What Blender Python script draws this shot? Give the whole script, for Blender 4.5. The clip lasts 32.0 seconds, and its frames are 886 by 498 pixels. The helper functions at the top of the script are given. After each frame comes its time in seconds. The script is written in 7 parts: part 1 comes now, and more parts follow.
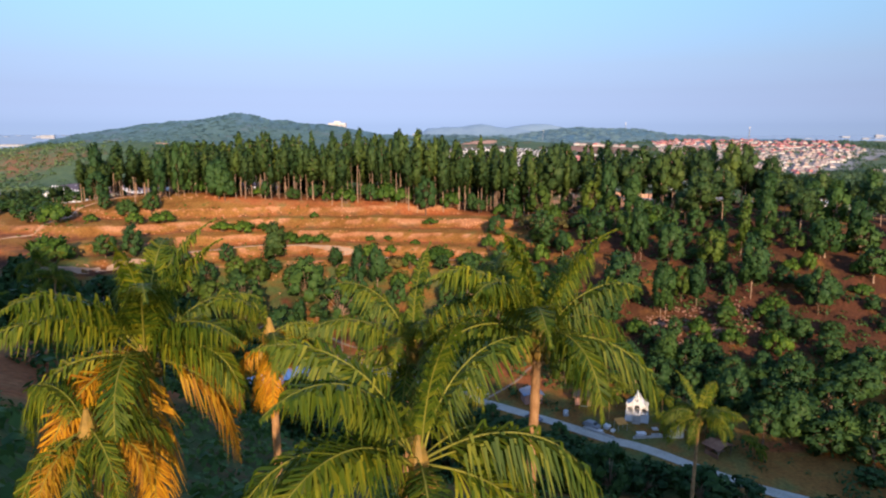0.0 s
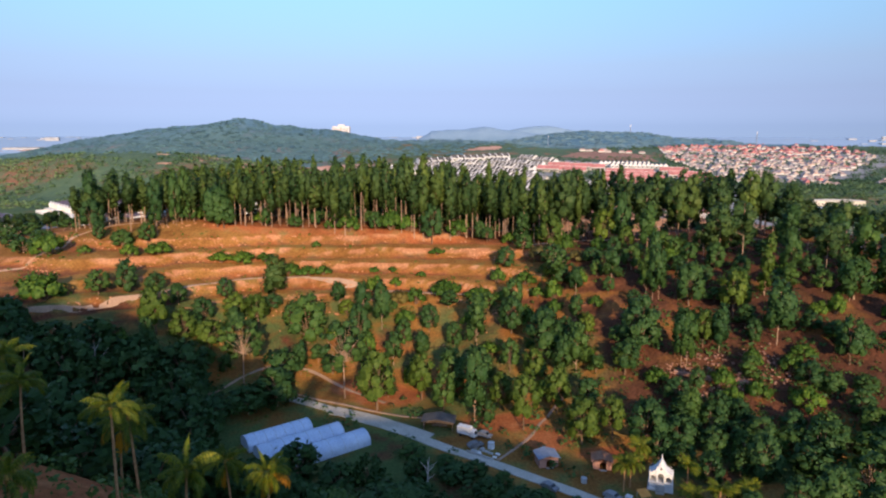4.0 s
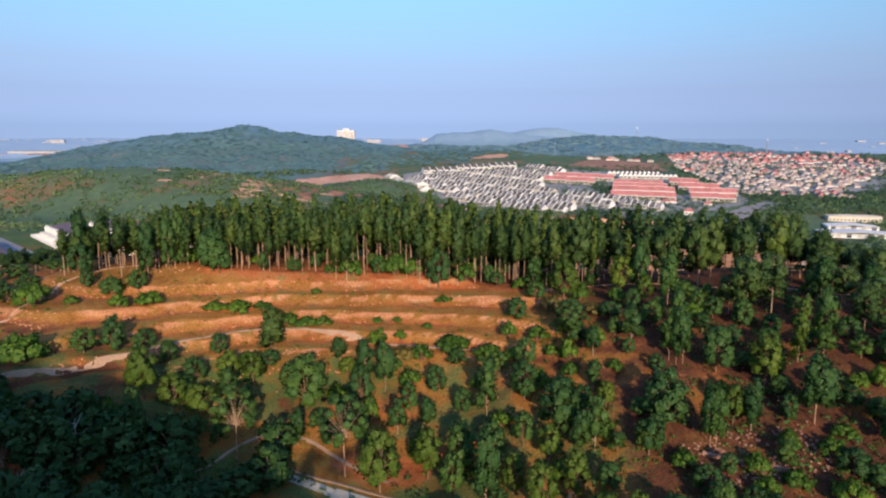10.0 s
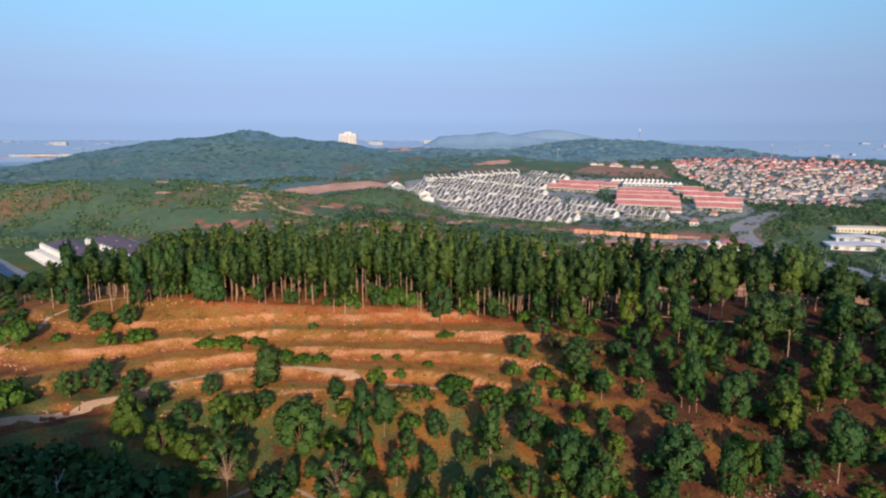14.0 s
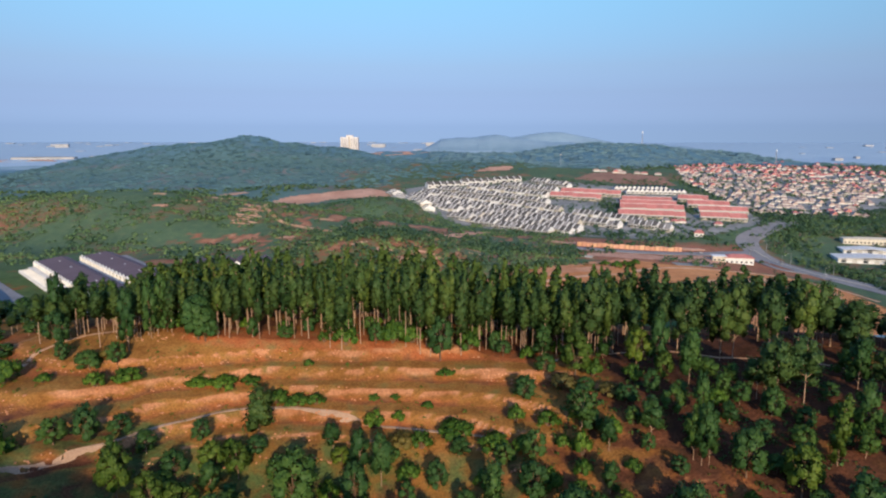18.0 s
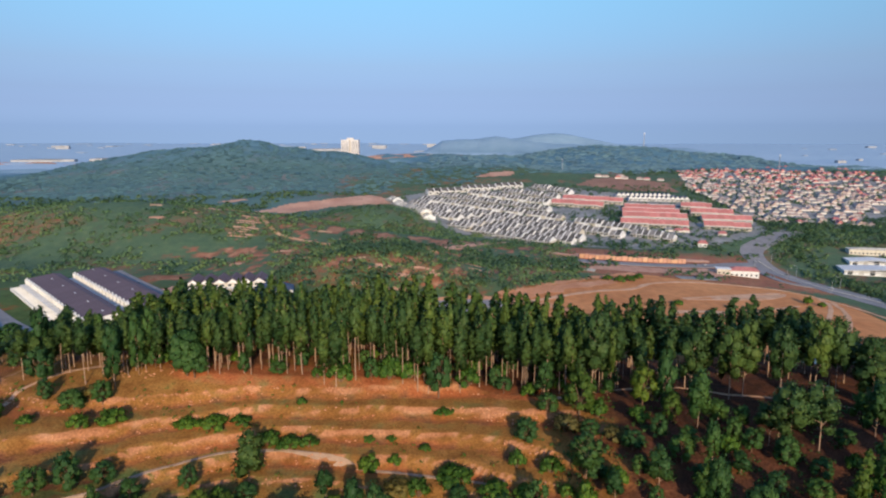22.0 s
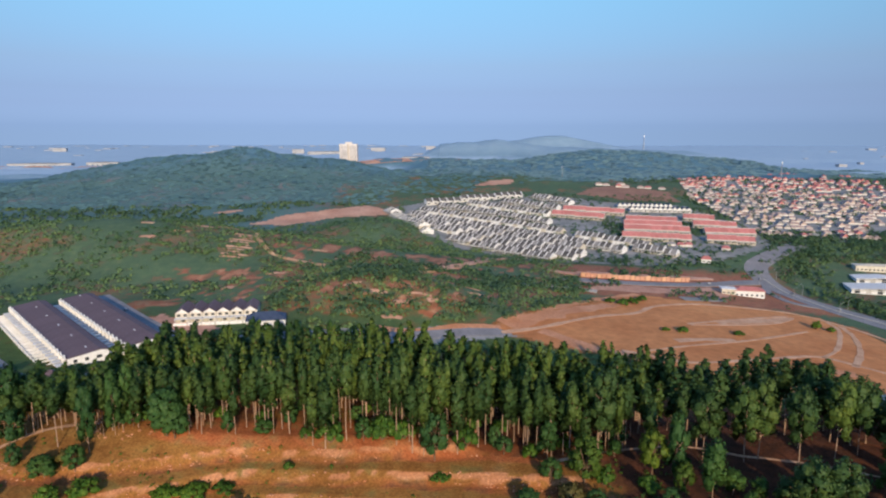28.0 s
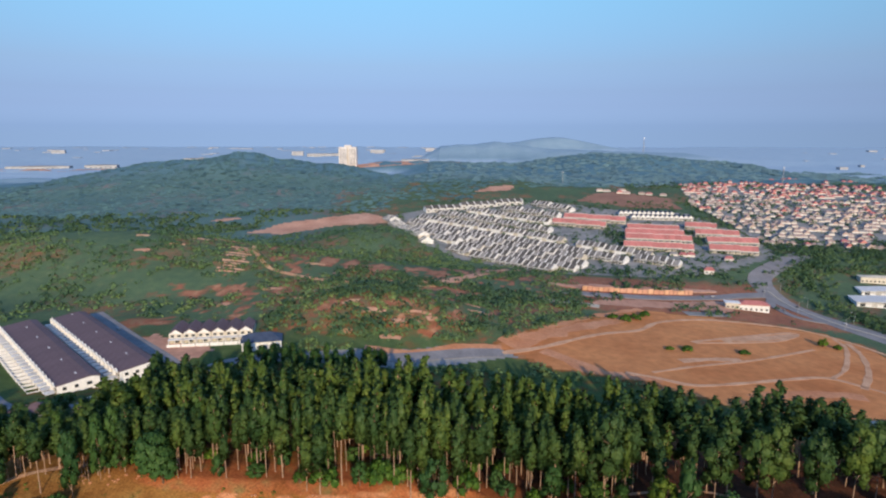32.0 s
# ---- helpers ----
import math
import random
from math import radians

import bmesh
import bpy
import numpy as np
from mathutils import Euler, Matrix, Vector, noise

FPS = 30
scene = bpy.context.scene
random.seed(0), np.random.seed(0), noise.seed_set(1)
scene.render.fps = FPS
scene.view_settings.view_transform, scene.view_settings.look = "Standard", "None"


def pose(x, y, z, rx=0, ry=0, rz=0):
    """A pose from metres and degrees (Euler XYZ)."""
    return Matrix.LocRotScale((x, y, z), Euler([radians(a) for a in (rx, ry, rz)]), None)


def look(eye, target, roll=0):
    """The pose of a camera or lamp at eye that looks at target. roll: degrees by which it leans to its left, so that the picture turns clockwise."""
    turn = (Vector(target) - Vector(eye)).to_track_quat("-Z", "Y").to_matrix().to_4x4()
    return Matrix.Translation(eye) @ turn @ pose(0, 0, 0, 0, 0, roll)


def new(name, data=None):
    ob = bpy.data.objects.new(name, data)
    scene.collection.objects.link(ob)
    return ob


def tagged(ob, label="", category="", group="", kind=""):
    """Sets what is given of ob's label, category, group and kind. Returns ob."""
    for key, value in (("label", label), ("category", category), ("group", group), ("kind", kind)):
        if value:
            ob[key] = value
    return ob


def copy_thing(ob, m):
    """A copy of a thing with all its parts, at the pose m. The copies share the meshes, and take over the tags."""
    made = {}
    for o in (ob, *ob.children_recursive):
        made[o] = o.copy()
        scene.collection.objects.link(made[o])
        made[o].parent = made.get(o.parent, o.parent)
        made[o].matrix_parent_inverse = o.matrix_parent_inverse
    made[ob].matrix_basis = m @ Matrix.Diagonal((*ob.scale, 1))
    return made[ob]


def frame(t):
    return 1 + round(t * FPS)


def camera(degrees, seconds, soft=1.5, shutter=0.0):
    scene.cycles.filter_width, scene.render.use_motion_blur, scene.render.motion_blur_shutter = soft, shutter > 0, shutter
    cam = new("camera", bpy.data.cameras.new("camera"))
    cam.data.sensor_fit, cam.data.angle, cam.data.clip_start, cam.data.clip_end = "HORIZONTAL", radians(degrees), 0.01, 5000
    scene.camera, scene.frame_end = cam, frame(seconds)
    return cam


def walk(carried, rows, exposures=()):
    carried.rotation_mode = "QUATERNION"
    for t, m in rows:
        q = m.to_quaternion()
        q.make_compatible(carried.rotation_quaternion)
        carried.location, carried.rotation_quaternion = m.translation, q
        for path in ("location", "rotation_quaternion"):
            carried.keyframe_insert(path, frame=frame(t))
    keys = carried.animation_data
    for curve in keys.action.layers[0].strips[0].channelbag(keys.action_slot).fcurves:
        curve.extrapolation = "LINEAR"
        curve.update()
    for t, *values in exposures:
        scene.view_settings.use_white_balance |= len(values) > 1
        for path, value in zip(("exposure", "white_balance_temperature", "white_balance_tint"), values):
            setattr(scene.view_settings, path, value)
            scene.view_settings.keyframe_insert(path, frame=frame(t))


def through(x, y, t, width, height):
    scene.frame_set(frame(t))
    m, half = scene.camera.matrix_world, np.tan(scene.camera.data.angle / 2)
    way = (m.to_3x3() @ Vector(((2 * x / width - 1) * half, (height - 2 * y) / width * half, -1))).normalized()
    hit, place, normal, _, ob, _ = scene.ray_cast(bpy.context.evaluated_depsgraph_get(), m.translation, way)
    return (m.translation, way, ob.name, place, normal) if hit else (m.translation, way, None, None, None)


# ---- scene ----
cam = camera(70, 32.0, soft=2.15)
walk(cam, [
    (0, pose(0.0, 0.0, 80.0, 79.649, 0, 0.0)),
    (1, pose(-0.28, 3.23, 82.61, 79.613, 0, 0.073)),
    (2, pose(-0.6, 6.44, 85.33, 79.656, 0, 0.171)),
    (3, pose(-0.96, 9.58, 88.08, 79.690, 0, 0.258)),
    (5.5, pose(-1.9, 17.15, 94.78, 79.671, 0, 0.467)),
    (7, pose(-2.24, 21.67, 98.82, 79.657, 0, 0.6)),
    (9, pose(-2.43, 27.66, 104.28, 79.650, 0, 0.749)),
    (11, pose(-2.36, 33.46, 109.75, 79.643, 0, 0.841)),
    (13, pose(-2.36, 39.13, 115.19, 79.666, 0, 0.953)),
    (14.5, pose(-2.38, 43.39, 119.26, 79.682, 0, 1.023)),
    (16.5, pose(-2.19, 48.99, 124.66, 79.715, 0, 1.092)),
    (18, pose(-1.95, 53.13, 128.67, 79.716, 0, 1.184)),
    (20, pose(-1.48, 58.68, 133.97, 79.725, 0, 1.264)),
    (22, pose(-1.13, 64.27, 139.16, 79.687, 0, 1.299)),
    (24, pose(-1.0, 70.07, 144.36, 79.671, 0, 1.288)),
    (25.5, pose(-0.8, 74.42, 148.18, 79.651, 0, 1.249)),
    (27.5, pose(-0.53, 80.19, 153.3, 79.665, 0, 1.233)),
    (29, pose(-0.48, 84.35, 157.14, 79.675, 0, 1.235)),
    (30.5, pose(-0.59, 88.51, 161.06, 79.684, 0, 1.221)),
    (32, pose(-0.76, 92.68, 165.0, 79.682, 0, 1.2)),
], exposures=[(0, 0.40, 6800, 18), (6, 0.33, 6560, 17), (13, 0.15, 6380, 13), (20, 0.03, 6270, 10), (32, -0.02, 6200, 10)])

# ---- world and sun ----
SUN_UP = 18.5
SUN_WAY = Vector((-0.19, 1.0, -math.tan(radians(SUN_UP))))
world = bpy.data.worlds.new("sky")
scene.world = world
world.use_nodes = True
nt = world.node_tree
nt.nodes.clear()
sky = nt.nodes.new("ShaderNodeTexSky")
sky.sky_type = "NISHITA"
sky.sun_disc = False
sky.sun_elevation = radians(SUN_UP)
sky.sun_rotation = radians(169.2)
sky.altitude = 60
sky.air_density, sky.dust_density, sky.ozone_density = 1.0, 0.5, 3.0
background = nt.nodes.new("ShaderNodeBackground")
background.inputs["Strength"].default_value = 0.15
tint = nt.nodes.new("ShaderNodeMix")
tint.data_type, tint.blend_type = "RGBA", "MULTIPLY"
tint.inputs[0].default_value = 1.0
# hazy morning air: the sky greys towards lavender at the horizon all round
rise = nt.nodes.new("ShaderNodeSeparateXYZ")
nt.links.new(nt.nodes.new("ShaderNodeTexCoord").outputs["Generated"], rise.inputs[0])
level = nt.nodes.new("ShaderNodeMath")
level.operation = "MAXIMUM"
level.inputs[1].default_value = 0.012
aim = nt.nodes.new("ShaderNodeCombineXYZ")
nt.links.new(rise.outputs["Z"], level.inputs[0])
for source, slot in ((rise.outputs["X"], 0), (rise.outputs["Y"], 1), (level.outputs[0], 2)):
    nt.links.new(source, aim.inputs[slot])
nt.links.new(aim.outputs[0], sky.inputs["Vector"])
haze = nt.nodes.new("ShaderNodeValToRGB")
haze.color_ramp.elements[0].position, haze.color_ramp.elements[0].color = 0.0, (0.335, 0.475, 1.00, 1)
# overhead sky brightened to lift the shaded ground
haze.color_ramp.elements[1].position, haze.color_ramp.elements[1].color = 0.34, (1.25, 1.42, 1.6, 1)
haze.color_ramp.elements.new(0.012).color = (0.335, 0.475, 1.02, 1)
haze.color_ramp.elements.new(0.041).color = (0.37, 0.43, 0.78, 1)
haze.color_ramp.elements.new(0.062).color = (0.415, 0.44, 0.69, 1)
haze.color_ramp.elements.new(0.10).color = (0.54, 0.54, 0.68, 1)
haze.color_ramp.elements.new(0.20).color = (0.78, 0.93, 0.92, 1)
nt.links.new(rise.outputs["Z"], haze.inputs[0])
nt.links.new(haze.outputs[0], tint.inputs[7])
nt.links.new(sky.outputs[0], tint.inputs[6])
nt.links.new(tint.outputs[2], background.inputs["Color"])
nt.links.new(background.outputs[0], nt.nodes.new("ShaderNodeOutputWorld").inputs["Surface"])
sun = new("sun", bpy.data.lights.new("sun", "SUN"))
sun.data.energy = 4.6
sun.data.angle = radians(0.6)
sun.data.color = (1.0, 0.79, 0.53)
sun.matrix_world = look((0, 0, 0), SUN_WAY)

# ---- materials ----
def nodes_of(name):
    m = bpy.data.materials.new(name)
    m.use_nodes = True
    t = m.node_tree
    return m, t, t.nodes["Principled BSDF"]


def noise_node(t, scale, detail=4, space="Object"):
    n = t.nodes.new("ShaderNodeTexNoise")
    n.inputs["Scale"].default_value, n.inputs["Detail"].default_value = scale, detail
    if space == "World":
        t.links.new(t.nodes.new("ShaderNodeNewGeometry").outputs["Position"], n.inputs["Vector"])
    else:
        t.links.new(t.nodes.new("ShaderNodeTexCoord").outputs["Object"], n.inputs["Vector"])
    return n


def ramp(t, source, stops):
    r = t.nodes.new("ShaderNodeValToRGB")
    r.color_ramp.elements[0].position, r.color_ramp.elements[0].color = stops[0][0], (*stops[0][1], 1)
    r.color_ramp.elements[1].position, r.color_ramp.elements[1].color = stops[-1][0], (*stops[-1][1], 1)
    for place, colour in stops[1:-1]:
        r.color_ramp.elements.new(place).color = (*colour, 1)
    t.links.new(source, r.inputs[0])
    return r.outputs[0]


def mixed(t, how, factor, a, b):
    m = t.nodes.new("ShaderNodeMix")
    m.data_type, m.blend_type = "RGBA", how
    for value, slot in ((factor, m.inputs[0]), (a, m.inputs[6]), (b, m.inputs[7])):
        if isinstance(value, (int, float)):
            slot.default_value = value
        elif isinstance(value, tuple):
            slot.default_value = (*value, 1)
        else:
            t.links.new(value, slot)
    return m.outputs[2]


def add_bump(t, bsdf, source, strength, distance):
    b = t.nodes.new("ShaderNodeBump")
    b.inputs["Strength"].default_value, b.inputs["Distance"].default_value = strength, distance
    t.links.new(source, b.inputs["Height"])
    t.links.new(b.outputs[0], bsdf.inputs["Normal"])


def plain(name, low, high, scale=1.0, rough=0.8, bump=0.0, metal=0.0, vary=0.12, space="Object"):
    """A surface whose colour wanders between two tones at two scales, and a little from thing to thing."""
    m, t, b = nodes_of(name)
    coarse, fine = noise_node(t, scale, 4, space), noise_node(t, scale * 9, 3, space)
    colour = ramp(t, coarse.outputs[0], [(0.3, low), (0.7, high)])
    grain = ramp(t, fine.outputs[0], [(0.25, (0.78, 0.78, 0.78)), (0.75, (1.12, 1.12, 1.12))])
    colour = mixed(t, "MULTIPLY", 1.0, colour, grain)
    if vary:
        info = t.nodes.new("ShaderNodeObjectInfo")
        tone = ramp(t, info.outputs["Random"], [(0.0, (1 - vary,) * 3), (1.0, (1 + vary,) * 3)])
        colour = mixed(t, "MULTIPLY", 1.0, colour, tone)
    t.links.new(colour, b.inputs["Base Color"])
    b.inputs["Roughness"].default_value, b.inputs["Metallic"].default_value = rough, metal
    b.inputs["Specular IOR Level"].default_value = 0.25
    if bump:
        add_bump(t, b, fine.outputs[0], 0.6, bump)
    return m


def leaves(name, dark, mid, light, vary=0.25, through=0.36, patch=0.0, deep=(0.62, 0.72, 0.75), bright=(1.35, 1.2, 1.05)):
    """Foliage: every leaf its own tone, every plant a little apart, some light through the blade."""
    m, t, b = nodes_of(name)
    island = t.nodes.new("ShaderNodeNewGeometry").outputs["Random Per Island"]
    colour = ramp(t, island, [(0.0, dark), (0.55, mid), (1.0, light)])
    info = t.nodes.new("ShaderNodeObjectInfo")
    tone = ramp(t, info.outputs["Random"], [(0.0, (1 - vary, 1 - vary * 0.8, 1 - vary)), (0.5, (1, 1, 1)), (1.0, (1 + vary * 1.7, 1 + vary, 1 - vary * 0.4))])
    colour = mixed(t, "MULTIPLY", 1.0, colour, tone)
    if patch:
        n = noise_node(t, patch, 4, "World")
        colour = mixed(t, "MULTIPLY", 1.0, colour, ramp(t, n.outputs[0], [(0.32, deep), (0.68, bright)]))
    t.links.new(colour, b.inputs["Base Color"])
    b.inputs["Roughness"].default_value = 0.55
    b.inputs["Specular IOR Level"].default_value = 0.2
    back = t.nodes.new("ShaderNodeBsdfTranslucent")
    t.links.new(colour, back.inputs["Color"])
    mix = t.nodes.new("ShaderNodeMixShader")
    mix.inputs[0].default_value = through
    t.links.new(b.outputs[0], mix.inputs[1])
    t.links.new(back.outputs[0], mix.inputs[2])
    t.links.new(mix.outputs[0], t.nodes["Material Output"].inputs["Surface"])
    return m


def ground_material():
    """Dry grass, red soil, pale cut earth, green growth and leaf fall with painted shade, mixed by the land-cover
    weights of the mesh.
    """
    m, t, b = nodes_of("hill_ground")
    geo = t.nodes.new("ShaderNodeNewGeometry").outputs["Position"]
    cover = t.nodes.new("ShaderNodeVertexColor")
    cover.layer_name = "cover"
    parts = t.nodes.new("ShaderNodeSeparateColor")
    t.links.new(cover.outputs[0], parts.inputs[0])
    wide, mid, fine = (noise_node(t, s, d, "World") for s, d in ((0.02, 4), (0.16, 6), (1.3, 5)))

    def weight(source, rough_edge=0.55):
        """A weight broken up by noise, so that covers meet in ragged patches."""
        a = t.nodes.new("ShaderNodeMath")
        a.operation = "MULTIPLY_ADD"
        t.links.new(mid.outputs[0], a.inputs[0])
        a.inputs[1].default_value = rough_edge * 2
        s = t.nodes.new("ShaderNodeMath")
        s.operation = "ADD"
        t.links.new(source, s.inputs[0])
        s.inputs[1].default_value = -rough_edge
        t.links.new(s.outputs[0], a.inputs[2])
        r = t.nodes.new("ShaderNodeMapRange")
        r.interpolation_type = "SMOOTHSTEP"
        r.inputs["From Min"].default_value, r.inputs["From Max"].default_value = 0.26, 0.76
        t.links.new(a.outputs[0], r.inputs["Value"])
        return r.outputs[0]
    grass = ramp(t, mid.outputs[0], [(0.25, (0.235, 0.098, 0.026)), (0.5, (0.315, 0.148, 0.040)), (0.75, (0.355, 0.205, 0.060))])
    soil = ramp(t, mid.outputs[0], [(0.25, (0.29, 0.080, 0.028)), (0.5, (0.40, 0.130, 0.048)), (0.8, (0.48, 0.205, 0.085))])
    pale = ramp(t, mid.outputs[0], [(0.25, (0.41, 0.160, 0.070)), (0.6, (0.51, 0.235, 0.115)), (0.85, (0.58, 0.325, 0.18))])
    green = ramp(t, mid.outputs[0], [(0.25, (0.058, 0.102, 0.032)), (0.6, (0.095, 0.142, 0.044)), (0.85, (0.165, 0.168, 0.058))])
    litter_shade = ramp(t, mid.outputs[0], [(0.3, (0.058, 0.030, 0.018)), (0.7, (0.15, 0.056, 0.030))])
    colour = mixed(t, "MIX", weight(parts.outputs[0]), grass, soil)
    colour = mixed(t, "MIX", weight(parts.outputs[1]), colour, green)
    colour = mixed(t, "MIX", weight(cover.outputs[1]), colour, litter_shade)
    colour = mixed(t, "MIX", weight(parts.outputs[2], 0.4), colour, pale)
    colour = mixed(t, "MULTIPLY", 1.0, colour, ramp(t, fine.outputs[0], [(0.25, (0.58, 0.58, 0.58)), (0.75, (1.26, 1.26, 1.26))]))
    colour = mixed(t, "MULTIPLY", 1.0, colour, ramp(t, wide.outputs[0], [(0.3, (0.84, 0.82, 0.80)), (0.7, (1.1, 1.08, 1.05))]))
    # two haze tones painted over the far ground's own colour
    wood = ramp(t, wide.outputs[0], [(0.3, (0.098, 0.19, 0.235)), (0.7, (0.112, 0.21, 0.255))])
    for name, tone in (("wood_haze", wood), ("plain", ramp(t, wide.outputs[0], [(0.3, (0.33, 0.45, 0.56)), (0.7, (0.38, 0.49, 0.59))]))):
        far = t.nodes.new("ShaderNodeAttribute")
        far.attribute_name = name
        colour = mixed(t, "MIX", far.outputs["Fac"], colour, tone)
    t.links.new(colour, b.inputs["Base Color"])
    b.inputs["Roughness"].default_value = 0.95
    b.inputs["Specular IOR Level"].default_value = 0.1
    add_bump(t, b, fine.outputs[0], 0.7, 0.5)
    return m


GROUND = ground_material()
LEAF_TALL = leaves("tall_tree_leaves", (0.050, 0.104, 0.034), (0.066, 0.126, 0.040), (0.092, 0.156, 0.048), vary=0.28, through=0.30, patch=0.13, deep=(0.66, 0.76, 0.80), bright=(1.38, 1.18, 1.0))
LEAF_BROAD = leaves("broad_tree_leaves", (0.042, 0.106, 0.034), (0.056, 0.130, 0.040), (0.076, 0.156, 0.046), vary=0.25, patch=0.10, deep=(0.74, 0.82, 0.86), bright=(1.35, 1.18, 1.0))
LEAF_LIGHT = leaves("light_tree_leaves", (0.070, 0.126, 0.020), (0.100, 0.162, 0.026), (0.138, 0.200, 0.034))
LEAF_OLIVE = leaves("olive_leaves", (0.10, 0.095, 0.030), (0.14, 0.125, 0.040), (0.19, 0.155, 0.055))
LEAF_BUSH = leaves("bush_leaves", (0.040, 0.100, 0.016), (0.080, 0.165, 0.022), (0.14, 0.23, 0.035))
# greens behind the hill, lightened and blued to paint haze into them
LEAF_SCRUB = leaves("hazed_scrub_leaves", (0.112, 0.205, 0.098), (0.146, 0.244, 0.112), (0.190, 0.285, 0.124), patch=0.012)
LEAF_SLOPE = leaves("hazed_slope_leaves", (0.068, 0.138, 0.072), (0.092, 0.168, 0.085), (0.126, 0.200, 0.096), patch=0.02)
# ridge and farther forest: haze blue painted into the leaf colours
LEAF_RIDGE = leaves("hazed_ridge_leaves", (0.106, 0.205, 0.236), (0.114, 0.218, 0.250), (0.122, 0.230, 0.262), vary=0.1, patch=0.011, deep=(0.80, 0.84, 0.86), bright=(1.12, 1.10, 1.05))
LEAF_FAR = leaves("hazed_forest_leaves", (0.150, 0.262, 0.325), (0.158, 0.272, 0.335), (0.168, 0.284, 0.345), vary=0.1, patch=0.006, deep=(0.86, 0.88, 0.90), bright=(1.10, 1.08, 1.05))
LEAF_PALM = leaves("palm_leaflets", (0.048, 0.098, 0.010), (0.120, 0.170, 0.014), (0.27, 0.27, 0.022), vary=0.25, through=0.4)
LEAF_DRY = leaves("dry_palm_leaflets", (0.33, 0.135, 0.010), (0.52, 0.25, 0.014), (0.62, 0.36, 0.022), vary=0.15, through=0.3)
BARK_PALE = plain("pale_bark", (0.31, 0.19, 0.125), (0.48, 0.32, 0.22), 0.8, 0.9, 0.02)
BARK_DARK = plain("brown_bark", (0.13, 0.075, 0.045), (0.25, 0.16, 0.10), 0.8, 0.9, 0.03)
BARK_PALM = plain("palm_bark", (0.30, 0.15, 0.065), (0.50, 0.28, 0.13), 3.0, 0.9, 0.03)
RACHIS = plain("frond_midrib", (0.16, 0.17, 0.02), (0.30, 0.27, 0.04), 2.0, 0.6)
HUSK = plain("coconut_husk", (0.22, 0.14, 0.03), (0.42, 0.24, 0.05), 4.0, 0.6)
WALL_WHITE = plain("white_render", (0.66, 0.645, 0.62), (0.80, 0.785, 0.76), 0.35, 0.85, vary=0.08)
WALL_CREAM = plain("cream_render", (0.50, 0.45, 0.36), (0.64, 0.58, 0.48), 0.35, 0.85, vary=0.10)
# base colour greyed to paint haze on the walls of the plain
WALL_FAR = plain("hazed_render", (0.30, 0.30, 0.305), (0.44, 0.43, 0.43), 0.05, 0.9, vary=0.1, space="World")
WALL_PINK = plain("pink_render", (0.44, 0.22, 0.16), (0.56, 0.30, 0.22), 0.5, 0.9, 0.01)
SHEET_BLUE = plain("blue_grey_sheet", (0.15, 0.19, 0.25), (0.23, 0.28, 0.35), 0.8, 0.6)
CANVAS = plain("orange_canvas", (0.62, 0.24, 0.05), (0.74, 0.34, 0.09), 1.2, 0.85)
WALL_CONCRETE = plain("weathered_concrete", (0.36, 0.34, 0.31), (0.52, 0.50, 0.46), 0.4, 0.9, 0.01)
ROOF_BROWN = plain("brown_tile_roof", (0.135, 0.088, 0.094), (0.175, 0.118, 0.125), 0.5, 0.75, 0.02, vary=0.06)
ROOF_GREY = plain("grey_tile_roof", (0.20, 0.185, 0.175), (0.31, 0.29, 0.27), 0.3, 0.8, vary=0.22)
ROOF_BUFF = plain("buff_tile_roof", (0.36, 0.25, 0.21), (0.50, 0.37, 0.31), 0.05, 0.8, vary=0.1, space="World")
WALL_PALE = plain("pale_house_render", (0.50, 0.46, 0.43), (0.70, 0.65, 0.60), 0.05, 0.9, vary=0.1, space="World")
ROOF_DARK = plain("dark_grey_roof", (0.075, 0.07, 0.068), (0.14, 0.13, 0.12), 0.3, 0.8, vary=0.25)
ROOF_RED = plain("red_tile_roof", (0.43, 0.145, 0.130), (0.54, 0.215, 0.190), 0.3, 0.8, vary=0.14)
ROOF_BLUE = plain("dark_blue_roof", (0.035, 0.05, 0.09), (0.06, 0.08, 0.13), 0.3, 0.6)
GLASS_DARK = plain("dark_window_glass", (0.03, 0.035, 0.04), (0.06, 0.07, 0.08), 0.6, 0.15, vary=0.2)
ASPHALT = plain("asphalt", (0.21, 0.20, 0.205), (0.29, 0.275, 0.275), 0.08, 0.9, 0.01, space="World", vary=0)
CONCRETE = plain("road_concrete", (0.42, 0.38, 0.31), (0.58, 0.53, 0.44), 0.25, 0.9, 0.01, space="World", vary=0)
DIRT = plain("track_dirt", (0.50, 0.27, 0.15), (0.66, 0.41, 0.26), 0.12, 0.95, 0.03, space="World", vary=0)
PATH_DIRT = plain("trodden_path", (0.33, 0.21, 0.14), (0.45, 0.30, 0.21), 0.2, 0.95, 0.03, space="World", vary=0)
PINK_EARTH = plain("graded_earth", (0.46, 0.23, 0.15), (0.62, 0.36, 0.25), 0.03, 0.95, 0.03, space="World", vary=0)
DRY_FIELD = plain("dry_grass_field", (0.46, 0.168, 0.056), (0.63, 0.280, 0.108), 0.018, 0.95, 0.04, space="World", vary=0)
ORANGE_EARTH = plain("orange_bare_earth", (0.50, 0.21, 0.10), (0.62, 0.31, 0.17), 0.05, 0.95, 0.04, space="World", vary=0)
BROWN_FIELD = plain("ploughed_field", (0.26, 0.13, 0.09), (0.36, 0.20, 0.13), 0.03, 0.95, 0.05, space="World", vary=0)
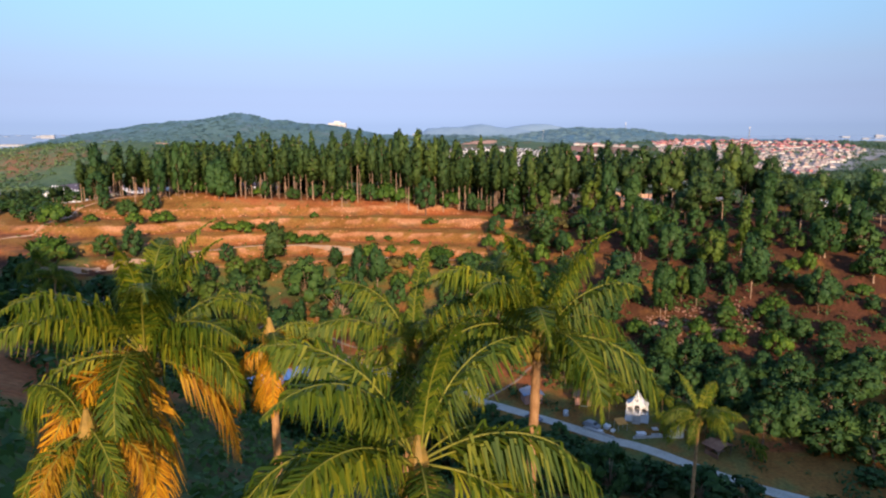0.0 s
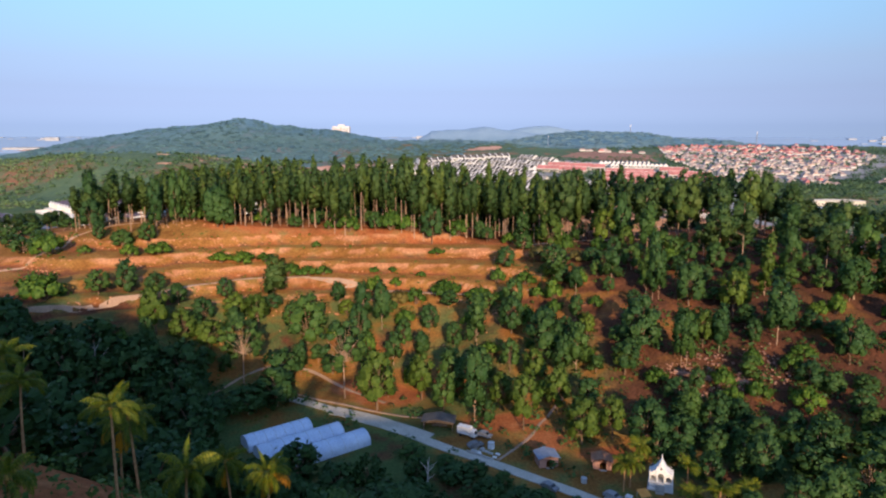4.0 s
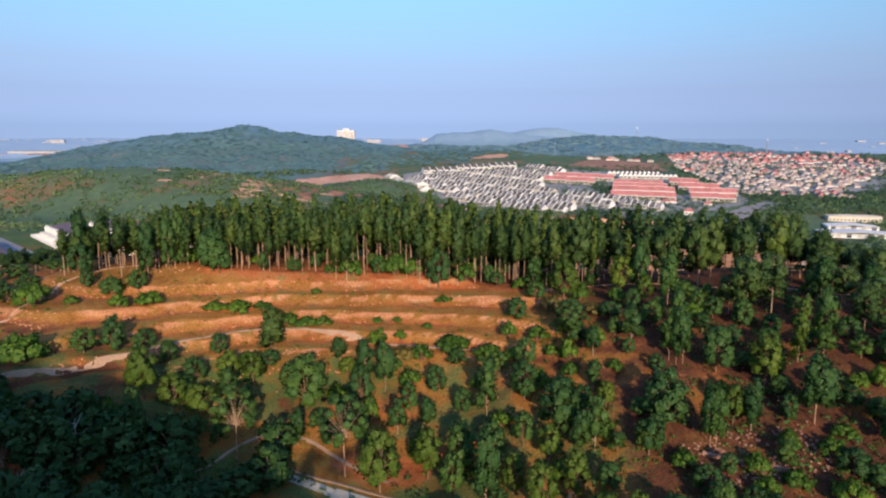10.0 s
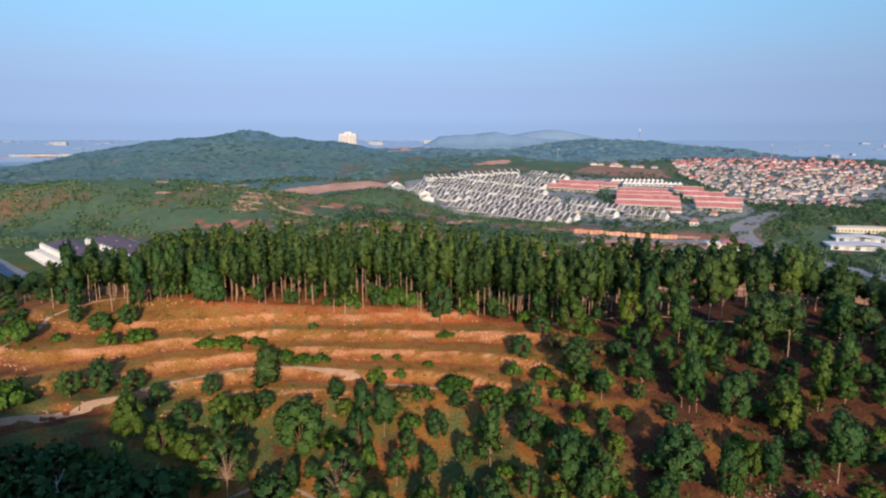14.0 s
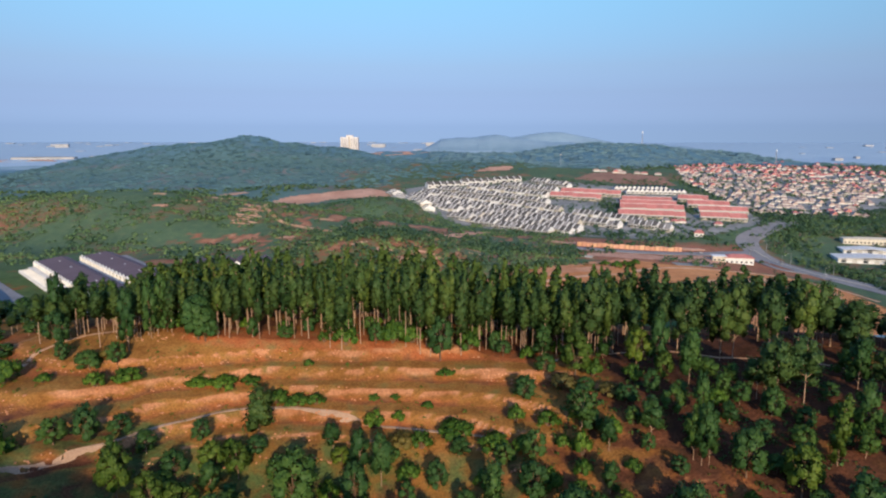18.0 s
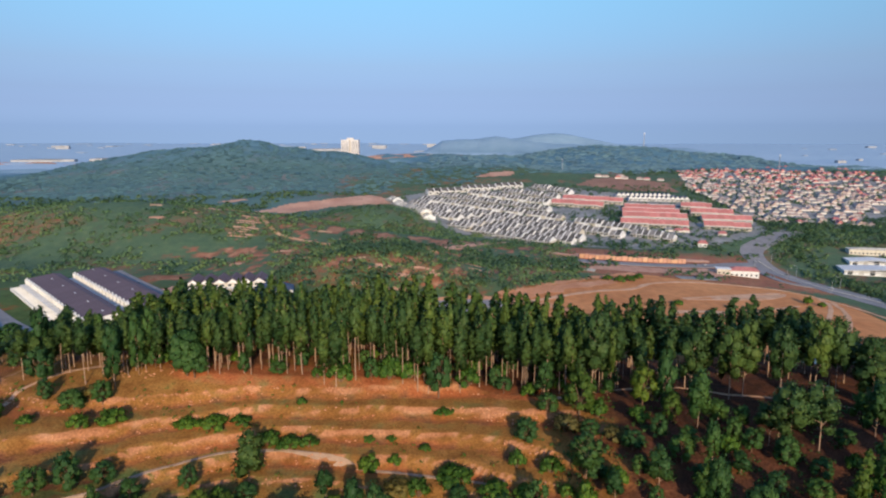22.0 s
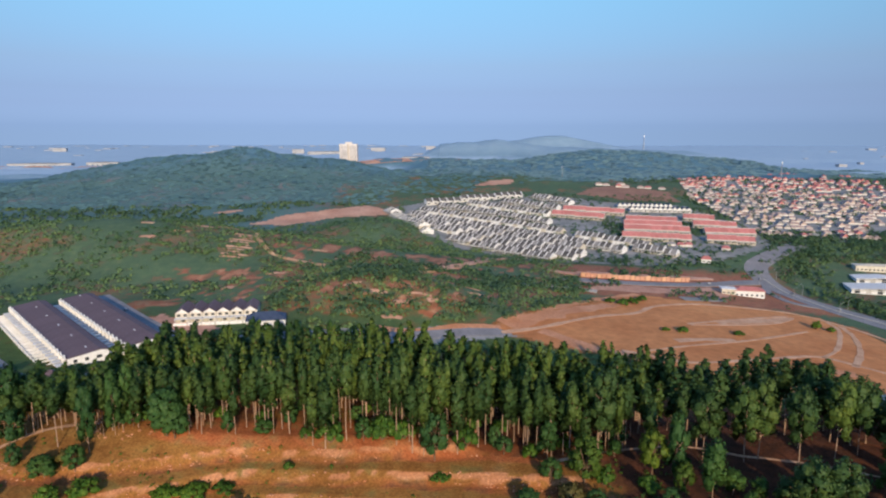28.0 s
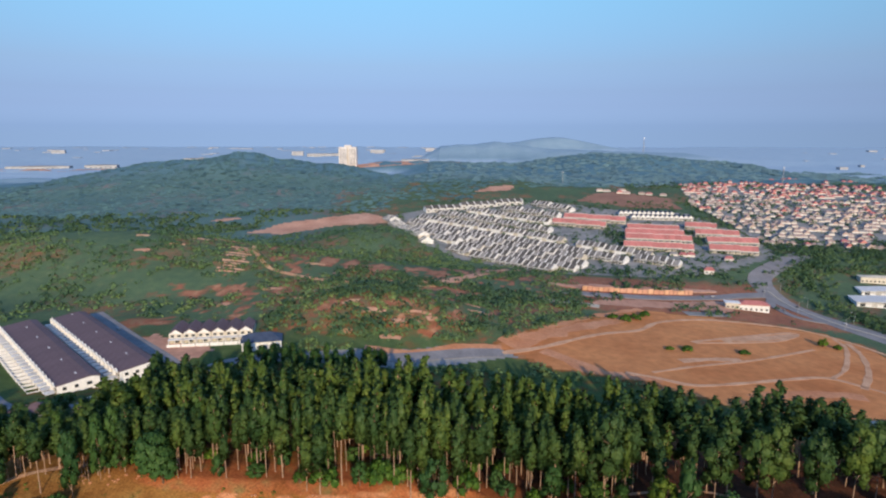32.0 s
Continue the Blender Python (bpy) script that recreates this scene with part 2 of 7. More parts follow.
TOWN_GROUND = plain("street_and_yard", (0.18, 0.19, 0.18), (0.32, 0.31, 0.30), 0.06, 0.95, space="World", vary=0)
FILM_SHEET = plain("tunnel_sheet", (0.50, 0.60, 0.74), (0.64, 0.73, 0.84), 0.3, 0.45, vary=0.06)
STEEL = plain("galvanised_steel", (0.40, 0.41, 0.42), (0.55, 0.56, 0.57), 1.5, 0.5, 0.0, 0.6)
RUST = plain("rusty_sheet", (0.22, 0.09, 0.05), (0.40, 0.20, 0.12), 0.7, 0.8, 0.01)
TIMBER = plain("grey_timber", (0.16, 0.11, 0.08), (0.30, 0.22, 0.16), 1.2, 0.85, 0.01)
CAR_PAINT = plain("car_paint", (0.25, 0.25, 0.26), (0.45, 0.45, 0.46), 0.3, 0.35, vary=0.5)
RUBBER = plain("rubber", (0.02, 0.02, 0.02), (0.04, 0.04, 0.04), 3.0, 0.8)
DEADWOOD = plain("weathered_deadwood", (0.42, 0.38, 0.33), (0.58, 0.54, 0.48), 1.2, 0.9)
STONE = plain("red_brown_stone", (0.30, 0.145, 0.095), (0.46, 0.25, 0.175), 0.8, 0.9, 0.05)

# ---- shapes ----
class Shape:
    """Collects vertices and faces of one mesh."""

    def __init__(self):
        self.verts, self.faces, self.count, self.normals = [], [], 0, {}

    def add(self, v, f, normals=None):
        v = np.asarray(v, float).reshape(-1, 3)
        if normals is not None:
            self.normals[len(self.verts)] = normals
        self.verts.append(v)
        self.faces.append(np.asarray(f, int) + self.count)
        self.count += len(v)
        return self

    def box(self, x, y, z, sx, sy, sz, turn=0.0):
        """A box from its base centre and its sizes."""
        c, s = math.cos(turn), math.sin(turn)
        p = np.array([(i, j, k) for k in (0, 1) for j in (-0.5, 0.5) for i in (-0.5, 0.5)]) * (sx, sy, sz)
        p = np.stack([p[:, 0] * c - p[:, 1] * s + x, p[:, 0] * s + p[:, 1] * c + y, p[:, 2] + z], 1)
        return self.add(p, [(0, 2, 3, 1), (4, 5, 7, 6), (0, 1, 5, 4), (2, 6, 7, 3), (0, 4, 6, 2), (1, 3, 7, 5)])

    def tube(self, path, radii, n=6, closed=True):
        path = np.asarray(path, float)
        way = np.gradient(path, axis=0)
        way /= np.linalg.norm(way, axis=1, keepdims=True) + 1e-9
        side = np.cross(way, (0.31, 0.95, 0.05))
        side /= np.linalg.norm(side, axis=1, keepdims=True) + 1e-9
        up = np.cross(way, side)
        a = np.arange(n) * 2 * np.pi / n
        r = np.asarray(radii, float).reshape(-1, 1, 1)
        v = path[:, None] + r * (np.cos(a)[None, :, None] * side[:, None] + np.sin(a)[None, :, None] * up[:, None])
        k = len(path)
        f = [(i * n + j, i * n + (j + 1) % n, (i + 1) * n + (j + 1) % n, (i + 1) * n + j) for i in range(k - 1) for j in range(n)]
        self.add(v, f)
        if closed:
            top = self.count - n
            self.faces.append(np.array([[top + j for j in range(n)]]))
        return self

    def prism(self, outline, y0, y1):
        """An outline in x and z, drawn out along y."""
        n = len(outline)
        v = [(x, y, z) for y in (y0, y1) for x, z in outline]
        self.add(v, [(i, (i + 1) % n, n + (i + 1) % n, n + i) for i in range(n)])
        base = self.count - 2 * n
        self.faces.append(np.array([[base + i for i in range(n)][::-1]]))
        self.faces.append(np.array([[base + n + i for i in range(n)]]))
        return self

    def mesh(self, name, material, smooth=False):
        me = bpy.data.meshes.new(name)
        v = np.concatenate(self.verts)
        loops = np.concatenate([f.ravel() for f in self.faces])
        sizes = np.concatenate([np.full(len(f), f.shape[1]) for f in self.faces])
        me.vertices.add(len(v))
        me.vertices.foreach_set("co", v.ravel())
        me.loops.add(len(loops))
        me.loops.foreach_set("vertex_index", loops)
        me.polygons.add(len(sizes))
        me.polygons.foreach_set("loop_start", np.concatenate([[0], np.cumsum(sizes)[:-1]]))
        me.polygons.foreach_set("use_smooth", np.full(len(sizes), bool(smooth)))
        me.update(calc_edges=True)
        me.validate()
        if self.normals:
            # leaves share the rounding of their crown
            me.polygons.foreach_set("use_smooth", np.ones(len(sizes), bool))
            me.normals_split_custom_set_from_vertices(np.concatenate([self.normals.get(i, np.zeros_like(p)) for i, p in enumerate(self.verts)]))
        me.materials.append(material)
        return me


SOURCE = {}


def part(name, shape, material, parent, label="", smooth=False):
    """Links a shape, or a mesh that is there already, as one mesh under a thing or a part."""
    me = shape if isinstance(shape, bpy.types.Mesh) else shape.mesh(name, material, smooth)
    ob = new(name, me)
    ob.parent = parent
    if isinstance(shape, Shape):
        SOURCE[me.name] = shape
    return tagged(ob, label)


def thing(name, label, category, group="", kind="", at=None):
    ob = new(name)
    if at is not None:
        ob.matrix_basis = at
    return tagged(ob, label, category, group, kind)


def ground_z(x, y):
    return float(height(x, y))


def standing(x, y, turn=0.0, scale=(1, 1, 1), dz=0.0):
    return Matrix.LocRotScale((x, y, ground_z(x, y) + dz), Euler((0, 0, turn)), Vector(scale))


class Kind:
    """Prototypes of one kind, of which copies are placed in turn; wide and tall are the prototypes' own sizes in metres."""

    def __init__(self, protos, wide=1.0, tall=1.0):
        self.protos, self.wide, self.tall = protos, wide, tall

    def put(self, n, m):
        return copy_thing(self.protos[n % len(self.protos)], m)

    def scale(self, h, w):
        return (w / self.wide, w / self.wide, h / self.tall)

    def clear(self):
        """Takes the prototypes away once all copies stand."""
        for ob in self.protos:
            for o in (*ob.children_recursive, ob):
                bpy.data.objects.remove(o)


def leaf_quads(rng, centres, outward, size, tall=1.0, loose=0.42):
    """One bent-free leaf blade per centre, roughly facing outward."""
    n = len(centres)
    normal = outward + rng.normal(0, loose, (n, 3))
    normal /= np.linalg.norm(normal, axis=1, keepdims=True) + 1e-9
    side = np.cross(normal, rng.normal(0, 1, (n, 3)))
    side /= np.linalg.norm(side, axis=1, keepdims=True) + 1e-9
    up = np.cross(normal, side)
    s = (size * rng.uniform(0.6, 1.35, n))[:, None]
    v = np.stack([centres - side * s * 0.5, centres - up * s * 0.38 * tall, centres + side * s * 0.5, centres + up * s * 0.38 * tall], 1)
    return v.reshape(-1, 3), np.arange(4 * n).reshape(-1, 4)


def rounded(rng, d, rough=0.22):
    """Normals of leaf blades that lie along d, four to a blade."""
    d = d + rng.normal(0, rough, d.shape)
    return np.repeat(d / (np.linalg.norm(d, axis=1, keepdims=True) + 1e-9), 4, axis=0)


# the six sides of a cube, each cut in four, blown up to a ball
GRID = [(i, j) for i in (-1, 0) for j in (-1, 0)]
BALL = np.array([[(np.roll((side, i + a, (j + b) * side), k)) for a, b in ((0, 0), (1, 0), (1, 1), (0, 1))] for k in range(3) for side in (-1, 1) for i, j in GRID], float)
BALL /= np.linalg.norm(BALL, axis=2, keepdims=True)


def lumps(d, seed):
    """How far an uneven clump reaches in the directions d."""
    return 1 + 0.13 * np.sin(d[..., 0] * 3.1 + seed) * np.cos(d[..., 1] * 3.7 + seed * 1.7) + 0.10 * np.sin(d[..., 2] * 4.4 + d[..., 0] * 2 + seed * 2.3)


def clump(shape, rng, centre, radii, n, size, core=None, own=0.5):
    """One bough's foliage: close inner leafage, and loose leaf sprays on and over it; core is the middle of the whole crown."""
    centre, radii, seed = np.asarray(centre, float), np.asarray(radii, float), rng.uniform(0, 6.28)

    def shading(place, d):
        whole = (place - (centre if core is None else core)) / radii
        whole = whole / (np.linalg.norm(whole, axis=-1, keepdims=True) + 1e-9)
        return d * own + whole * (1.1 - own)
    inner = centre + BALL * (0.72 * lumps(BALL, seed))[..., None] * radii
    shape.add(inner.reshape(-1, 3), np.arange(4 * len(BALL)).reshape(-1, 4), rounded(rng, shading(inner.mean(1), BALL.mean(1)), 0.2))
    d = rng.normal(0, 1, (n, 3))
    d /= np.linalg.norm(d, axis=1, keepdims=True)
    d[:, 2] = np.where(d[:, 2] < -0.5, -d[:, 2], d[:, 2])
    place = centre + d * (rng.uniform(0.70, 1.22, n) * lumps(d, seed))[:, None] * radii
    shape.add(*leaf_quads(rng, place, d, size, 1.0, 0.6), rounded(rng, shading(place, d), 0.32))


# ---- lie of the land ----
def ss(a, b, v):
    t = np.clip((v - a) / (b - a), 0, 1)
    return t * t * (3 - 2 * t)


def value_noise(x, y, cell, seed=0):
    """Smooth noise in 0..1 for arrays of places."""
    u, v = np.asarray(x, float) / cell, np.asarray(y, float) / cell
    i, j = np.floor(u), np.floor(v)
    fu, fv = u - i, v - j
    fu, fv = fu * fu * (3 - 2 * fu), fv * fv * (3 - 2 * fv)

    def h(a, b):
        s = np.sin(a * 127.1 + b * 311.7 + seed * 74.7) * 43758.5453
        return s - np.floor(s)
    return (h(i, j) * (1 - fu) + h(i + 1, j) * fu) * (1 - fv) + (h(i, j + 1) * (1 - fu) + h(i + 1, j + 1) * fu) * fv


def fbm(x, y, cell, seed=0):
    return (value_noise(x, y, cell, seed) * 0.55 + value_noise(x, y, cell / 2.3, seed + 5) * 0.3 + value_noise(x, y, cell / 5.1, seed + 9) * 0.15) - 0.5


def bump(x, y, cx, cy, sx, sy, h):
    return h * np.exp(-((x - cx) / sx) ** 2 - ((y - cy) / sy) ** 2)


def far_land(x, y):
    """The land behind the wooded hill: building plots, field, town slope, ridges and plain."""
    plots = np.interp(x, [-700, -180, -70, 0, 150, 280, 340, 600, 1500], [36, 32, 30, 23, 15, 5, -2, -2, 4])
    town = 12 + 0.085 * (np.clip(y, 780, 1350) - 780) - 40 * ss(1350, 2100, y)
    town = town + (24 - town) * (1 - ss(-700, -180, x)) * ss(900, 1200, y)
    z = plots + (town - plots) * ss(690, 830, y)
    z = z + bump(x, y, -340, 700, 260, 105, 38) * ss(520, 610, y + 0.25 * (x + 200)) + bump(x, y, -45, 552, 85, 50, 19) + bump(x, y, -105, 880, 78, 62, 22)
    z = z + bump(x, y, -230, 1060, 110, 50, 4)
    ridge = np.interp(x, [-1500, -1031, -900, -700, -490, -310, -135, -23, 120, 260], [0, 4, 40, 72, 86, 46, 13, 12, 8, 0])
    z = z + ridge * np.exp(-((y - 1500) / np.where(y < 1500, 240, 300)) ** 2)
    ridge = np.interp(x, [-400, -212, -36, 180, 470, 664, 953, 1149, 1500], [0, 12, 46, 36, 80, 72, 44, 6, 0])
    z = z + ridge * np.exp(-((y - 2250) / 420) ** 2)
    ridge = np.interp(x, [-500, -193, -80, 60, 202, 428, 765, 1101, 1500], [0, 12, 68, 78, 92, 60, 52, 38, 0])
    z = z + ridge * np.exp(-((y - 3300) / 300) ** 2)
    z = z + (fbm(x, y, 150, 51) * 20 + fbm(x, y, 60, 53) * 9) * ss(1250, 1420, y) * (1 - ss(3400, 3700, y))
    z = z + bump(x, y, -290, 2470, 210, 160, 34) + bump(x, y, 660, 4300, 300, 180, 84) + bump(x, y, 300, 4420, 260, 150, 30)
    z = z + 44 * ss(2600, 4900, y)
    return z + fbm(x, y, 130, 3) * 10 * ss(560, 760, y) * (1 - ss(-60, 40, x) * (1 - ss(1350, 1450, y)))


def bench_level(x, y, hill):
    """Which bench a place of the uncut hill lies on; the cut face follows in the last fifth."""
    return hill / 4.8 + 0.55 * fbm(x, y, 60, 2) + 0.35 * fbm(x, y, 15, 4)


def uncut_hill(x, y):
    """The hill before its benches were cut, how far up its side a place lies, and how far east."""
    toe = np.interp(x, [-300, -145, -120, -70, 0, 30, 47, 70, 100, 120, 250], [160, 168, 175, 203, 203, 182, 152, 136, 116, 104, 92])
    top = np.interp(x, [-400, -220, -150, -115, -75, -37, 8, 42, 100, 125, 170, 320], [32, 42, 51, 53, 50, 50, 47, 44, 44, 48, 47, 30])
    s = np.clip((y - toe) / (287 - toe), 0, 1)
    power = np.interp(x, [-145, -120, -70, -20, 15, 60], [0.55, 0.82, 1.4, 1.22, 0.85, 1.0])
    east = ss(10, 60, x)
    rise = s ** power * (1 - east) + ss(0.05, 0.82, s) * east
    return 10 + (top - 10) * rise, s, east


def height(x, y):
    """The ground's height at a place, for numbers or arrays."""
    x, y = np.asarray(x, float), np.asarray(y, float)
    back = far_land(x, y)
    hill, s, east = uncut_hill(x, y)
    # cut benches on its west half
    level = bench_level(x, y, hill)
    step = np.floor(level) + ss(0.80, 0.97, level - np.floor(level))
    cut = (hill + (step - level) * 4.8 * 0.70)
    bench = ss(-210, -150, x) * (1 - ss(25, 70, x)) * ss(27, 31, hill) * (1 - ss(46, 49, hill))
    hill = hill + (cut - hill) * np.maximum(bench, 0.35 * east * ss(18, 22, hill) * (1 - ss(40, 44, hill)))
    hill = hill + fbm(x, y, 14, 7) * 0.9 * ss(0.02, 0.2, s)
    edge = 312 - 16 * ss(80, 150, x)
    z = hill + (back - hill) * ss(edge, edge + 118, y)
    # the slope on which the walk begins
    crest = np.interp(x, [-400, -250, -120, -40, 0, 50, 120, 300], [118, 112, 92, 84, 64, 55, 46, 44])
    # unseen ridge behind the start, its heights set to shade the valley
    ridge = np.interp(x, [-400, -185, -85, -57, -35, -12, 8, 17, 26, 38, 50, 65, 85, 112, 140, 185, 365], [150, 144, 135, 131, 121, 113, 98, 97, 97, 97, 95, 91, 87, 82, 74, 70, 60])
    foot = np.interp(x, [-200, -60, -20, 20, 80], [150, 145, 130, 118, 105])
    t = np.clip((y - 10) / (foot - 10), 0, 1)
    home = (crest - 10) * (1 - t) * (1 - 0.25 * t * (1 - t)) + (ridge - crest) * ss(0, -80, y) - 50 * ss(-140, -500, y)
    home = home + bump(x, y, -66, 82, 34, 24, 11)
    home = np.maximum(home, 0) + fbm(x, y, 25, 11) * 1.6 * ss(0, 6, home)
    return z + home

# ---- ground ----
def steps(stops):
    """Even steps between the given places: (from, step), ..., end."""
    out = []
    for (a, d), b in zip(stops[:-1], [s[0] for s in stops[1:]]):
        out.append(np.linspace(a, b, max(2, round((b - a) / d)), endpoint=False))
    return np.concatenate(out + [[stops[-1][0]]])


def inside(x, y, corners):
    """Where places lie within a closed outline."""
    hit = np.zeros(np.shape(x), bool)
    for (ax, ay), (bx, by) in zip(corners, corners[1:] + corners[:1]):
        cross = ((ay > y) != (by > y)) & (x < (bx - ax) * (y - ay) / (by - ay + 1e-12) + ax)
        hit ^= cross
    return hit


FIELD = [(20, 496), (60, 470), (110, 455), (172, 420), (240, 415), (290, 440), (316, 500), (324, 550), (320, 580), (300, 602), (271, 610), (229, 619), (188, 625), (155, 625), (115, 594), (58, 542)]


LANE = [(-60, 202), (-42, 193), (-28, 184), (-14, 175.5), (-5, 168.6), (1, 164.2), (9, 159.0), (19.5, 151.3), (28.2, 145.0), (38, 137.0), (46, 132.0), (62, 117), (84, 104)]


def lane_at(x):
    """How far north the lane runs at a place."""
    return np.interp(x, [p[0] for p in LANE], [p[1] for p in LANE])


def land_cover(x, y, z, slope):
    """Weights of bare soil, green growth, pale cut earth, and leaf fall that also paints shade."""
    n1, n2, n3 = fbm(x, y, 40, 21), fbm(x, y, 11, 23), fbm(x, y, 90, 27)
    hill = ss(11, 15, z) * ss(140, 175, y) * (1 - ss(300, 330, y))
    west = ss(-230, -190, x) * (1 - ss(25, 75, x))
    soil = hill * (west * (0.23 + n2 * 0.5) + (1 - west) * (0.62 + n1 * 0.9))
    level = bench_level(x, y, uncut_hill(x, y)[0])
    part_up = level - np.floor(level) + 0.10 * n2
    benches = hill * west * ss(26, 30, z) * (1 - ss(48, 51, z))
    pale = benches * ss(0.85, 0.91, part_up) * (0.66 + 1.3 * n1 + 0.8 * n2 + 0.5 * n3) * (1 - 0.7 * (1 - ss(226, 240, y)) * (1 - ss(-110, -90, x)))
    flat = benches * ss(0.48, 0.60, part_up) * (1 - ss(0.84, 0.90, part_up))
    soil = soil + flat * 0.35 + hill * west * (1 - ss(226, 246, y)) * (0.40 + n2)
    pale = pale + hill * (1 - west) * ss(0.55, 1.0, slope) * 0.5
    # leaf fall under the forest; on eastern slope and gully it paints tree shade
    litter_shade = 0.42 * flat + ss(291, 300, y) * (1 - ss(350, 390, y)) * ss(-175, -150, x) * (0.55 + n2 * 0.3) + hill * (1 - west) * (0.82 + n1 * 1.0 + n2 * 0.9)
    litter_shade = litter_shade + hill * west * (1 - ss(232, 252, y)) * (0.34 + 0.9 * n2 - 0.5 * n1)
    soil = np.maximum(soil, 0.75 * litter_shade)
    soil = np.maximum(soil, ss(280, 285, y) * (1 - ss(296, 304, y)) * ss(-130, -100, x) * (0.95 + n2))
    green = (1 - ss(10.6, 13, z)) * ss(60, 130, y) * (1 - ss(225, 250, y)) * (0.62 + n1 * 0.7)
    green = green * (1 - 0.4 * ss(-15, 5, x))
    green = green + hill * west * ss(-0.02, 0.2, n1 + 0.12 * (1 - ss(235, 262, y))) * 0.34 + hill * (1 - west) * ss(0.02, 0.2, n3) * 0.5
    green = green + (1 - ss(80, 120, y)) * (0.85 + n1)
    # palm slope darkened the same way, its shade put into the cover
    litter_shade = litter_shade + (1 - ss(85, 115, y)) * (0.38 + n1)
    green = green + hill * west * (1 - ss(236, 256, y)) * (0.22 + 0.8 * n2 + 0.4 * n1)
    bare = (1 - ss(-42, -26, x)) * ss(40, 56, y) * (1 - ss(90, 108, y)) * ss(-0.25, 0.0, n1)
    soil, green, litter_shade = np.maximum(soil, 0.95 * bare), green * (1 - 0.85 * bare), litter_shade * (1 - 0.6 * bare)
    # bare lit banks above the lane; shade-painted growth below it and behind the shrine
    cut = np.zeros(np.shape(x))
    for cx, cy, sx, sy in ((-20, 199, 13, 8), (-33, 204, 6, 5), (0, 207, 7, 6), (9, 180, 6, 5), (19, 181, 9, 6), (26, 171, 7, 7), (38, 163, 7, 4), (76, 133, 8, 3)):
        cut = np.maximum(cut, bump(x, y, cx, cy, sx, sy, 1.25))
    cut = np.clip(cut + n2, 0, 1) * ss(0.25, 0.5, cut)
    shade_growth = np.maximum(ss(3, 8, lane_at(x) - y) * ss(-60, -20, x), ss(48, 54, x) * (1 - ss(78, 90, x)) * ss(146, 150, y) * (1 - ss(166, 174, y))) * ss(100, 118, y)
    soil, pale = np.maximum(soil, cut), np.maximum(pale * (1 - cut), 0.22 * cut)
    green, litter_shade = np.maximum(green * (1 - cut), 0.85 * shade_growth), np.maximum(litter_shade * (1 - cut), shade_growth * (0.42 + n2))
    back = ss(330, 380, y)
    scrub = back * (0.76 + 0.9 * n1 + 0.5 * n2)
    field = inside(x, y, FIELD)
    green = np.where(field, 0.16 + 0.6 * n3, np.maximum(green * (1 - back), scrub))
    soil = np.where(field, 0.22 + n3 * 0.6, soil * (1 - back) + back * (0.75 + n2 * 0.6))
    lit = litter_shade * (1 - back) * (1 - field)
    dry = ss(70, 110, x) * (1 - ss(325, 350, x)) * ss(600, 625, y) * (1 - ss(735, 775, y))
    green = green * (1 - 0.7 * dry) * (1 - 0.2 * ss(-250, -150, x) * (1 - ss(60, 110, x)) * ss(480, 510, y) * (1 - ss(700, 760, y)))
    # clearings on the scrub hill and the cut bank by the building plots
    scar = back * ss(480, 520, y) * (1 - ss(760, 800, y)) * ss(0.11, 0.20, n2 + 0.6 * fbm(x, y, 28, 31)) * ss(-300, -180, x) * (1 - ss(60, 120, x))
    green = green * (1 - 0.9 * scar)
    pale = np.where(field, 0.50 + 0.6 * n1, pale * (1 - back) + 0.6 * scar)
    return np.clip(np.stack([soil, green, pale, lit], -1), 0, 1)


def build_ground():
    edge = [(-5200, 500), (-2400, 120), (-800, 9), (-200, 2.4), (200, 9), (820, 110), (2400, 500), (5200, 1)]
    xs = steps(edge)
    ys = steps([(-4900, 500), (-900, 60), (-150, 7), (90, 2.0), (205, 1.25), (300, 2.0), (335, 5), (700, 9), (1600, 22), (2600, 60), (4930, 1)])
    gx, gy = np.meshgrid(xs, ys)
    gz = height(gx, gy)
    slope = np.hypot(np.gradient(gz, axis=0) / np.gradient(ys)[:, None], np.gradient(gz, axis=1) / np.gradient(xs)[None])
    cover = land_cover(gx, gy, gz, slope)
    w = len(xs)
    a = (np.arange(len(ys) - 1)[:, None] * w + np.arange(w - 1)[None]).ravel()
    shape = Shape().add(np.stack([gx, gy, gz], -1), np.stack([a, a + 1, a + w + 1, a + w], 1))
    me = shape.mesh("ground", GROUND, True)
    layer = me.color_attributes.new("cover", "FLOAT_COLOR", "POINT")
    layer.data.foreach_set("color", cover.reshape(-1, 4).ravel())
    # weights of the painted haze: bluish with distance, over scrub hill and ridges
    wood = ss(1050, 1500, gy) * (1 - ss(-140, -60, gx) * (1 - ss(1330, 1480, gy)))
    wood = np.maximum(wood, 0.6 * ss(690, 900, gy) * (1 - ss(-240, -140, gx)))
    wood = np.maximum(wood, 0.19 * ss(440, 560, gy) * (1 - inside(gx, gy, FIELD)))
    me.attributes.new("wood_haze", "FLOAT", "POINT").data.foreach_set("value", wood.ravel())
    # paler painted haze over the plain and farthest hills
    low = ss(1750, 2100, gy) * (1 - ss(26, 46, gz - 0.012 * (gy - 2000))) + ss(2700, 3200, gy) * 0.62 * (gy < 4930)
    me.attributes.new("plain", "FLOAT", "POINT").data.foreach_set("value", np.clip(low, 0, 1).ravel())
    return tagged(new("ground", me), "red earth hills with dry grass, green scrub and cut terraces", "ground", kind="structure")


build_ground()


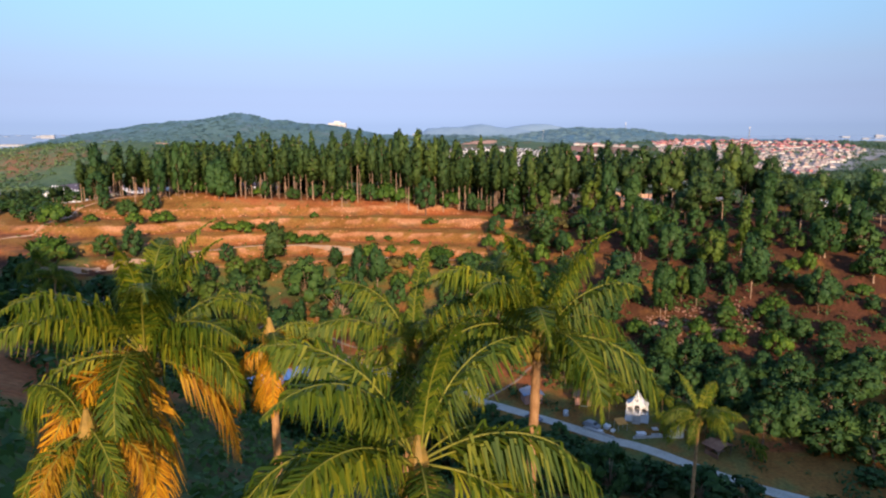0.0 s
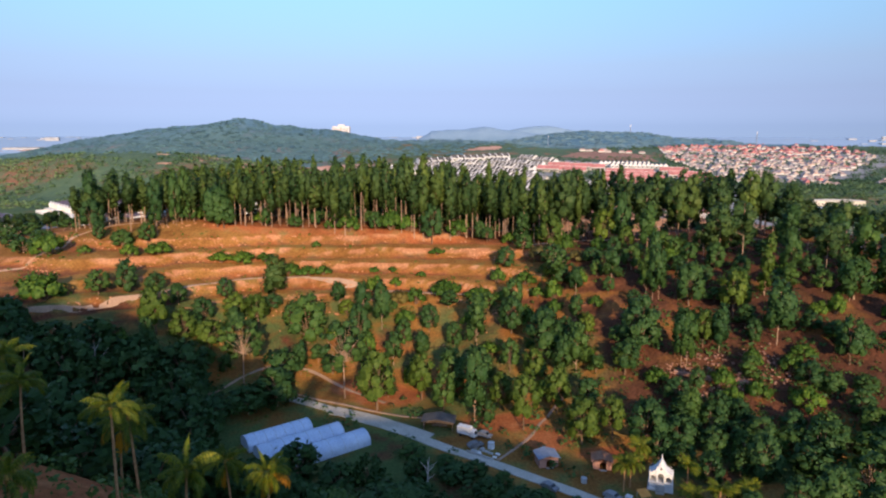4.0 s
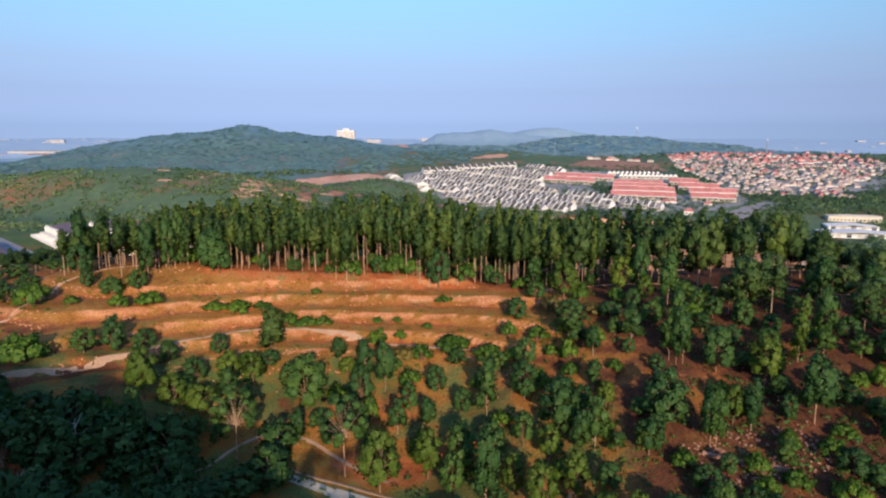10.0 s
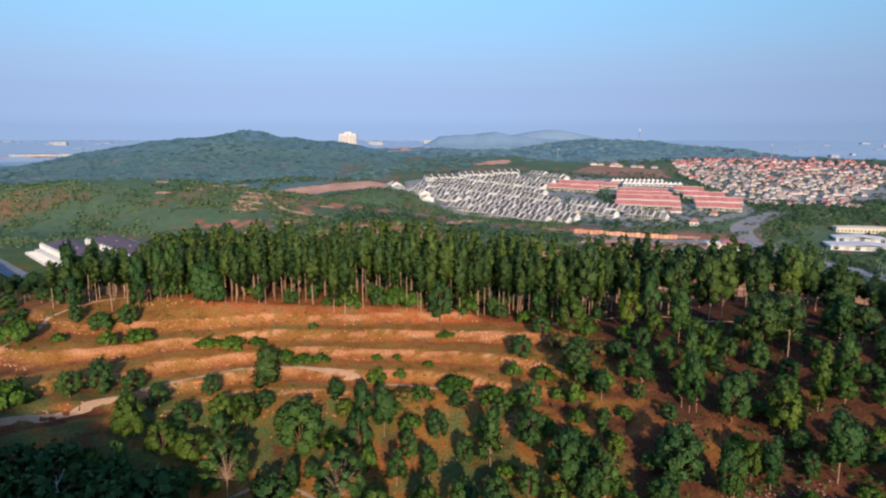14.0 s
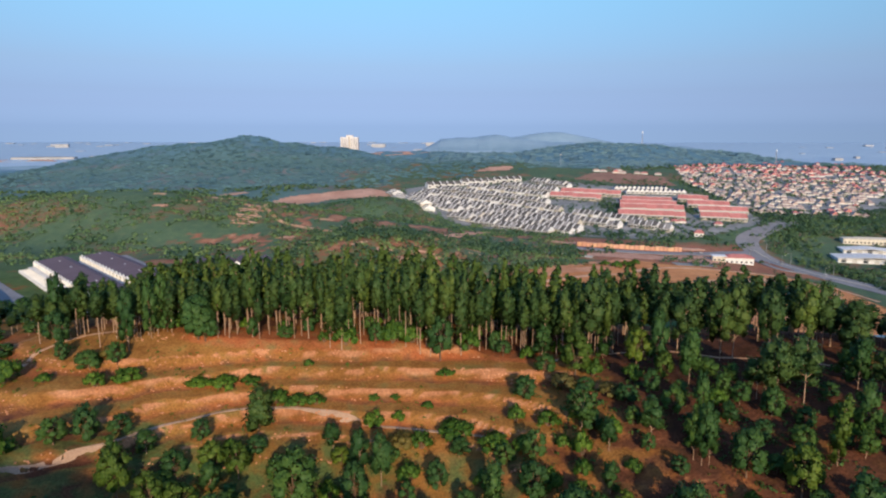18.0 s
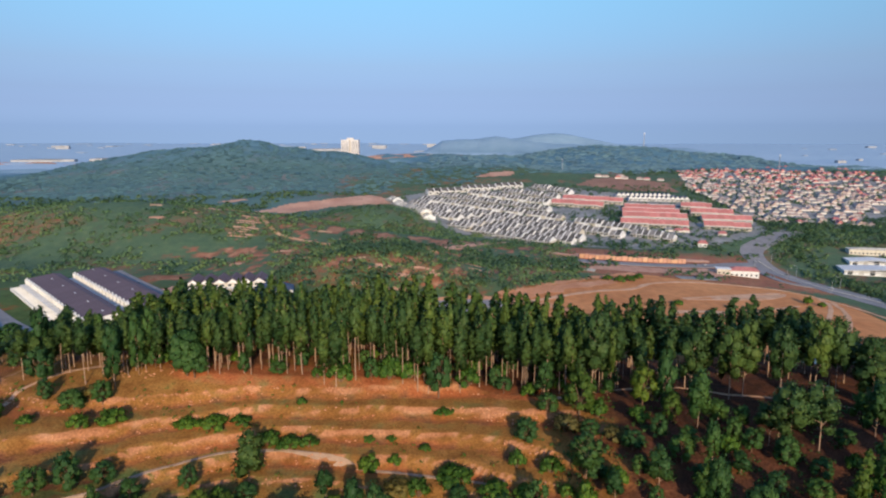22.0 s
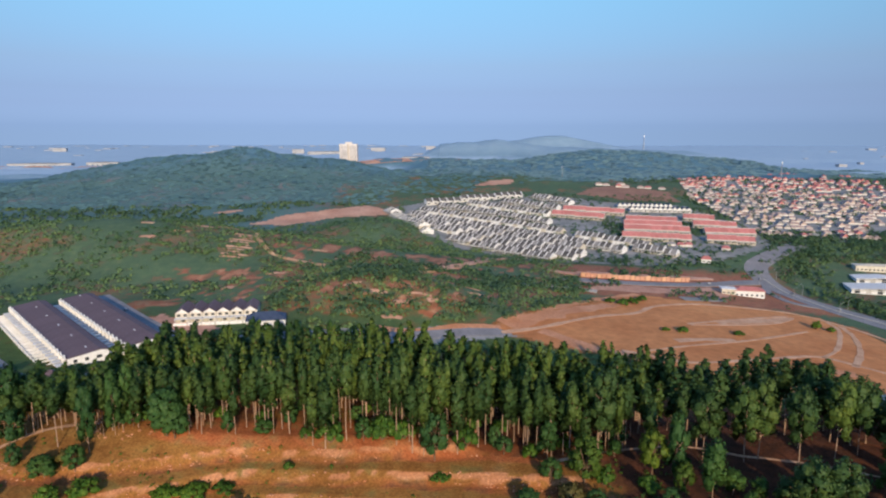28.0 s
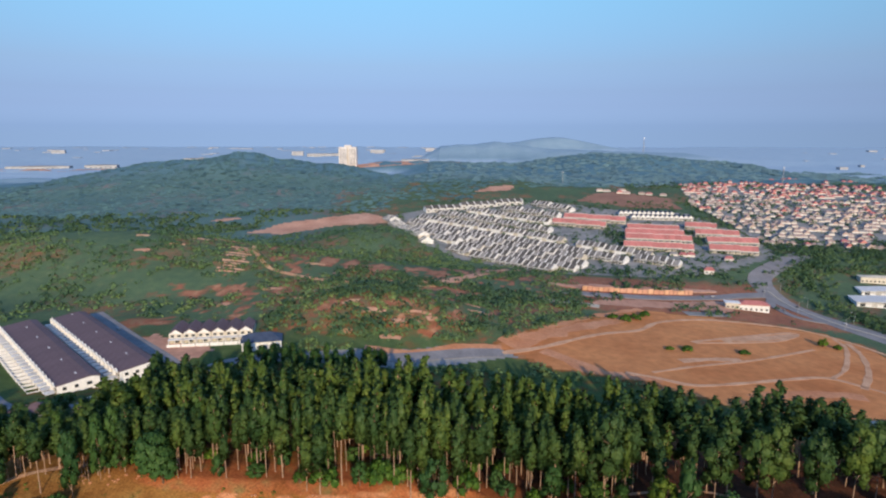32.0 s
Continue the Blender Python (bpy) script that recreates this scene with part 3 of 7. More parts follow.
def smooth_path(points, step=4.0):
    """A rounded line through the given places."""
    p = np.asarray(points, float)
    p = np.vstack([2 * p[0] - p[1], p, 2 * p[-1] - p[-2]])
    out = []
    for i in range(1, len(p) - 2):
        n = max(2, int(np.linalg.norm(p[i + 1] - p[i]) / step))
        t = np.linspace(0, 1, n, endpoint=False)[:, None]
        a, b, c, d = p[i - 1], p[i], p[i + 1], p[i + 2]
        out.append(0.5 * (2 * b + (c - a) * t + (2 * a - 5 * b + 4 * c - d) * t ** 2 + (3 * b - a - 3 * c + d) * t ** 3))
    return np.vstack(out + [p[-2:-1]])


def strip(name, points, width, material, label, category, lift=0.12, step=4.0, depth=0.5, ragged=0.0, flat=False):
    """A road or track: a slab that follows the ground."""
    p = smooth_path(points, step)
    d = np.gradient(p, axis=0)
    d /= np.linalg.norm(d, axis=1, keepdims=True)
    side = np.stack([-d[:, 1], d[:, 0]], 1)
    w = width / 2 * (1 + ragged * (value_noise(np.arange(len(p)) * step, p[:, 0], 9, 3) - 0.5) * 2)[:, None]
    left, mid, right = p + side * w, p, p - side * w
    rows = []
    centre = height(mid[:, 0], mid[:, 1])
    for q in (left, mid, right):
        z = height(q[:, 0], q[:, 1])
        z = (centre if flat else z) + lift
        rows.append(np.column_stack([q, z]))
    low = [np.column_stack([q[:, :2], q[:, 2] - depth]) for q in (rows[0], rows[2])]
    n = len(p)
    v = np.vstack(rows + low)
    f = []
    for a, b in ((0, 1), (1, 2), (3, 0), (2, 4)):
        i = np.arange(n - 1)
        f.append(np.stack([b * n + i, b * n + i + 1, a * n + i + 1, a * n + i], 1))
    return tagged(new(name, Shape().add(v, np.vstack(f)).mesh(name, material)), label, category, kind="structure")


def patch(name, corners, material, label, category, lift=0.2, cell=6.0):
    """A graded plot: a sheet over the ground within an outline."""
    c = np.array(corners)
    xs, ys = np.arange(c[:, 0].min(), c[:, 0].max() + cell, cell), np.arange(c[:, 1].min(), c[:, 1].max() + cell, cell)
    gx, gy = np.meshgrid(xs, ys)
    wob = 10 * fbm(gx, gy, 30, 41)
    keep = inside(gx + wob, gy + wob, corners)
    gz = height(gx, gy) + lift
    w = len(xs)
    ok = keep[:-1, :-1] & keep[1:, :-1] & keep[:-1, 1:] & keep[1:, 1:]
    a = (np.arange(len(ys) - 1)[:, None] * w + np.arange(w - 1)[None])[ok]
    return tagged(new(name, Shape().add(np.stack([gx, gy, gz], -1), np.stack([a, a + 1, a + w + 1, a + w], 1)).mesh(name, material, True)), label, category, kind="structure")


# roads and tracks near the hill
strip("track", [(-172, 196), (-150, 207), (-139, 215.8), (-127, 224), (-114, 233), (-102, 244), (-88, 254), (-77, 259.5), (-61, 261), (-35, 257), (-10, 253), (14, 247)], 1.0, PATH_DIRT, "pale dirt track along the terraced slope", "track", 0.2, 2, 0.4, ragged=0.3)
strip("track", [(-175, 244), (-163, 252), (-163, 265), (-157, 279), (-142, 289), (-128, 292)], 2.0, DIRT, "sandy dirt track climbing to the hilltop", "track", 0.06, 2, 0.12, ragged=0.3)
strip("track", [(30, 283), (60, 292), (85, 293), (109, 283), (126, 272), (150, 262), (190, 250)], 1.3, DIRT, "pale dirt track under the hilltop trees", "track", 0.06, 2, 0.12, ragged=0.3)
strip("track", [(-20, 194), (-36, 206), (-48, 214), (-60, 216), (-69, 211), (-76, 200), (-90, 192)], 1.0, PATH_DIRT, "narrow footpath through the gully trees", "track", ragged=0.3, step=2)
strip("road", LANE, 3.3, CONCRETE, "worn concrete lane along the valley floor", "road", ragged=0.08, step=2)
strip("concrete_yard", [(-35, 188.5), (-26, 184.5), (-16, 178.5), (-9, 173.2), (-6, 171.2)], 5.6, CONCRETE, "wide pale concrete yard beside the lane", "pavement", 0.16, 2, 0.5, ragged=0.25)
strip("track", [(11.5, 159.5), (20.7, 171.3), (25.6, 181.0), (30.2, 187), (34, 191)], 0.8, PATH_DIRT, "narrow trodden path climbing the slope", "path", step=1.5, ragged=0.3)
# roads behind the hill
strip("road", [(-330, 470), (-250, 398), (-205, 362), (-170, 372), (-150, 420), (-128, 452), (-66, 463), (-38, 467), (5, 484), (30, 490)], 12, ASPHALT, "grey asphalt estate road", "road", 0.35, 5, 0.4)
patch("paved_verge", [(-104, 448), (-60, 451), (-30, 452), (12, 470), (40, 482), (30, 501), (0, 496), (-40, 480), (-70, 474), (-104, 468)], TOWN_GROUND, "grey paved ground beside the estate road", "pavement", 0.05, 3)
strip("road", [(-150, 425), (-175, 452), (-215, 490), (-270, 545)], 9, ASPHALT, "dark asphalt lane between terraces", "road", 0.3, 5)
HIGHWAY = [(424, 330), (388, 480), (357, 592), (338, 640), (324, 690), (323, 740), (334, 780), (360, 808), (408, 850), (470, 900)]
strip("highway", HIGHWAY, 24, ASPHALT, "wide grey dual carriageway curving past the town", "road", 0.4, 8, 1.0)
strip("highway", [(324, 730), (290, 716), (242, 693), (181, 674), (133, 668), (96, 668)], 14, ASPHALT, "grey side road below the town", "road", 0.5, 8, 1.0)
strip("highway", [(330, 640), (306, 650), (304, 690), (320, 722)], 8, ASPHALT, "asphalt slip road by the filling station", "road", 0.6, 6, 1.0)
strip("median", [(x + 0.5, y) for x, y in HIGHWAY[:6]], 1.6, CONCRETE, "concrete median strip of the carriageway", "kerb", 0.8, 8)
patch("dry_field", FIELD, DRY_FIELD, "dry brown grass field behind the hill", "field", 0.07, 5)
for points, width in (([(58, 501), (71, 490), (86, 473), (106, 466), (126, 463)], 11), ([(34, 503), (64, 532), (100, 565), (140, 594)], 15), ([(172, 444), (201, 455), (234, 460), (248, 458)], 9),
                      ([(-59, 478), (-30, 477), (0, 493), (30, 499)], 6), ([(60, 541), (92, 575), (118, 600), (160, 628)], 7)):
    strip("bare_bank", points, width, ORANGE_EARTH, "orange bare earth along the field's edge", "bank", 0.14, 4, 0.3, ragged=0.5)
for points, width in (([(200, 556), (232, 568), (262, 580), (272, 588)], 9), ([(150, 500), (172, 508), (196, 512)], 5)):
    strip("bare_bank", points, width, DIRT, "pale bare patch in the dry field", "bank", 0.14, 4, 0.3, ragged=0.6)
for points, width in (([(30, 490), (58, 506), (106, 546), (140, 564), (167, 593), (216, 612), (281, 606), (307, 588), (322, 566), (330, 540)], 4),
                      ([(174, 545), (215, 566), (272, 592), (269, 581), (238, 561), (176, 543)], 3), ([(124, 475), (161, 493), (208, 515), (267, 550)], 2.6),
                      ([(106, 472), (123, 466), (144, 457), (175, 466), (214, 481), (241, 489), (258, 478), (276, 460)], 3.6),
                      ([(244, 488), (262, 505), (279, 529), (300, 566), (303, 587)], 3.2), ([(256, 473), (281, 508), (301, 548), (309, 578)], 4)):
    strip("track", points, width, DIRT, "pale dirt track across the dry field", "track", 0.22, 5, 0.3, ragged=0.35)
strip("concrete_yard", [(60, 631), (95, 635), (124, 627)], 10, CONCRETE, "pale concrete yard above the field", "pavement", 0.3, 4, 0.4)
strip("paved_court", [(198, 627), (218, 630), (238, 634)], 12, TOWN_GROUND, "grey paved court beside the side road", "pavement", 0.3, 4, 0.4)
strip("track", [(-195, 690), (-188, 670), (-172, 645), (-160, 634), (-126, 622), (-95, 616), (-60, 612), (-20, 640)], 5, DIRT, "bare dirt track over the scrub hill", "track", 0.3, 6, ragged=0.4)
strip("track", [(-56, 629), (-30, 650), (-10, 662), (10, 690), (24, 716), (36, 755), (58, 778), (72, 774)], 11, PINK_EARTH, "bare earth cutting beside the town", "track", 0.3, 6, ragged=0.5)
strip("track", [(90, 700), (133, 690), (200, 705), (260, 722)], 9, PINK_EARTH, "bare orange earth bank beside the road", "bank", 0.6, 6, ragged=0.35)
# short benches cut one above another into the scrub hill
for n in range(11):
    cx, cy = -199 + 2.5 * math.sin(n * 1.7), 622 + 5.6 * n
    half = 9 + 3.5 * math.sin(n * 2.1)
    strip("earth_step", [(cx - half, cy - 0.4), (cx, cy + 0.5), (cx + half, cy - 0.3)], 2.3, PINK_EARTH, "bare pink step cut into the scrub hill", "bank", 0.25, 3, ragged=0.4)
for n, (cx, cy, half) in enumerate([(-262, 668, 9), (-285, 650, 7), (-246, 690, 8), (-300, 684, 6), (-225, 700, 12), (-110, 575, 6), (-124, 560, 8), (-27, 527, 9), (-15, 522, 6), (-77, 535, 6), (-44, 494, 7), (9, 564, 9), (15, 549, 7), (29, 606, 8), (-59, 523, 9), (-75, 497, 5), (-35, 514, 10), (-150, 590, 8), (-46, 600, 12), (-8, 590, 8), (-180, 560, 5), (-68, 560, 10), (-60, 580, 12), (-100, 640, 10), (-128, 660, 7)]):
    strip("earth_step", [(cx - half, cy - 1), (cx, cy + 1), (cx + half, cy)], 4.2, PINK_EARTH if n % 3 else DIRT, "bare pink step cut into the scrub hill", "bank", 0.12, 3, 0.3, ragged=0.7)
patch("graded_plot", [(-300, 960), (-262, 1025), (-215, 1040), (-140, 1100), (-105, 1060), (-98, 1020), (-150, 1010), (-190, 990), (-240, 950)], PINK_EARTH, "bare pink graded earth plot", "plot")
patch("graded_plot", [(-390, 1040), (-350, 1060), (-320, 1050), (-350, 1030)], PINK_EARTH, "bare pink graded earth plot", "plot", cell=5)
patch("brown_field", [(205, 1205), (255, 1290), (300, 1310), (385, 1240), (372, 1130), (290, 1150)], BROWN_FIELD, "fallow brown field behind the town", "field", cell=8)
patch("graded_plot", [(20, 1260), (60, 1330), (120, 1345), (105, 1290)], PINK_EARTH, "bare pink graded earth plot", "plot", cell=7)
patch("bare_ground", [(90, 690), (140, 684), (230, 712), (290, 726), (270, 734), (210, 728), (120, 712)], PINK_EARTH, "bare brown earth around the side road", "plot", 0.15, 6)
patch("bare_ground", [(112, 636), (134, 660), (190, 664), (240, 682), (262, 684), (258, 652), (240, 640), (205, 642), (165, 634), (140, 630)], PINK_EARTH, "bare brown earth between field and side road", "plot", 0.12, 4)
patch("town_ground", [(-40, 858), (80, 768), (200, 760), (300, 790), (395, 850), (405, 960), (390, 1010), (372, 1110), (250, 1140), (180, 1190), (60, 1190), (-60, 1130), (-115, 1065)], TOWN_GROUND, "grey paved streets and yards of the town", "pavement", 0.2, 7)
patch("town_ground", [(396, 905), (470, 880), (545, 878), (840, 1180), (815, 1330), (760, 1420), (560, 1430), (430, 1330), (392, 1150)], TOWN_GROUND, "grey paved streets and yards of the outskirts", "pavement", 0.2, 10)
patch("graded_plot", [(-160, 438), (-150, 470), (-205, 500), (-212, 478)], PINK_EARTH, "bare red earth beside the terraces", "plot", 0.15, 4)


def water(name, corners, z, label):
    m, t, b = nodes_of("pond_water")
    b.inputs["Base Color"].default_value = (0.10, 0.115, 0.10, 1)
    b.inputs["Roughness"].default_value = 0.12
    n = noise_node(t, 0.6, 3, "World")
    add_bump(t, b, n.outputs[0], 0.15, 0.2)
    c = np.array(corners, float)
    v = np.vstack([np.column_stack([c, np.full(len(c), z)]), np.column_stack([c, np.full(len(c), z - 2.0)])])
    n = len(c)
    s = Shape().add(v, [(i, n + i, n + (i + 1) % n, (i + 1) % n) for i in range(n)])
    s.faces.append(np.array([list(range(n))]))
    return tagged(new(name, s.mesh(name, m)), label, "water", kind="structure")


def oval(cx, cy, rx, ry, n=28, wob=0.12):
    a = np.arange(n) * 2 * np.pi / n
    r = 1 + wob * np.sin(3 * a + cx) + wob * 0.6 * np.sin(5 * a + cy)
    return list(zip(cx + rx * r * np.cos(a), cy + ry * r * np.sin(a)))


water("lake_water", oval(246, 398, 60, 22), ground_z(246, 398) + 2.6, "still grey-brown pond water beside the field")

# ---- trees ----
def tall_tree(seed, label, leaf=None, bark=None, bare=0.45, lobes=6, sway=0.5, wide=6.0, tall=24.0, taper=0.0, group="trees of the hill"):
    """A straight tree: bare stem below, above it a column of overlapping boughs that bulge out to either side."""
    rng = np.random.default_rng(seed)
    ob = thing("tree", label, "tree", group)
    k = np.linspace(0, 1, 8)
    lean = 0.03 * tall * rng.normal(0, 0.5, 2)
    bend = np.column_stack([lean[0] * k ** 1.5 + 0.12 * np.sin(k * 5 + seed), lean[1] * k ** 1.5, k * tall * 0.95])
    stem = Shape().tube(bend, 0.0062 * tall * (1 - 0.8 * k) + 0.02, 6)
    crown = Shape()
    middle = np.array([lean[0] * 0.6, lean[1] * 0.6, tall * (bare + 1) / 2])
    span = (1 - bare) * tall
    for i in range(lobes):
        f = (i + 0.5) / lobes
        z = tall * bare + span * (0.04 + 0.90 * f)
        a = i * 2.4 + seed + rng.uniform(-0.4, 0.4)
        girth = (0.55 + 0.45 * math.sin(math.pi * min(1, f * 0.75 + 0.2))) * (1 - taper * f)
        r = wide * rng.uniform(0.15, 0.27) * girth
        reach = sway * (wide * 0.5 - r * 0.7) * (0.3 if i > lobes - 3 else rng.uniform(0.35, 1.15)) * (1 - taper * f * 0.7)
        axis = np.array([np.interp(z, bend[:, 2], bend[:, 0]), np.interp(z, bend[:, 2], bend[:, 1]), z])
        tip = axis + (math.cos(a) * reach, math.sin(a) * reach, 0)
        root = np.array([np.interp(z - 2, bend[:, 2], bend[:, 0]), np.interp(z - 2, bend[:, 2], bend[:, 1]), z - 2.0])
        stem.tube([root, (root + tip) / 2 + (0, 0, 0.2), tip], [0.10, 0.06, 0.03], 4)
        rz = r * rng.uniform(1.1, 1.9)
        clump(crown, rng, tip, (r, r, rz), int(20 + 15 * r * rz), 0.72, middle, 0.5)
    part("trunk", stem, bark or BARK_PALE, ob)
    part("crown", crown, leaf or LEAF_TALL, ob)
    return ob


def broad_tree(seed, label, leaf=None, bark=None, low=0.2, airy=False, wide=10.0, tall=12.0, group="trees of the slope"):
    """A round-headed tree: short trunk, forking limbs, a heap of rounded boughs."""
    rng = np.random.default_rng(seed)
    ob = thing("tree", label, "tree", group)
    fork = np.array([0.2 * rng.normal(), 0.2 * rng.normal(), tall * (low + 0.06)])
    stem = Shape().tube([(0, 0, -0.3), (0.1, 0, fork[2] * 0.5), fork], np.array([0.30, 0.24, 0.20]) * (0.8 if airy else 1.0), 7)
    crown = Shape()
    count = 26 if airy else 20
    deep = tall * (1 - low)
    for i in range(count):
        f = (i + 0.5) / count
        a = i * 2.4 + rng.uniform(-0.5, 0.5)
        r = (wide * rng.uniform(0.09, 0.14) if airy else wide * rng.uniform(0.13, 0.215)) * (1 - 0.2 * f)
        reach = max(0.0, wide * 0.5 - r * 0.85) * math.sqrt(max(0.05, 1 - (1.7 * f - 0.65) ** 2)) * rng.uniform(0.8, 1.05)
        tip = np.array([math.cos(a) * reach, math.sin(a) * reach, tall * low + r * 0.7 + f * (deep - r * 1.6)])
        mid = fork * 0.45 + tip * (0.4, 0.4, 0.55) + (0, 0, -0.3)
        stem.tube([fork, mid, tip], [0.10, 0.06, 0.02] if airy else [0.13, 0.08, 0.03], 4)
        rz = r * rng.uniform(0.8, 1.1)
        clump(crown, rng, tip, (r, r, rz), int(14 * r * rz) + 20, 0.6, np.array((0, 0, tall * (low + 0.3))), 0.5)
    part("trunk", stem, bark or BARK_DARK, ob)
    part("crown", crown, leaf or LEAF_BROAD, ob)
    return ob


def bush(seed, label, leaf=None, wide=8.0, tall=5.0):
    rng = np.random.default_rng(seed)
    ob = thing("bush", label, "bush", "bushes of the slope")
    stem, crown = Shape(), Shape()
    for i in range(13):
        a, reach = i * 2.4, wide * 0.38 * math.sqrt((i + 0.3) / 13)
        r = wide * rng.uniform(0.11, 0.18)
        tip = np.array([math.cos(a) * reach, math.sin(a) * reach, max(0.8, (tall - r) * rng.uniform(0.6, 1.0) * (1.0 - 0.55 * (reach / wide / 0.38) ** 2))])
        stem.tube([(0, 0, -0.3), tip * (0.5, 0.5, 0.7), tip], [0.12, 0.08, 0.03], 4)
        clump(crown, rng, tip, (r, r, r * 0.9), 40, 0.5, np.array((0, 0, 0.5)))
    part("stem", stem, BARK_DARK, ob)
    part("foliage", crown, leaf or LEAF_BUSH, ob)
    return ob


TALL = Kind([tall_tree(i, "tall straight forest tree with pale bare trunk", bare=(0.37, 0.46, 0.26, 0.50, 0.31, 0.42)[i], lobes=(12, 10, 14, 10, 14, 12)[i]) for i in range(6)], 6, 24)
SPREADING = Kind([tall_tree(20 + i, "tall dark tree with a spreading uneven crown", bare=0.32, lobes=14, sway=1.0, wide=10, leaf=LEAF_TALL) for i in range(3)], 10, 24)
ROUND = Kind([broad_tree(40 + i, "round-headed broadleaf tree on the slope", low=(0.10, 0.15, 0.07, 0.19, 0.12)[i]) for i in range(5)], 10, 12)
SLIM = Kind([tall_tree(60 + i, "slim leafy tree on the slope", leaf=LEAF_BROAD, bare=(0.22, 0.30, 0.18, 0.27)[i], lobes=12, sway=0.85, wide=8, tall=16, group="trees of the slope") for i in range(4)], 8, 16)
LIGHT = Kind([broad_tree(80 + i, "bright yellow-green broadleaf tree", LEAF_LIGHT, low=(0.14, 0.22)[i]) for i in range(2)], 10, 12)
COLUMN = Kind([tall_tree(85, "bright green columnar tree on the slope", leaf=LEAF_LIGHT, bare=0.06, lobes=13, sway=0.45, wide=7, tall=20, group="trees of the slope")], 7, 20)
AIRY = Kind([broad_tree(90 + i, "open-crowned tree with a pale trunk", LEAF_BROAD, BARK_PALE, 0.40, True, 15, 24) for i in range(2)], 15, 24)
BUSHES = Kind([bush(100 + i, "dense green bush on dry ground") for i in range(4)], 8, 5)
DRY = Kind([bush(120, "sparse olive-brown bush on dry ground", LEAF_OLIVE)], 8, 5)
CONE = Kind([tall_tree(130, "dark conical tree standing on the terrace", bare=0.12, lobes=13, sway=0.5, wide=10, tall=15, taper=0.35)], 9, 15)


PLANTED = []


def plant(kind, n, x, y, h, w):
    """h metres high and w metres wide."""
    PLANTED.append((x, y))
    return kind.put(n, standing(x, y, n * 2.399, kind.scale(h, w), -0.1))


# trees and bushes that stand apart: x, y, height, width
# round heads of the gully and the lower slope
for n, row in enumerate([(-88.9, 231.9, 9.1, 9.2), (-85.1, 244.1, 9.1, 6.7), (-50.4, 227.5, 18.7, 17.3), (-56.9, 232.7, 11.9, 8.4), (-39.0, 211.9, 6.6, 9.5), (-32.2, 227.7, 14.3, 9.8), (-2.2, 187.1, 13.4, 7.2), (0.5, 200.2, 16.6, 10.7), (9.6, 179.4, 8.3, 6.5), (39.7, 185.5, 8.5, 7.3), (51.1, 166.3, 13.3, 12.3), (58.0, 163.7, 9.7, 9.2), (9.5, 203.5, 11.3, 9.6), (26.4, 199.6, 7.7, 7.8), (20.9, 221.2, 14.0, 10.8), (30.1, 207.8, 18.5, 14.3), (37.7, 212.2, 10.1, 7.0)]):
    plant(ROUND, n, *row)
# round heads of the eastern slope
for n, row in enumerate([(22.1, 260.9, 9.0, 9.9), (30.9, 273.8, 9.0, 8.7), (41.2, 242.4, 8.0, 8.6), (53.3, 238.6, 6.8, 5.6), (55.3, 228.5, 6.6, 4.6), (85.6, 251.0, 9.4, 6.3), (102.8, 232.5, 8.5, 6.8), (79.2, 217.0, 15.9, 11.1), (122.7, 223.7, 7.6, 8.6), (121.8, 215.1, 7.8, 7.4), (58.3, 200.2, 19.4, 14.7), (52.1, 193.1, 11.3, 9.3), (70.1, 183.7, 6.8, 5.3), (99.5, 178.9, 7.6, 9.1), (112.8, 183.9, 14.9, 9.6), (77.6, 160.8, 9.2, 8.5), (92.5, 156.6, 8.9, 9.6), (76.3, 170.0, 7.3, 6.1), (86.7, 163.2, 7.5, 7.0), (65.1, 159.1, 8.9, 7.5), (105.7, 166.5, 7.6, 7.1)]):
    plant(ROUND, n + 2, *row)
# yellow-green trees in the sun
for n, row in enumerate([(41.5, 272.0, 17.0, 13.0), (64.0, 274.0, 17.0, 10.4), (70.5, 263.6, 11.3, 7.1), (90.6, 209.5, 16.2, 11.3), (77.2, 198.8, 12.8, 6.8), (44.4, 211.3, 8.8, 5.9), (-21.9, 189.0, 19.5, 12.4), (-9.0, 196.3, 16.0, 8.8), (14.6, 189.3, 12.5, 7.9), (20.0, 176.4, 17.3, 9.0), (30.7, 185.1, 14.9, 7.9), (25.5, 198.2, 12.0, 7.8), (34.4, 168.0, 14.2, 10.3), (42.6, 169.2, 12.8, 7.4), (52.2, 194.3, 9.1, 8.0), (-100.7, 220.0, 18.0, 11.0), (-91.3, 219.5, 13.2, 10.8), (-82.7, 220.4, 10.9, 11.8), (-78.8, 236.0, 11.4, 9.8), (-70.6, 236.4, 13.1, 9.0), (-38.5, 240.2, 6.8, 7.4)]):
    plant(LIGHT, n, *row)
plant(COLUMN, 0, 104.4, 217.8, 22.2, 7.6)
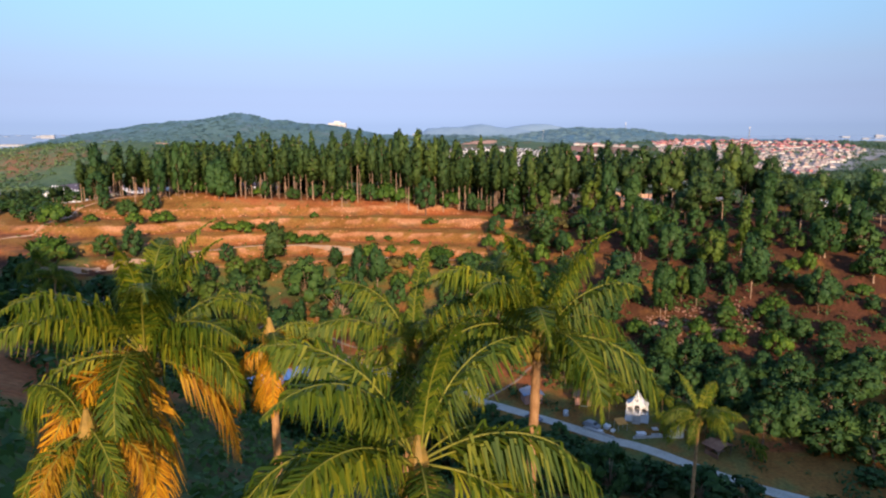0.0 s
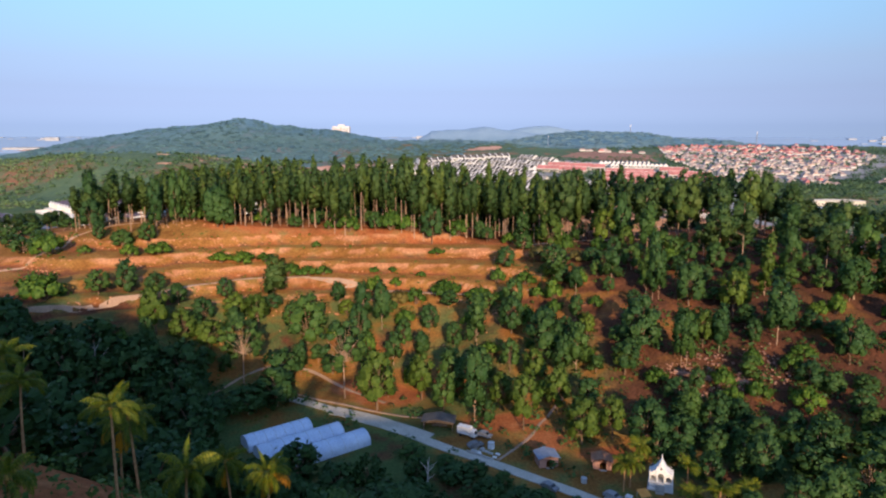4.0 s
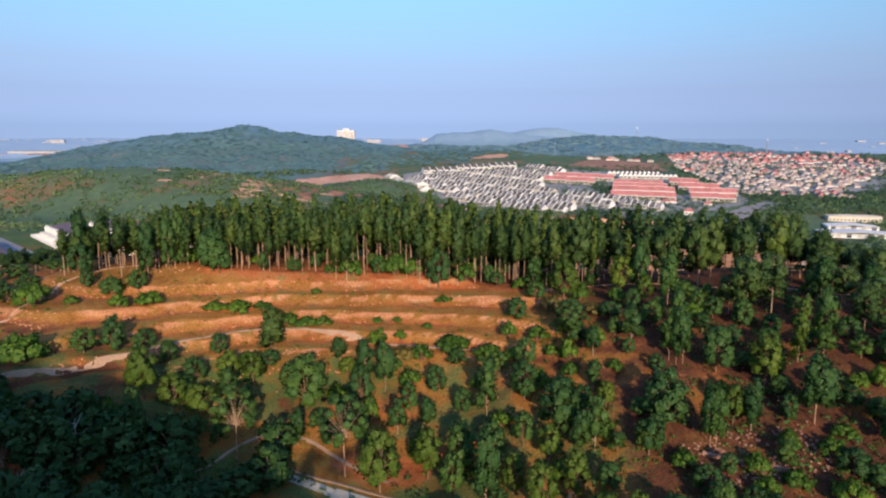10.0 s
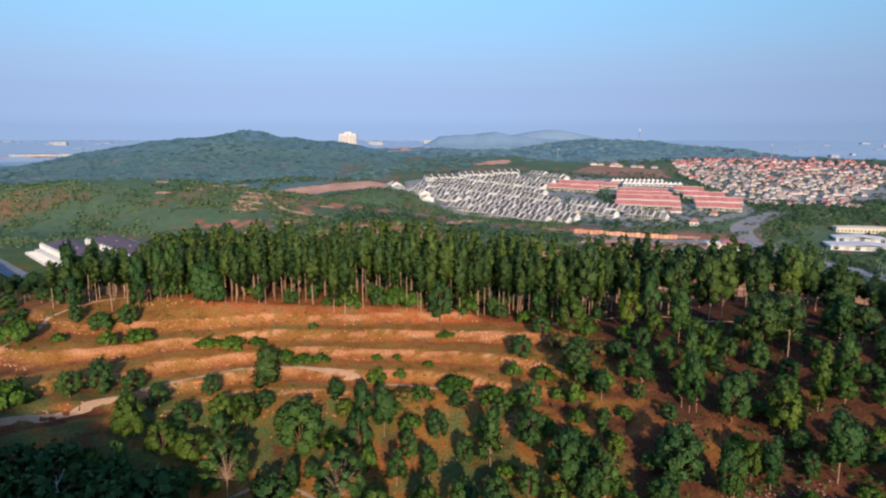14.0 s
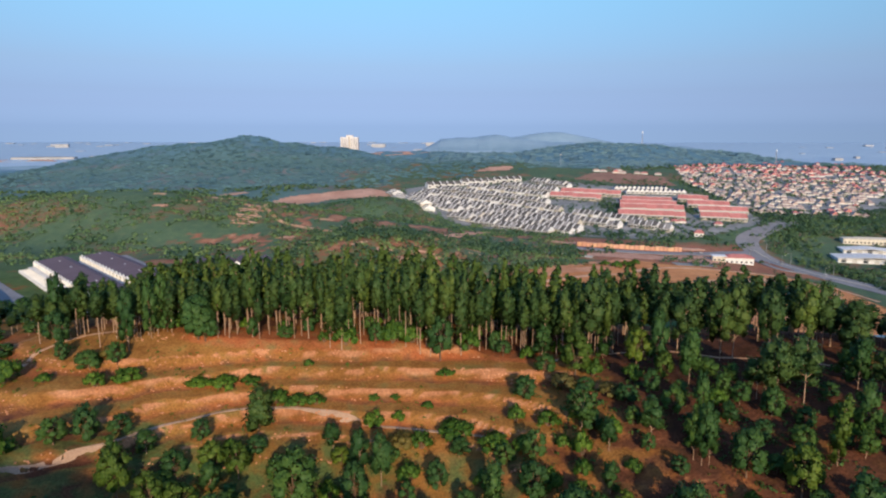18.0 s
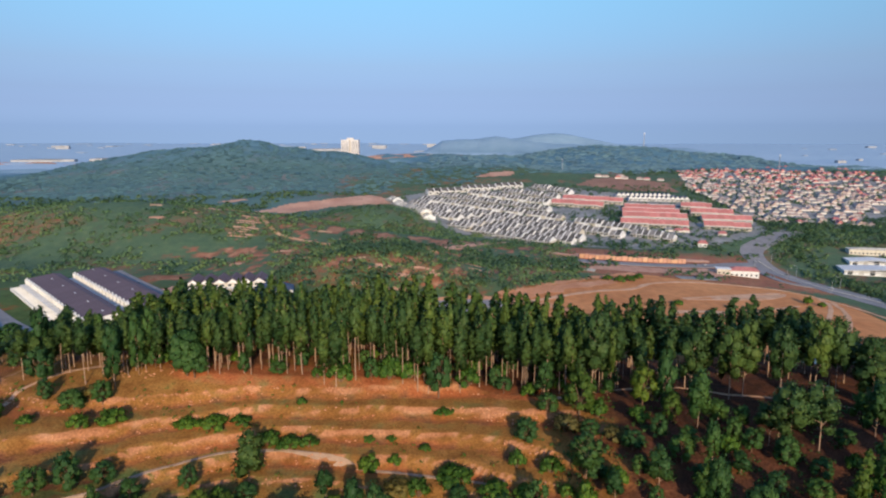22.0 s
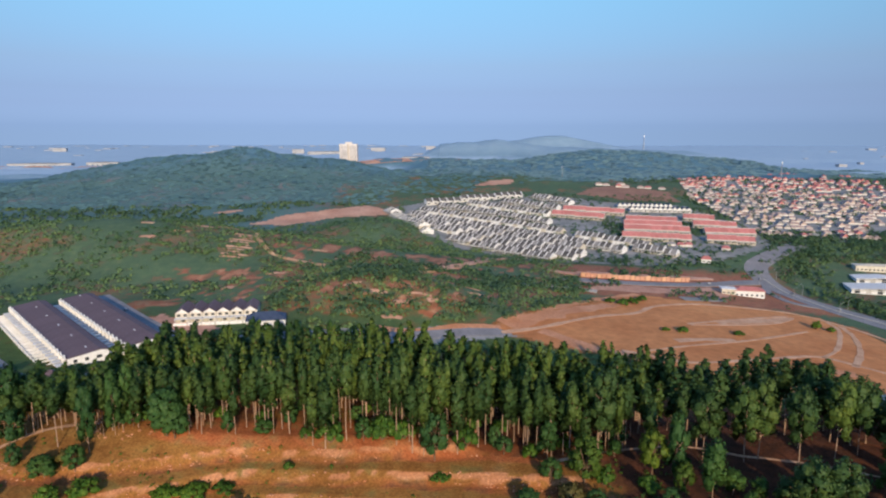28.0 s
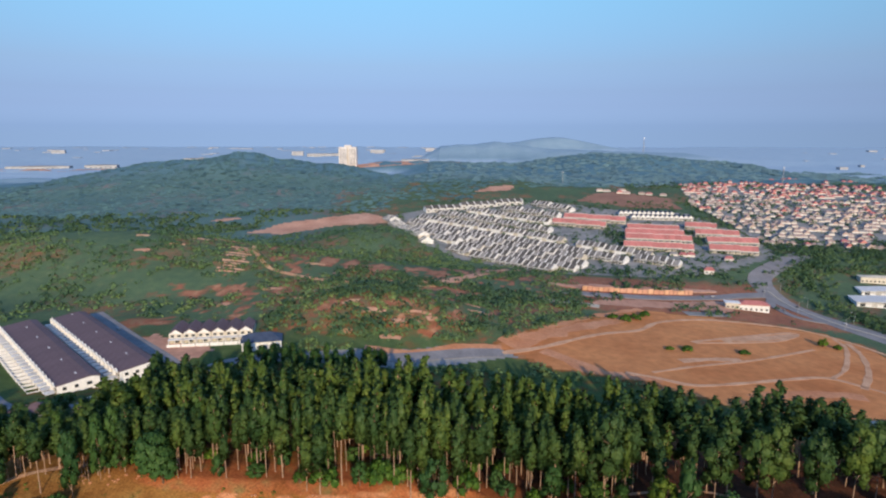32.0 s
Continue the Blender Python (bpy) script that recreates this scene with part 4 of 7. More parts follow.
# slim trees
for n, row in enumerate([(31.5, 286.0, 14.0, 9.0), (38.1, 244.4, 13.6, 10.6), (70.6, 270.8, 24.0, 9.0), (44.6, 231.8, 10.5, 6.5), (57.4, 233.5, 12.4, 9.1), (78.3, 260.4, 18.9, 9.2), (67.1, 224.4, 17.3, 6.8), (68.7, 222.2, 19.5, 7.0), (70.8, 222.0, 16.9, 6.4), (97.5, 194.9, 19.5, 11.4), (116.5, 225.9, 17.1, 8.7), (68.5, 192.4, 19.1, 7.2), (69.8, 191.9, 18.6, 6.4), (81.0, 195.8, 14.5, 7.0), (38.6, 198.6, 16.7, 8.9), (34.1, 198.4, 14.2, 6.8), (8.8, 217.4, 18.6, 8.9), (-24.9, 232.9, 17.0, 8.2), (-31.9, 236.7, 15.9, 8.2), (74.8, 239.4, 15.5, 5.8), (6.5, 180.0, 22.7, 9.0), (63.6, 170.6, 11.2, 7.3), (-96.5, 203.7, 18.8, 8.8)]):
    plant(SLIM, n, *row)
for n, row in enumerate([(96.1, 249.6, 14.1, 8.4), (100.0, 251.5, 14.4, 9.3), (100.4, 245.0, 22.6, 12.4), (108.5, 244.2, 22.4, 12.4), (133.1, 245.3, 14.8, 9.6), (140.4, 270.0, 16.8, 12.0), (160.2, 268.6, 17.5, 10.6), (103.2, 284.6, 29.0, 11.4)]):
    plant(SPREADING, n, *row)
for n, row in enumerate([(-67.0, 206.3, 24.0, 14.4), (-32.9, 197.4, 26.0, 16.0), (38.2, 241.3, 17.0, 11.4)]):
    plant(AIRY, n, *row)
plant(CONE, 0, -68.7, 252.9, 16.0, 14.5)
for n, row in enumerate([(-19.4, 246.5, 6.0, 11.8), (36.1, 265.3, 8.0, 10.2), (-128, 272, 6, 9), (50.0, 256.0, 5.0, 9.0)]):
    plant(DRY, n, *row)
# the terraces' own trees and bushes
for n, row in enumerate([(-125.8, 231.7, 9.4, 9.4), (-117.1, 235.2, 13.4, 9.0), (-151.7, 277.8, 15.3, 11.3), (-101.0, 284.8, 18.8, 14.4), (-133.6, 267.1, 8.0, 9.8), (-7.7, 283.0, 18.1, 10.6)]):
    plant(ROUND, n + 1, *row)
for n, row in enumerate([(-158.6, 257.8, 10.6, 14.6), (-144.3, 257.1, 4.6, 5.8), (-125.9, 256.5, 6.8, 8.0), (-116.7, 260.5, 6.5, 12.2), (-140.4, 221.7, 12.9, 17.3), (-93.4, 265.7, 5.6, 11.6), (-85.7, 267.5, 5.8, 11.8), (-76.5, 270.1, 4.4, 9.2), (-65.3, 264.6, 6.0, 9.5), (-57.8, 262.3, 4.9, 11.0), (-51.3, 263.0, 5.0, 7.7), (-31.2, 266.0, 3.3, 5.0), (-23.7, 266.3, 3.1, 4.6), (-5.2, 275.4, 3.7, 8.4), (-11.8, 262.2, 2.6, 4.9), (-44.2, 285.6, 9.5, 11.6), (3.0, 287.6, 8.6, 10.8), (-26.2, 287.0, 10.5, 12.3), (-18.9, 288.9, 8.5, 11.8), (-29.8, 255.2, 7.9, 8.2), (-21.6, 257.7, 5.0, 6.0), (-16.0, 234.0, 8.5, 9.0)]):
    plant(BUSHES, n, *row)
# bushes of the eastern slope
for n, row in enumerate([(18.3, 252.0, 7.9, 6.6), (28.8, 249.2, 6.8, 8.9), (47.4, 269.9, 8.8, 7.4), (59.7, 264.2, 7.5, 8.4), (115.1, 225.0, 7.3, 7.2), (88.1, 189.1, 5.8, 5.8), (98.3, 186.0, 4.9, 6.6), (10.7, 241.4, 6.5, 12.0), (20.2, 241.0, 5.6, 10.0), (32.3, 239.4, 5.2, 6.6), (114.3, 203.9, 5.8, 6.8), (49.8, 223.6, 5.6, 6.2), (60.3, 187.7, 6.1, 8.2), (87.2, 188.8, 7.1, 5.2), (96.5, 183.9, 6.4, 7.6), (94.1, 170.7, 8.2, 10.0), (-2.0, 249.0, 7.5, 14.4), (-56.7, 277.0, 3.5, 4.4)]):
    plant(BUSHES, n + 1, *row)
# trees along the lane and on the near foot of the slope
for n, row in enumerate([(73.0, 134.1, 11.0, 8.1), (79.4, 134.1, 13.9, 9.0), (72.8, 149.7, 12.9, 8.7), (103.1, 149.3, 11.5, 12.5), (62.7, 133.1, 8.0, 7.5), (89.5, 132.8, 9.1, 8.9), (-11.5, 122.0, 14.0, 18.5), (8.3, 122.5, 10.0, 13.2), (-1.5, 112.3, 12.2, 13.7), (-22.5, 118.7, 10.7, 12.8), (16.5, 112.5, 9.6, 11.9), (30.5, 121.0, 6.4, 8.5), (-9.0, 98.0, 13.5, 12.5)]):
    plant(ROUND, n + 3, *row)


def snag(x, y, h, seed):
    """A dead tree: bare pale limbs."""
    rng = random.Random(seed)
    ob = thing("dead_tree", "leafless dead tree with pale grey limbs", "tree", "dead trees of the valley", at=standing(x, y, seed))
    part("trunk", Shape().tube([(0, 0, -0.3), (0.2, 0.1, h * 0.4), (0.1, -0.2, h * 0.8), (0.3, 0, h)], [0.22, 0.17, 0.10, 0.03], 6), DEADWOOD, ob)
    for i in range(7):
        a, z = i * 2.4 + seed, h * (0.45 + 0.07 * i)
        r = h * rng.uniform(0.18, 0.32)
        part("limb", Shape().tube([(0.15, 0, z), (math.cos(a) * r * 0.5, math.sin(a) * r * 0.5, z + r * 0.35), (math.cos(a) * r, math.sin(a) * r, z + r * 0.9)], [0.09, 0.06, 0.02], 4), DEADWOOD, ob)
    return ob


VALLEY = []
for n, row in enumerate([(-124.1, 187.1, 13.3, 14.5), (-113.7, 189.2, 15.1, 14.7), (-97.6, 198.7, 14.1, 15.5), (-84.1, 200.6, 14.3, 15.6), (-111.6, 202.3, 12.6, 14.0), (-137.5, 201.3, 9.8, 12.9), (-80.6, 186.8, 12.8, 14.0), (-82.8, 162.5, 12.9, 13.9), (-106.3, 172.7, 13.8, 14.8), (-70.6, 152.9, 10.8, 13.1), (-58, 140, 11, 12), (-40, 140, 10, 12), (-95, 145, 12, 14), (-120, 150, 12, 15), (-75, 128, 11, 13), (-50, 122, 10, 12), (-100, 122, 12, 14), (-35, 126, 9, 11), (-140, 175, 13, 15), (-66, 100, 9, 11), (-85, 108, 10, 12)]):
    VALLEY.append((ROUND, n, row[0], row[1], row[2] * 1.16, row[3] * 1.12))


def scatter(seed, n, box, gap, ok=lambda x, y: True):
    """Up to n places in a box, no two nearer than the gap."""
    rng, out = random.Random(seed), []
    for _ in range(n * 12):
        x, y = rng.uniform(box[0], box[1]), rng.uniform(box[2], box[3])
        if ok(x, y) and all((x - a) ** 2 + (y - b) ** 2 > gap * gap for a, b in out):
            out.append((x, y))
            if len(out) == n:
                break
    return out


def grove(name, rows, label, thin=2):
    """Many trees that nobody could count as one object: rows of kind, number, x, y, height, scale of width."""
    shape, index = Shape(), []
    for kind, n, x, y, h, w in rows:
        m = np.array(standing(x, y, n * 2.399, kind.scale(h, w), -0.1))
        for slot, child in enumerate(sorted(kind.protos[n % len(kind.protos)].children, key=lambda o: o.name.startswith("crown"))):
            source = SOURCE[child.data.name]
            base = shape.count
            if slot:
                # fewer, larger blades than on the trees that stand apart
                q = np.concatenate(source.verts).reshape(-1, 4, 3)[::thin]
                c = q.mean(1, keepdims=True)
                q = (c + (q - c) * thin ** 0.5).reshape(-1, 3)
                d = np.concatenate([source.normals[i] for i in range(len(source.verts))]).reshape(-1, 4, 3)[::thin].reshape(-1, 3) @ np.linalg.inv(m[:3, :3])
                shape.add(q @ m[:3, :3].T + m[:3, 3], np.arange(len(q)).reshape(-1, 4), d / np.linalg.norm(d, axis=1, keepdims=True))
                index += [1] * (len(q) // 4)
                continue
            shape.verts += [v @ m[:3, :3].T + m[:3, 3] for v in source.verts]
            shape.faces += [f + base for f in source.faces]
            shape.count += source.count
            index += [0] * sum(len(f) for f in source.faces)
    me = shape.mesh(name, BARK_PALE)
    me.materials.append(LEAF_TALL if rows[0][0] is TALL else LEAF_BROAD)
    me.polygons.foreach_set("material_index", index)
    return tagged(new(name, me), label, "trees", kind="stuff")


grove("valley_trees", VALLEY, "dark dense trees at the foot of the terraces", 3)
rng = random.Random(5)


def hilltop_height(x):
    return rng.choice((rng.uniform(17, 22), rng.uniform(21, 26), rng.uniform(24, 31))) * (0.76 + 0.24 * float(ss(-140, -85, x))) * (1 + 0.13 * math.exp(-((x - 5) / 55) ** 2))


FRONT = scatter(11, 124, (-130, 60, 282.5, 298), 2.8, lambda x, y: y > 285.5 + 4 * math.sin(x * 0.11) * math.sin(x * 0.043 + 1))
for n, (x, y) in enumerate(p for p in FRONT if p[1] < 290.5):
    plant(TALL, n, x, y, hilltop_height(x), rng.uniform(4.2, 8.4))
grove("hilltop_forest", [(TALL, n, x, y, hilltop_height(x), rng.uniform(5, 7.5)) for n, (x, y) in enumerate(p for p in FRONT if p[1] >= 290.5)], "tall straight trees behind the forest's front row", 1)
grove("hilltop_forest", [(TALL, n, x, y, hilltop_height(x), rng.uniform(4.8, 9.4)) for n, (x, y) in enumerate(scatter(21, 230, (-135, 75, 298, 332), 3.6))], "dense tall forest on the hilltop", 3)
grove("hilltop_forest", [(TALL, n + 1, x, y, rng.uniform(19, 26), rng.uniform(6, 9)) for n, (x, y) in enumerate(scatter(30, 58, (-132, -45, 332, 356), 4.6))], "dense tall forest on the hill's back", 3)
grove("hilltop_forest", [(TALL, n + 2, x, y, rng.uniform(15, 21), rng.uniform(5.5, 8)) for n, (x, y) in enumerate(scatter(12, 30, (-166, -126, 284, 304), 4.2))], "tall trees at the forest's western end", 1)
grove("hilltop_forest", [(TALL, n, x, y, rng.uniform(7, 10), rng.uniform(5, 7)) for n, (x, y) in enumerate(scatter(22, 60, (-230, -125, 300, 345), 5.5))], "dense forest on the hill's shoulder", 2)
EAST = scatter(13, 84, (48, 195, 268, 322), 6.0, lambda x, y: y > 268 + 0.12 * (190 - x))
for n, (x, y) in enumerate(p for p in EAST if p[1] < 288):
    plant(SPREADING if n % 3 else TALL, n, x, y, rng.uniform(23, 33) * (1 - 0.48 * float(ss(116, 165, x))), rng.uniform(8, 12) * (1 if n % 3 else 0.7))
grove("hilltop_forest", [(TALL, n, x, y, rng.uniform(23, 33) * (1 - 0.54 * float(ss(116, 165, x))), rng.uniform(7, 11)) for n, (x, y) in enumerate(p for p in EAST if p[1] >= 288)], "tall dark trees on the eastern hilltop", 2)
for n, (x, y) in enumerate(scatter(14, 16, (118, 205, 214, 262), 10)):
    plant(SPREADING if n % 2 else SLIM, n, x, y, rng.uniform(13, 20), rng.uniform(8, 11))
def clear_of(gap):
    """Whether a place keeps that far from all trees planted so far."""
    rows = list(PLANTED)
    return lambda x, y: all((x - a) ** 2 + (y - b) ** 2 > gap * gap for a, b in rows)


# the forest's western end, above the sandy track
for n, row in enumerate([(-123.3, 275.7, 23.9, 7.4), (-135.6, 278.3, 25.4, 7.9), (-118.4, 283.3, 24.4, 6.9), (-148.4, 285.4, 23.9, 7.8), (-157.7, 289.2, 25.1, 8.7), (-147.4, 291.3, 24.9, 8.0), (-136.6, 290.3, 21.0, 7.9), (-125.1, 286.1, 20.6, 6.6), (-115.9, 288.5, 22.8, 6.7)]):
    plant(TALL if n % 2 else SLIM, n, *row)
for n, row in enumerate([(-124.7, 269.3, 9.6, 7.6), (-144.5, 269.1, 8.4, 6.1), (-135.3, 267.8, 6.3, 9.0), (-98.0, 284.2, 14.4, 11.9)]):
    plant(ROUND, n + 1, *row)
free = clear_of(5.5)
for n, (x, y) in enumerate(scatter(23, 64, (24, 138, 164, 264), 6.5, lambda x, y: free(x, y) and y > 160 + (60 - x) * 0.6)):
    plant((SLIM, ROUND, BUSHES, ROUND)[n % 4], n, x, y, rng.uniform(4.5, 11) * (0.8 if n % 4 == 2 else 1), rng.uniform(5.5, 8.5))
free = clear_of(6.0)
for n, (x, y) in enumerate(scatter(27, 42, (-110, 48, 194, 246), 6.6, lambda x, y: free(x, y) and not -66 < x < -50 and (x > -30 or y > 205))):
    plant((ROUND, BUSHES, SLIM)[n % 3], n, x, y, rng.uniform(5, 12), rng.uniform(6, 9))
for n, (x, y) in enumerate(scatter(26, 46, (-125, 60, 286, 308), 4.4)):
    plant((ROUND, BUSHES, SLIM)[n % 3], n, x, y, rng.uniform(5, 10), rng.uniform(5, 8))
# unseen trees added to cast shade on the palms of the slope
for n, (x, y) in enumerate([(-50, 45), (-58, 52), (-44, 50), (-70, 60), (-64, 44), (-80, 66)]):
    plant(ROUND, n, x, y, 14, 12)
grove("outer_trees", [(ROUND, n, x, y, rng.uniform(5, 9), rng.uniform(9, 12)) for n, (x, y) in enumerate(scatter(15, 44, (-300, -168, 262, 372), 8))], "leafy trees on the hill's far flank", 4)
grove("outer_trees", [(ROUND, n, x, y, rng.uniform(10, 15) * (1 - 0.45 * float(ss(90, 140, x))), rng.uniform(11, 14)) for n, (x, y) in enumerate(scatter(16, 46, (-88, 190, 326, 400), 9.0, lambda x, y: x < 150 or y < 350))], "leafy trees behind the hilltop forest", 4)
grove("roadside_grove", [(SLIM, n, x, y, rng.uniform(10, 17), rng.uniform(6, 8.5)) for n, (x, y) in enumerate(scatter(28, 46, (-125, -40, 400, 452), 6.0))], "olive-green trees beside the estate road", 2)
# trees out of view, added to the ridge to cast shade
grove("crest_trees", [(ROUND, n, x, y, rng.uniform(9, 13), rng.uniform(11, 15)) for n, (x, y) in enumerate(scatter(17, 26, (-330, -150, -150, -75), 12.0))], "unseen leafy trees added on the ridge to shade the valley", 6)
grove("valley_trees", [(ROUND, n, x, y, rng.uniform(8, 14), rng.uniform(11, 15)) for n, (x, y) in enumerate(scatter(24, 100, (-165, -30, 92, 206), 8.5, lambda x, y: not (-60 < x < -12 and 148 < y < 184) and not (-48 < x < -20 and y > 176) and not (-76 < x < -58 and y > 186) and y > 92 + max(0, (x + 60)) * 0.8))], "dark dense trees in the shaded valley", 3)
grove("valley_trees", [(ROUND, n, x, y, min(rng.uniform(7, 12), max(3.0, 0.40 * (abs(float(lane_at(x)) - y) - 4))), rng.uniform(7, 11)) for n, (x, y) in enumerate(scatter(25, 60, (-28, 130, 96, 156), 7.0, lambda x, y: (float(lane_at(x)) - y > 11 or x > 80) and not (34 < x < 66 and y > 124) and not (x < -8 and y > 146)))], "dark dense trees below the palm slope", 3)
for n, row in enumerate([(-1.6, 156.5, 3.4, 6.0), (5.5, 152.0, 4.0, 7.0), (11.9, 147.0, 4.6, 5.2), (27.0, 136.5, 4.6, 5.0), (-10.0, 161.0, 3.6, 7.5), (20.5, 141.0, 3.4, 6.0), (36.5, 127.5, 3.6, 6.0)]):
    plant(ROUND, n + 2, *row)
grove("east_trees", [(ROUND, n, x, y, rng.uniform(5, 9), rng.uniform(6, 9)) for n, (x, y) in enumerate(scatter(31, 22, (51, 78, 149, 172), 5.6, lambda x, y: not (x < 55 and y < 153)))], "dark leafy trees behind the shrine garden", 2)
grove("east_trees", [(ROUND, n, x, y, rng.uniform(6, 10), rng.uniform(7, 10)) for n, (x, y) in enumerate(scatter(29, 24, (66, 130, 128, 160), 8.5, lambda x, y: y > 196 - x * 0.62 + 2 or x > 88))], "leafy trees at the foot of the eastern slope", 2)
grove("east_trees", [(ROUND, n, x, y, rng.uniform(8, 14), rng.uniform(8, 12)) for n, (x, y) in enumerate(scatter(18, 40, (128, 240, 110, 212), 10.5))], "leafy trees on the eastern slope", 3)
for n, row in enumerate([(163, 523, 5.0, 10), (150, 522, 3.6, 7), (204, 525, 4.8, 9), (279, 560, 8.5, 8.5), (288, 556, 5, 7.5), (127, 591, 6, 10), (136, 588, 7, 11), (146, 594, 6.5, 11), (157, 606, 6, 10)]):
    plant(BUSHES, n, *row)
for n, row in enumerate([(-107, 193, 15), (-112, 176, 13), (-5.4, 145.0, 8)]):
    snag(*row, n + 1)
for kind in (TALL, SPREADING, ROUND, SLIM, LIGHT, COLUMN, AIRY, BUSHES, DRY, CONE):
    kind.clear()


# ---- woods and scrub that nobody could count ----
def woods(name, places, sizes, leaf, label, per=20, blade=0.5, seed=1, flat=0.8, loose=0.35, up=0.35, calm=0.0):
    """One object of many leafy clumps standing on the ground."""
    rng = np.random.default_rng(seed)
    places, sizes = np.asarray(places, float), np.asarray(sizes, float)
    n = len(places)
    d = rng.normal(0, 1, (n, per, 3))
    d /= np.linalg.norm(d, axis=2, keepdims=True)
    d[:, :, 2] = np.abs(d[:, :, 2]) * 1.1 - 0.25
    base = np.column_stack([places, height(places[:, 0], places[:, 1]) + sizes * flat * 0.35])
    centre = base[:, None] + d * (sizes[:, None, None] * rng.uniform(0.6, 1.05, (n, per, 1))) * (1, 1, flat)
    blades = (sizes[:, None] * blade * np.ones((n, per))).ravel()
    v, f = leaf_quads(rng, centre.reshape(-1, 3), d.reshape(-1, 3) + (0, 0, up), blades, loose=loose)
    return tagged(new(name, Shape().add(v, f, rounded(rng, (1 - calm) * d.reshape(-1, 3) + (0, -0.25 * calm, up), 0.15 * (1 - calm))).mesh(name, leaf)), label, "trees", kind="stuff")


def canopy(name, places, sizes, leaf, label, seed=1, flat=0.24):
    """One object of many low rounded tree heads that close into a far forest."""
    rng = np.random.default_rng(seed)
    places, sizes = np.asarray(places, float), np.asarray(sizes, float)
    n = len(places)
    a = np.arange(5) * 2 * np.pi / 5
    unit = np.array([(math.cos(t) * r, math.sin(t) * r, z) for r, z in ((1.05, -0.35), (0.92, 0.42), (0.48, 0.86)) for t in a] + [(0, 0, 1.0)])
    turn = rng.uniform(0, 6.28, n)
    c, s = np.cos(turn)[:, None], np.sin(turn)[:, None]
    v = unit[None] * rng.uniform(0.8, 1.2, (n, len(unit), 3))
    v = np.stack([v[..., 0] * c - v[..., 1] * s, v[..., 0] * s + v[..., 1] * c, v[..., 2] * flat * rng.uniform(0.7, 1.4, (n, 1))], -1) * sizes[:, None, None]
    v += np.column_stack([places, height(places[:, 0], places[:, 1])])[:, None]
    quad = [(r * 5 + i, r * 5 + (i + 1) % 5, r * 5 + 5 + (i + 1) % 5, r * 5 + 5 + i) for r in range(2) for i in range(5)]
    base = (np.arange(n) * len(unit))[:, None, None]
    # normals bent upward to soften the shading as haze would
    normal = unit[None] * (0.30, 0.30, 0.2) + (0, -0.35, 0.8) + rng.normal(0, 0.10, (n, 1, 3))
    normal = np.broadcast_to(normal, v.shape).reshape(-1, 3)
    shape = Shape().add(v, (base + np.array(quad)[None]).reshape(-1, 4), normal / np.linalg.norm(normal, axis=1, keepdims=True))
    shape.faces.append((base + np.array([(10 + i, 10 + (i + 1) % 5, 15) for i in range(5)])[None]).reshape(-1, 3))
    return tagged(new(name, shape.mesh(name, leaf, True)), label, "trees", kind="stuff")


def spread(seed, n, box, ok=None):
    rng = np.random.default_rng(seed)
    x, y = rng.uniform(box[0], box[1], n), rng.uniform(box[2], box[3], n)
    if ok is not None:
        keep = ok(x, y)
        x, y = x[keep], y[keep]
    return np.column_stack([x, y])


def size_of(seed, n, a, b):
    return np.random.default_rng(seed).uniform(a, b, n)


def open_scrub(x, y):
    n = fbm(x, y, 40, 21) + 0.7 * fbm(x, y, 11, 23) + 0.3 * fbm(x, y, 28, 31)
    built = inside(x, y, [(-350, 470), (-205, 340), (-120, 440), (-110, 500), (-190, 520), (-290, 560)])
    return ~inside(x, y, FIELD) & ~built & (n < 0.07) & ~inside(x, y, [(-60, 450), (40, 470), (60, 510), (-30, 495)])


p = spread(31, 13500, (-640, 120, 450, 830), open_scrub)
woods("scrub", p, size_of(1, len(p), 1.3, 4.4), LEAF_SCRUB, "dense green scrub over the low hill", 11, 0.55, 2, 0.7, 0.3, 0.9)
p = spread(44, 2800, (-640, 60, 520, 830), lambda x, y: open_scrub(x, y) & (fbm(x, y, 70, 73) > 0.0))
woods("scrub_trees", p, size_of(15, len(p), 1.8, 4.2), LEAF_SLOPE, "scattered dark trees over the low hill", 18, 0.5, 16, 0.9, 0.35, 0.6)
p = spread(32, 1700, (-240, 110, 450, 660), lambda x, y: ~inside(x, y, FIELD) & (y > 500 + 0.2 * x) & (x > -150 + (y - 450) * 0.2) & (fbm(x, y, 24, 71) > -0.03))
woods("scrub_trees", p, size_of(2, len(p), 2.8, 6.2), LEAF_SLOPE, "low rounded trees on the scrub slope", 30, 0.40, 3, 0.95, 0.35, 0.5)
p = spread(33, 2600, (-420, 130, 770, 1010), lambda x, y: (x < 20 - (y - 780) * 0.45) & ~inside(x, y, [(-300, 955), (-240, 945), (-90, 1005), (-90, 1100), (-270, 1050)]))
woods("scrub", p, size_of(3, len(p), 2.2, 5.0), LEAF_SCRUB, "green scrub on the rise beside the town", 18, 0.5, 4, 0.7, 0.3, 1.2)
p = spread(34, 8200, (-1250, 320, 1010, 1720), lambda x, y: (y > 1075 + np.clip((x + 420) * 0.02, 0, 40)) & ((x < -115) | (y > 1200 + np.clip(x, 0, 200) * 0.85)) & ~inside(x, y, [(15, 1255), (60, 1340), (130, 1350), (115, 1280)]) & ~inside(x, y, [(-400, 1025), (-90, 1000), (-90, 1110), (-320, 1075)]))
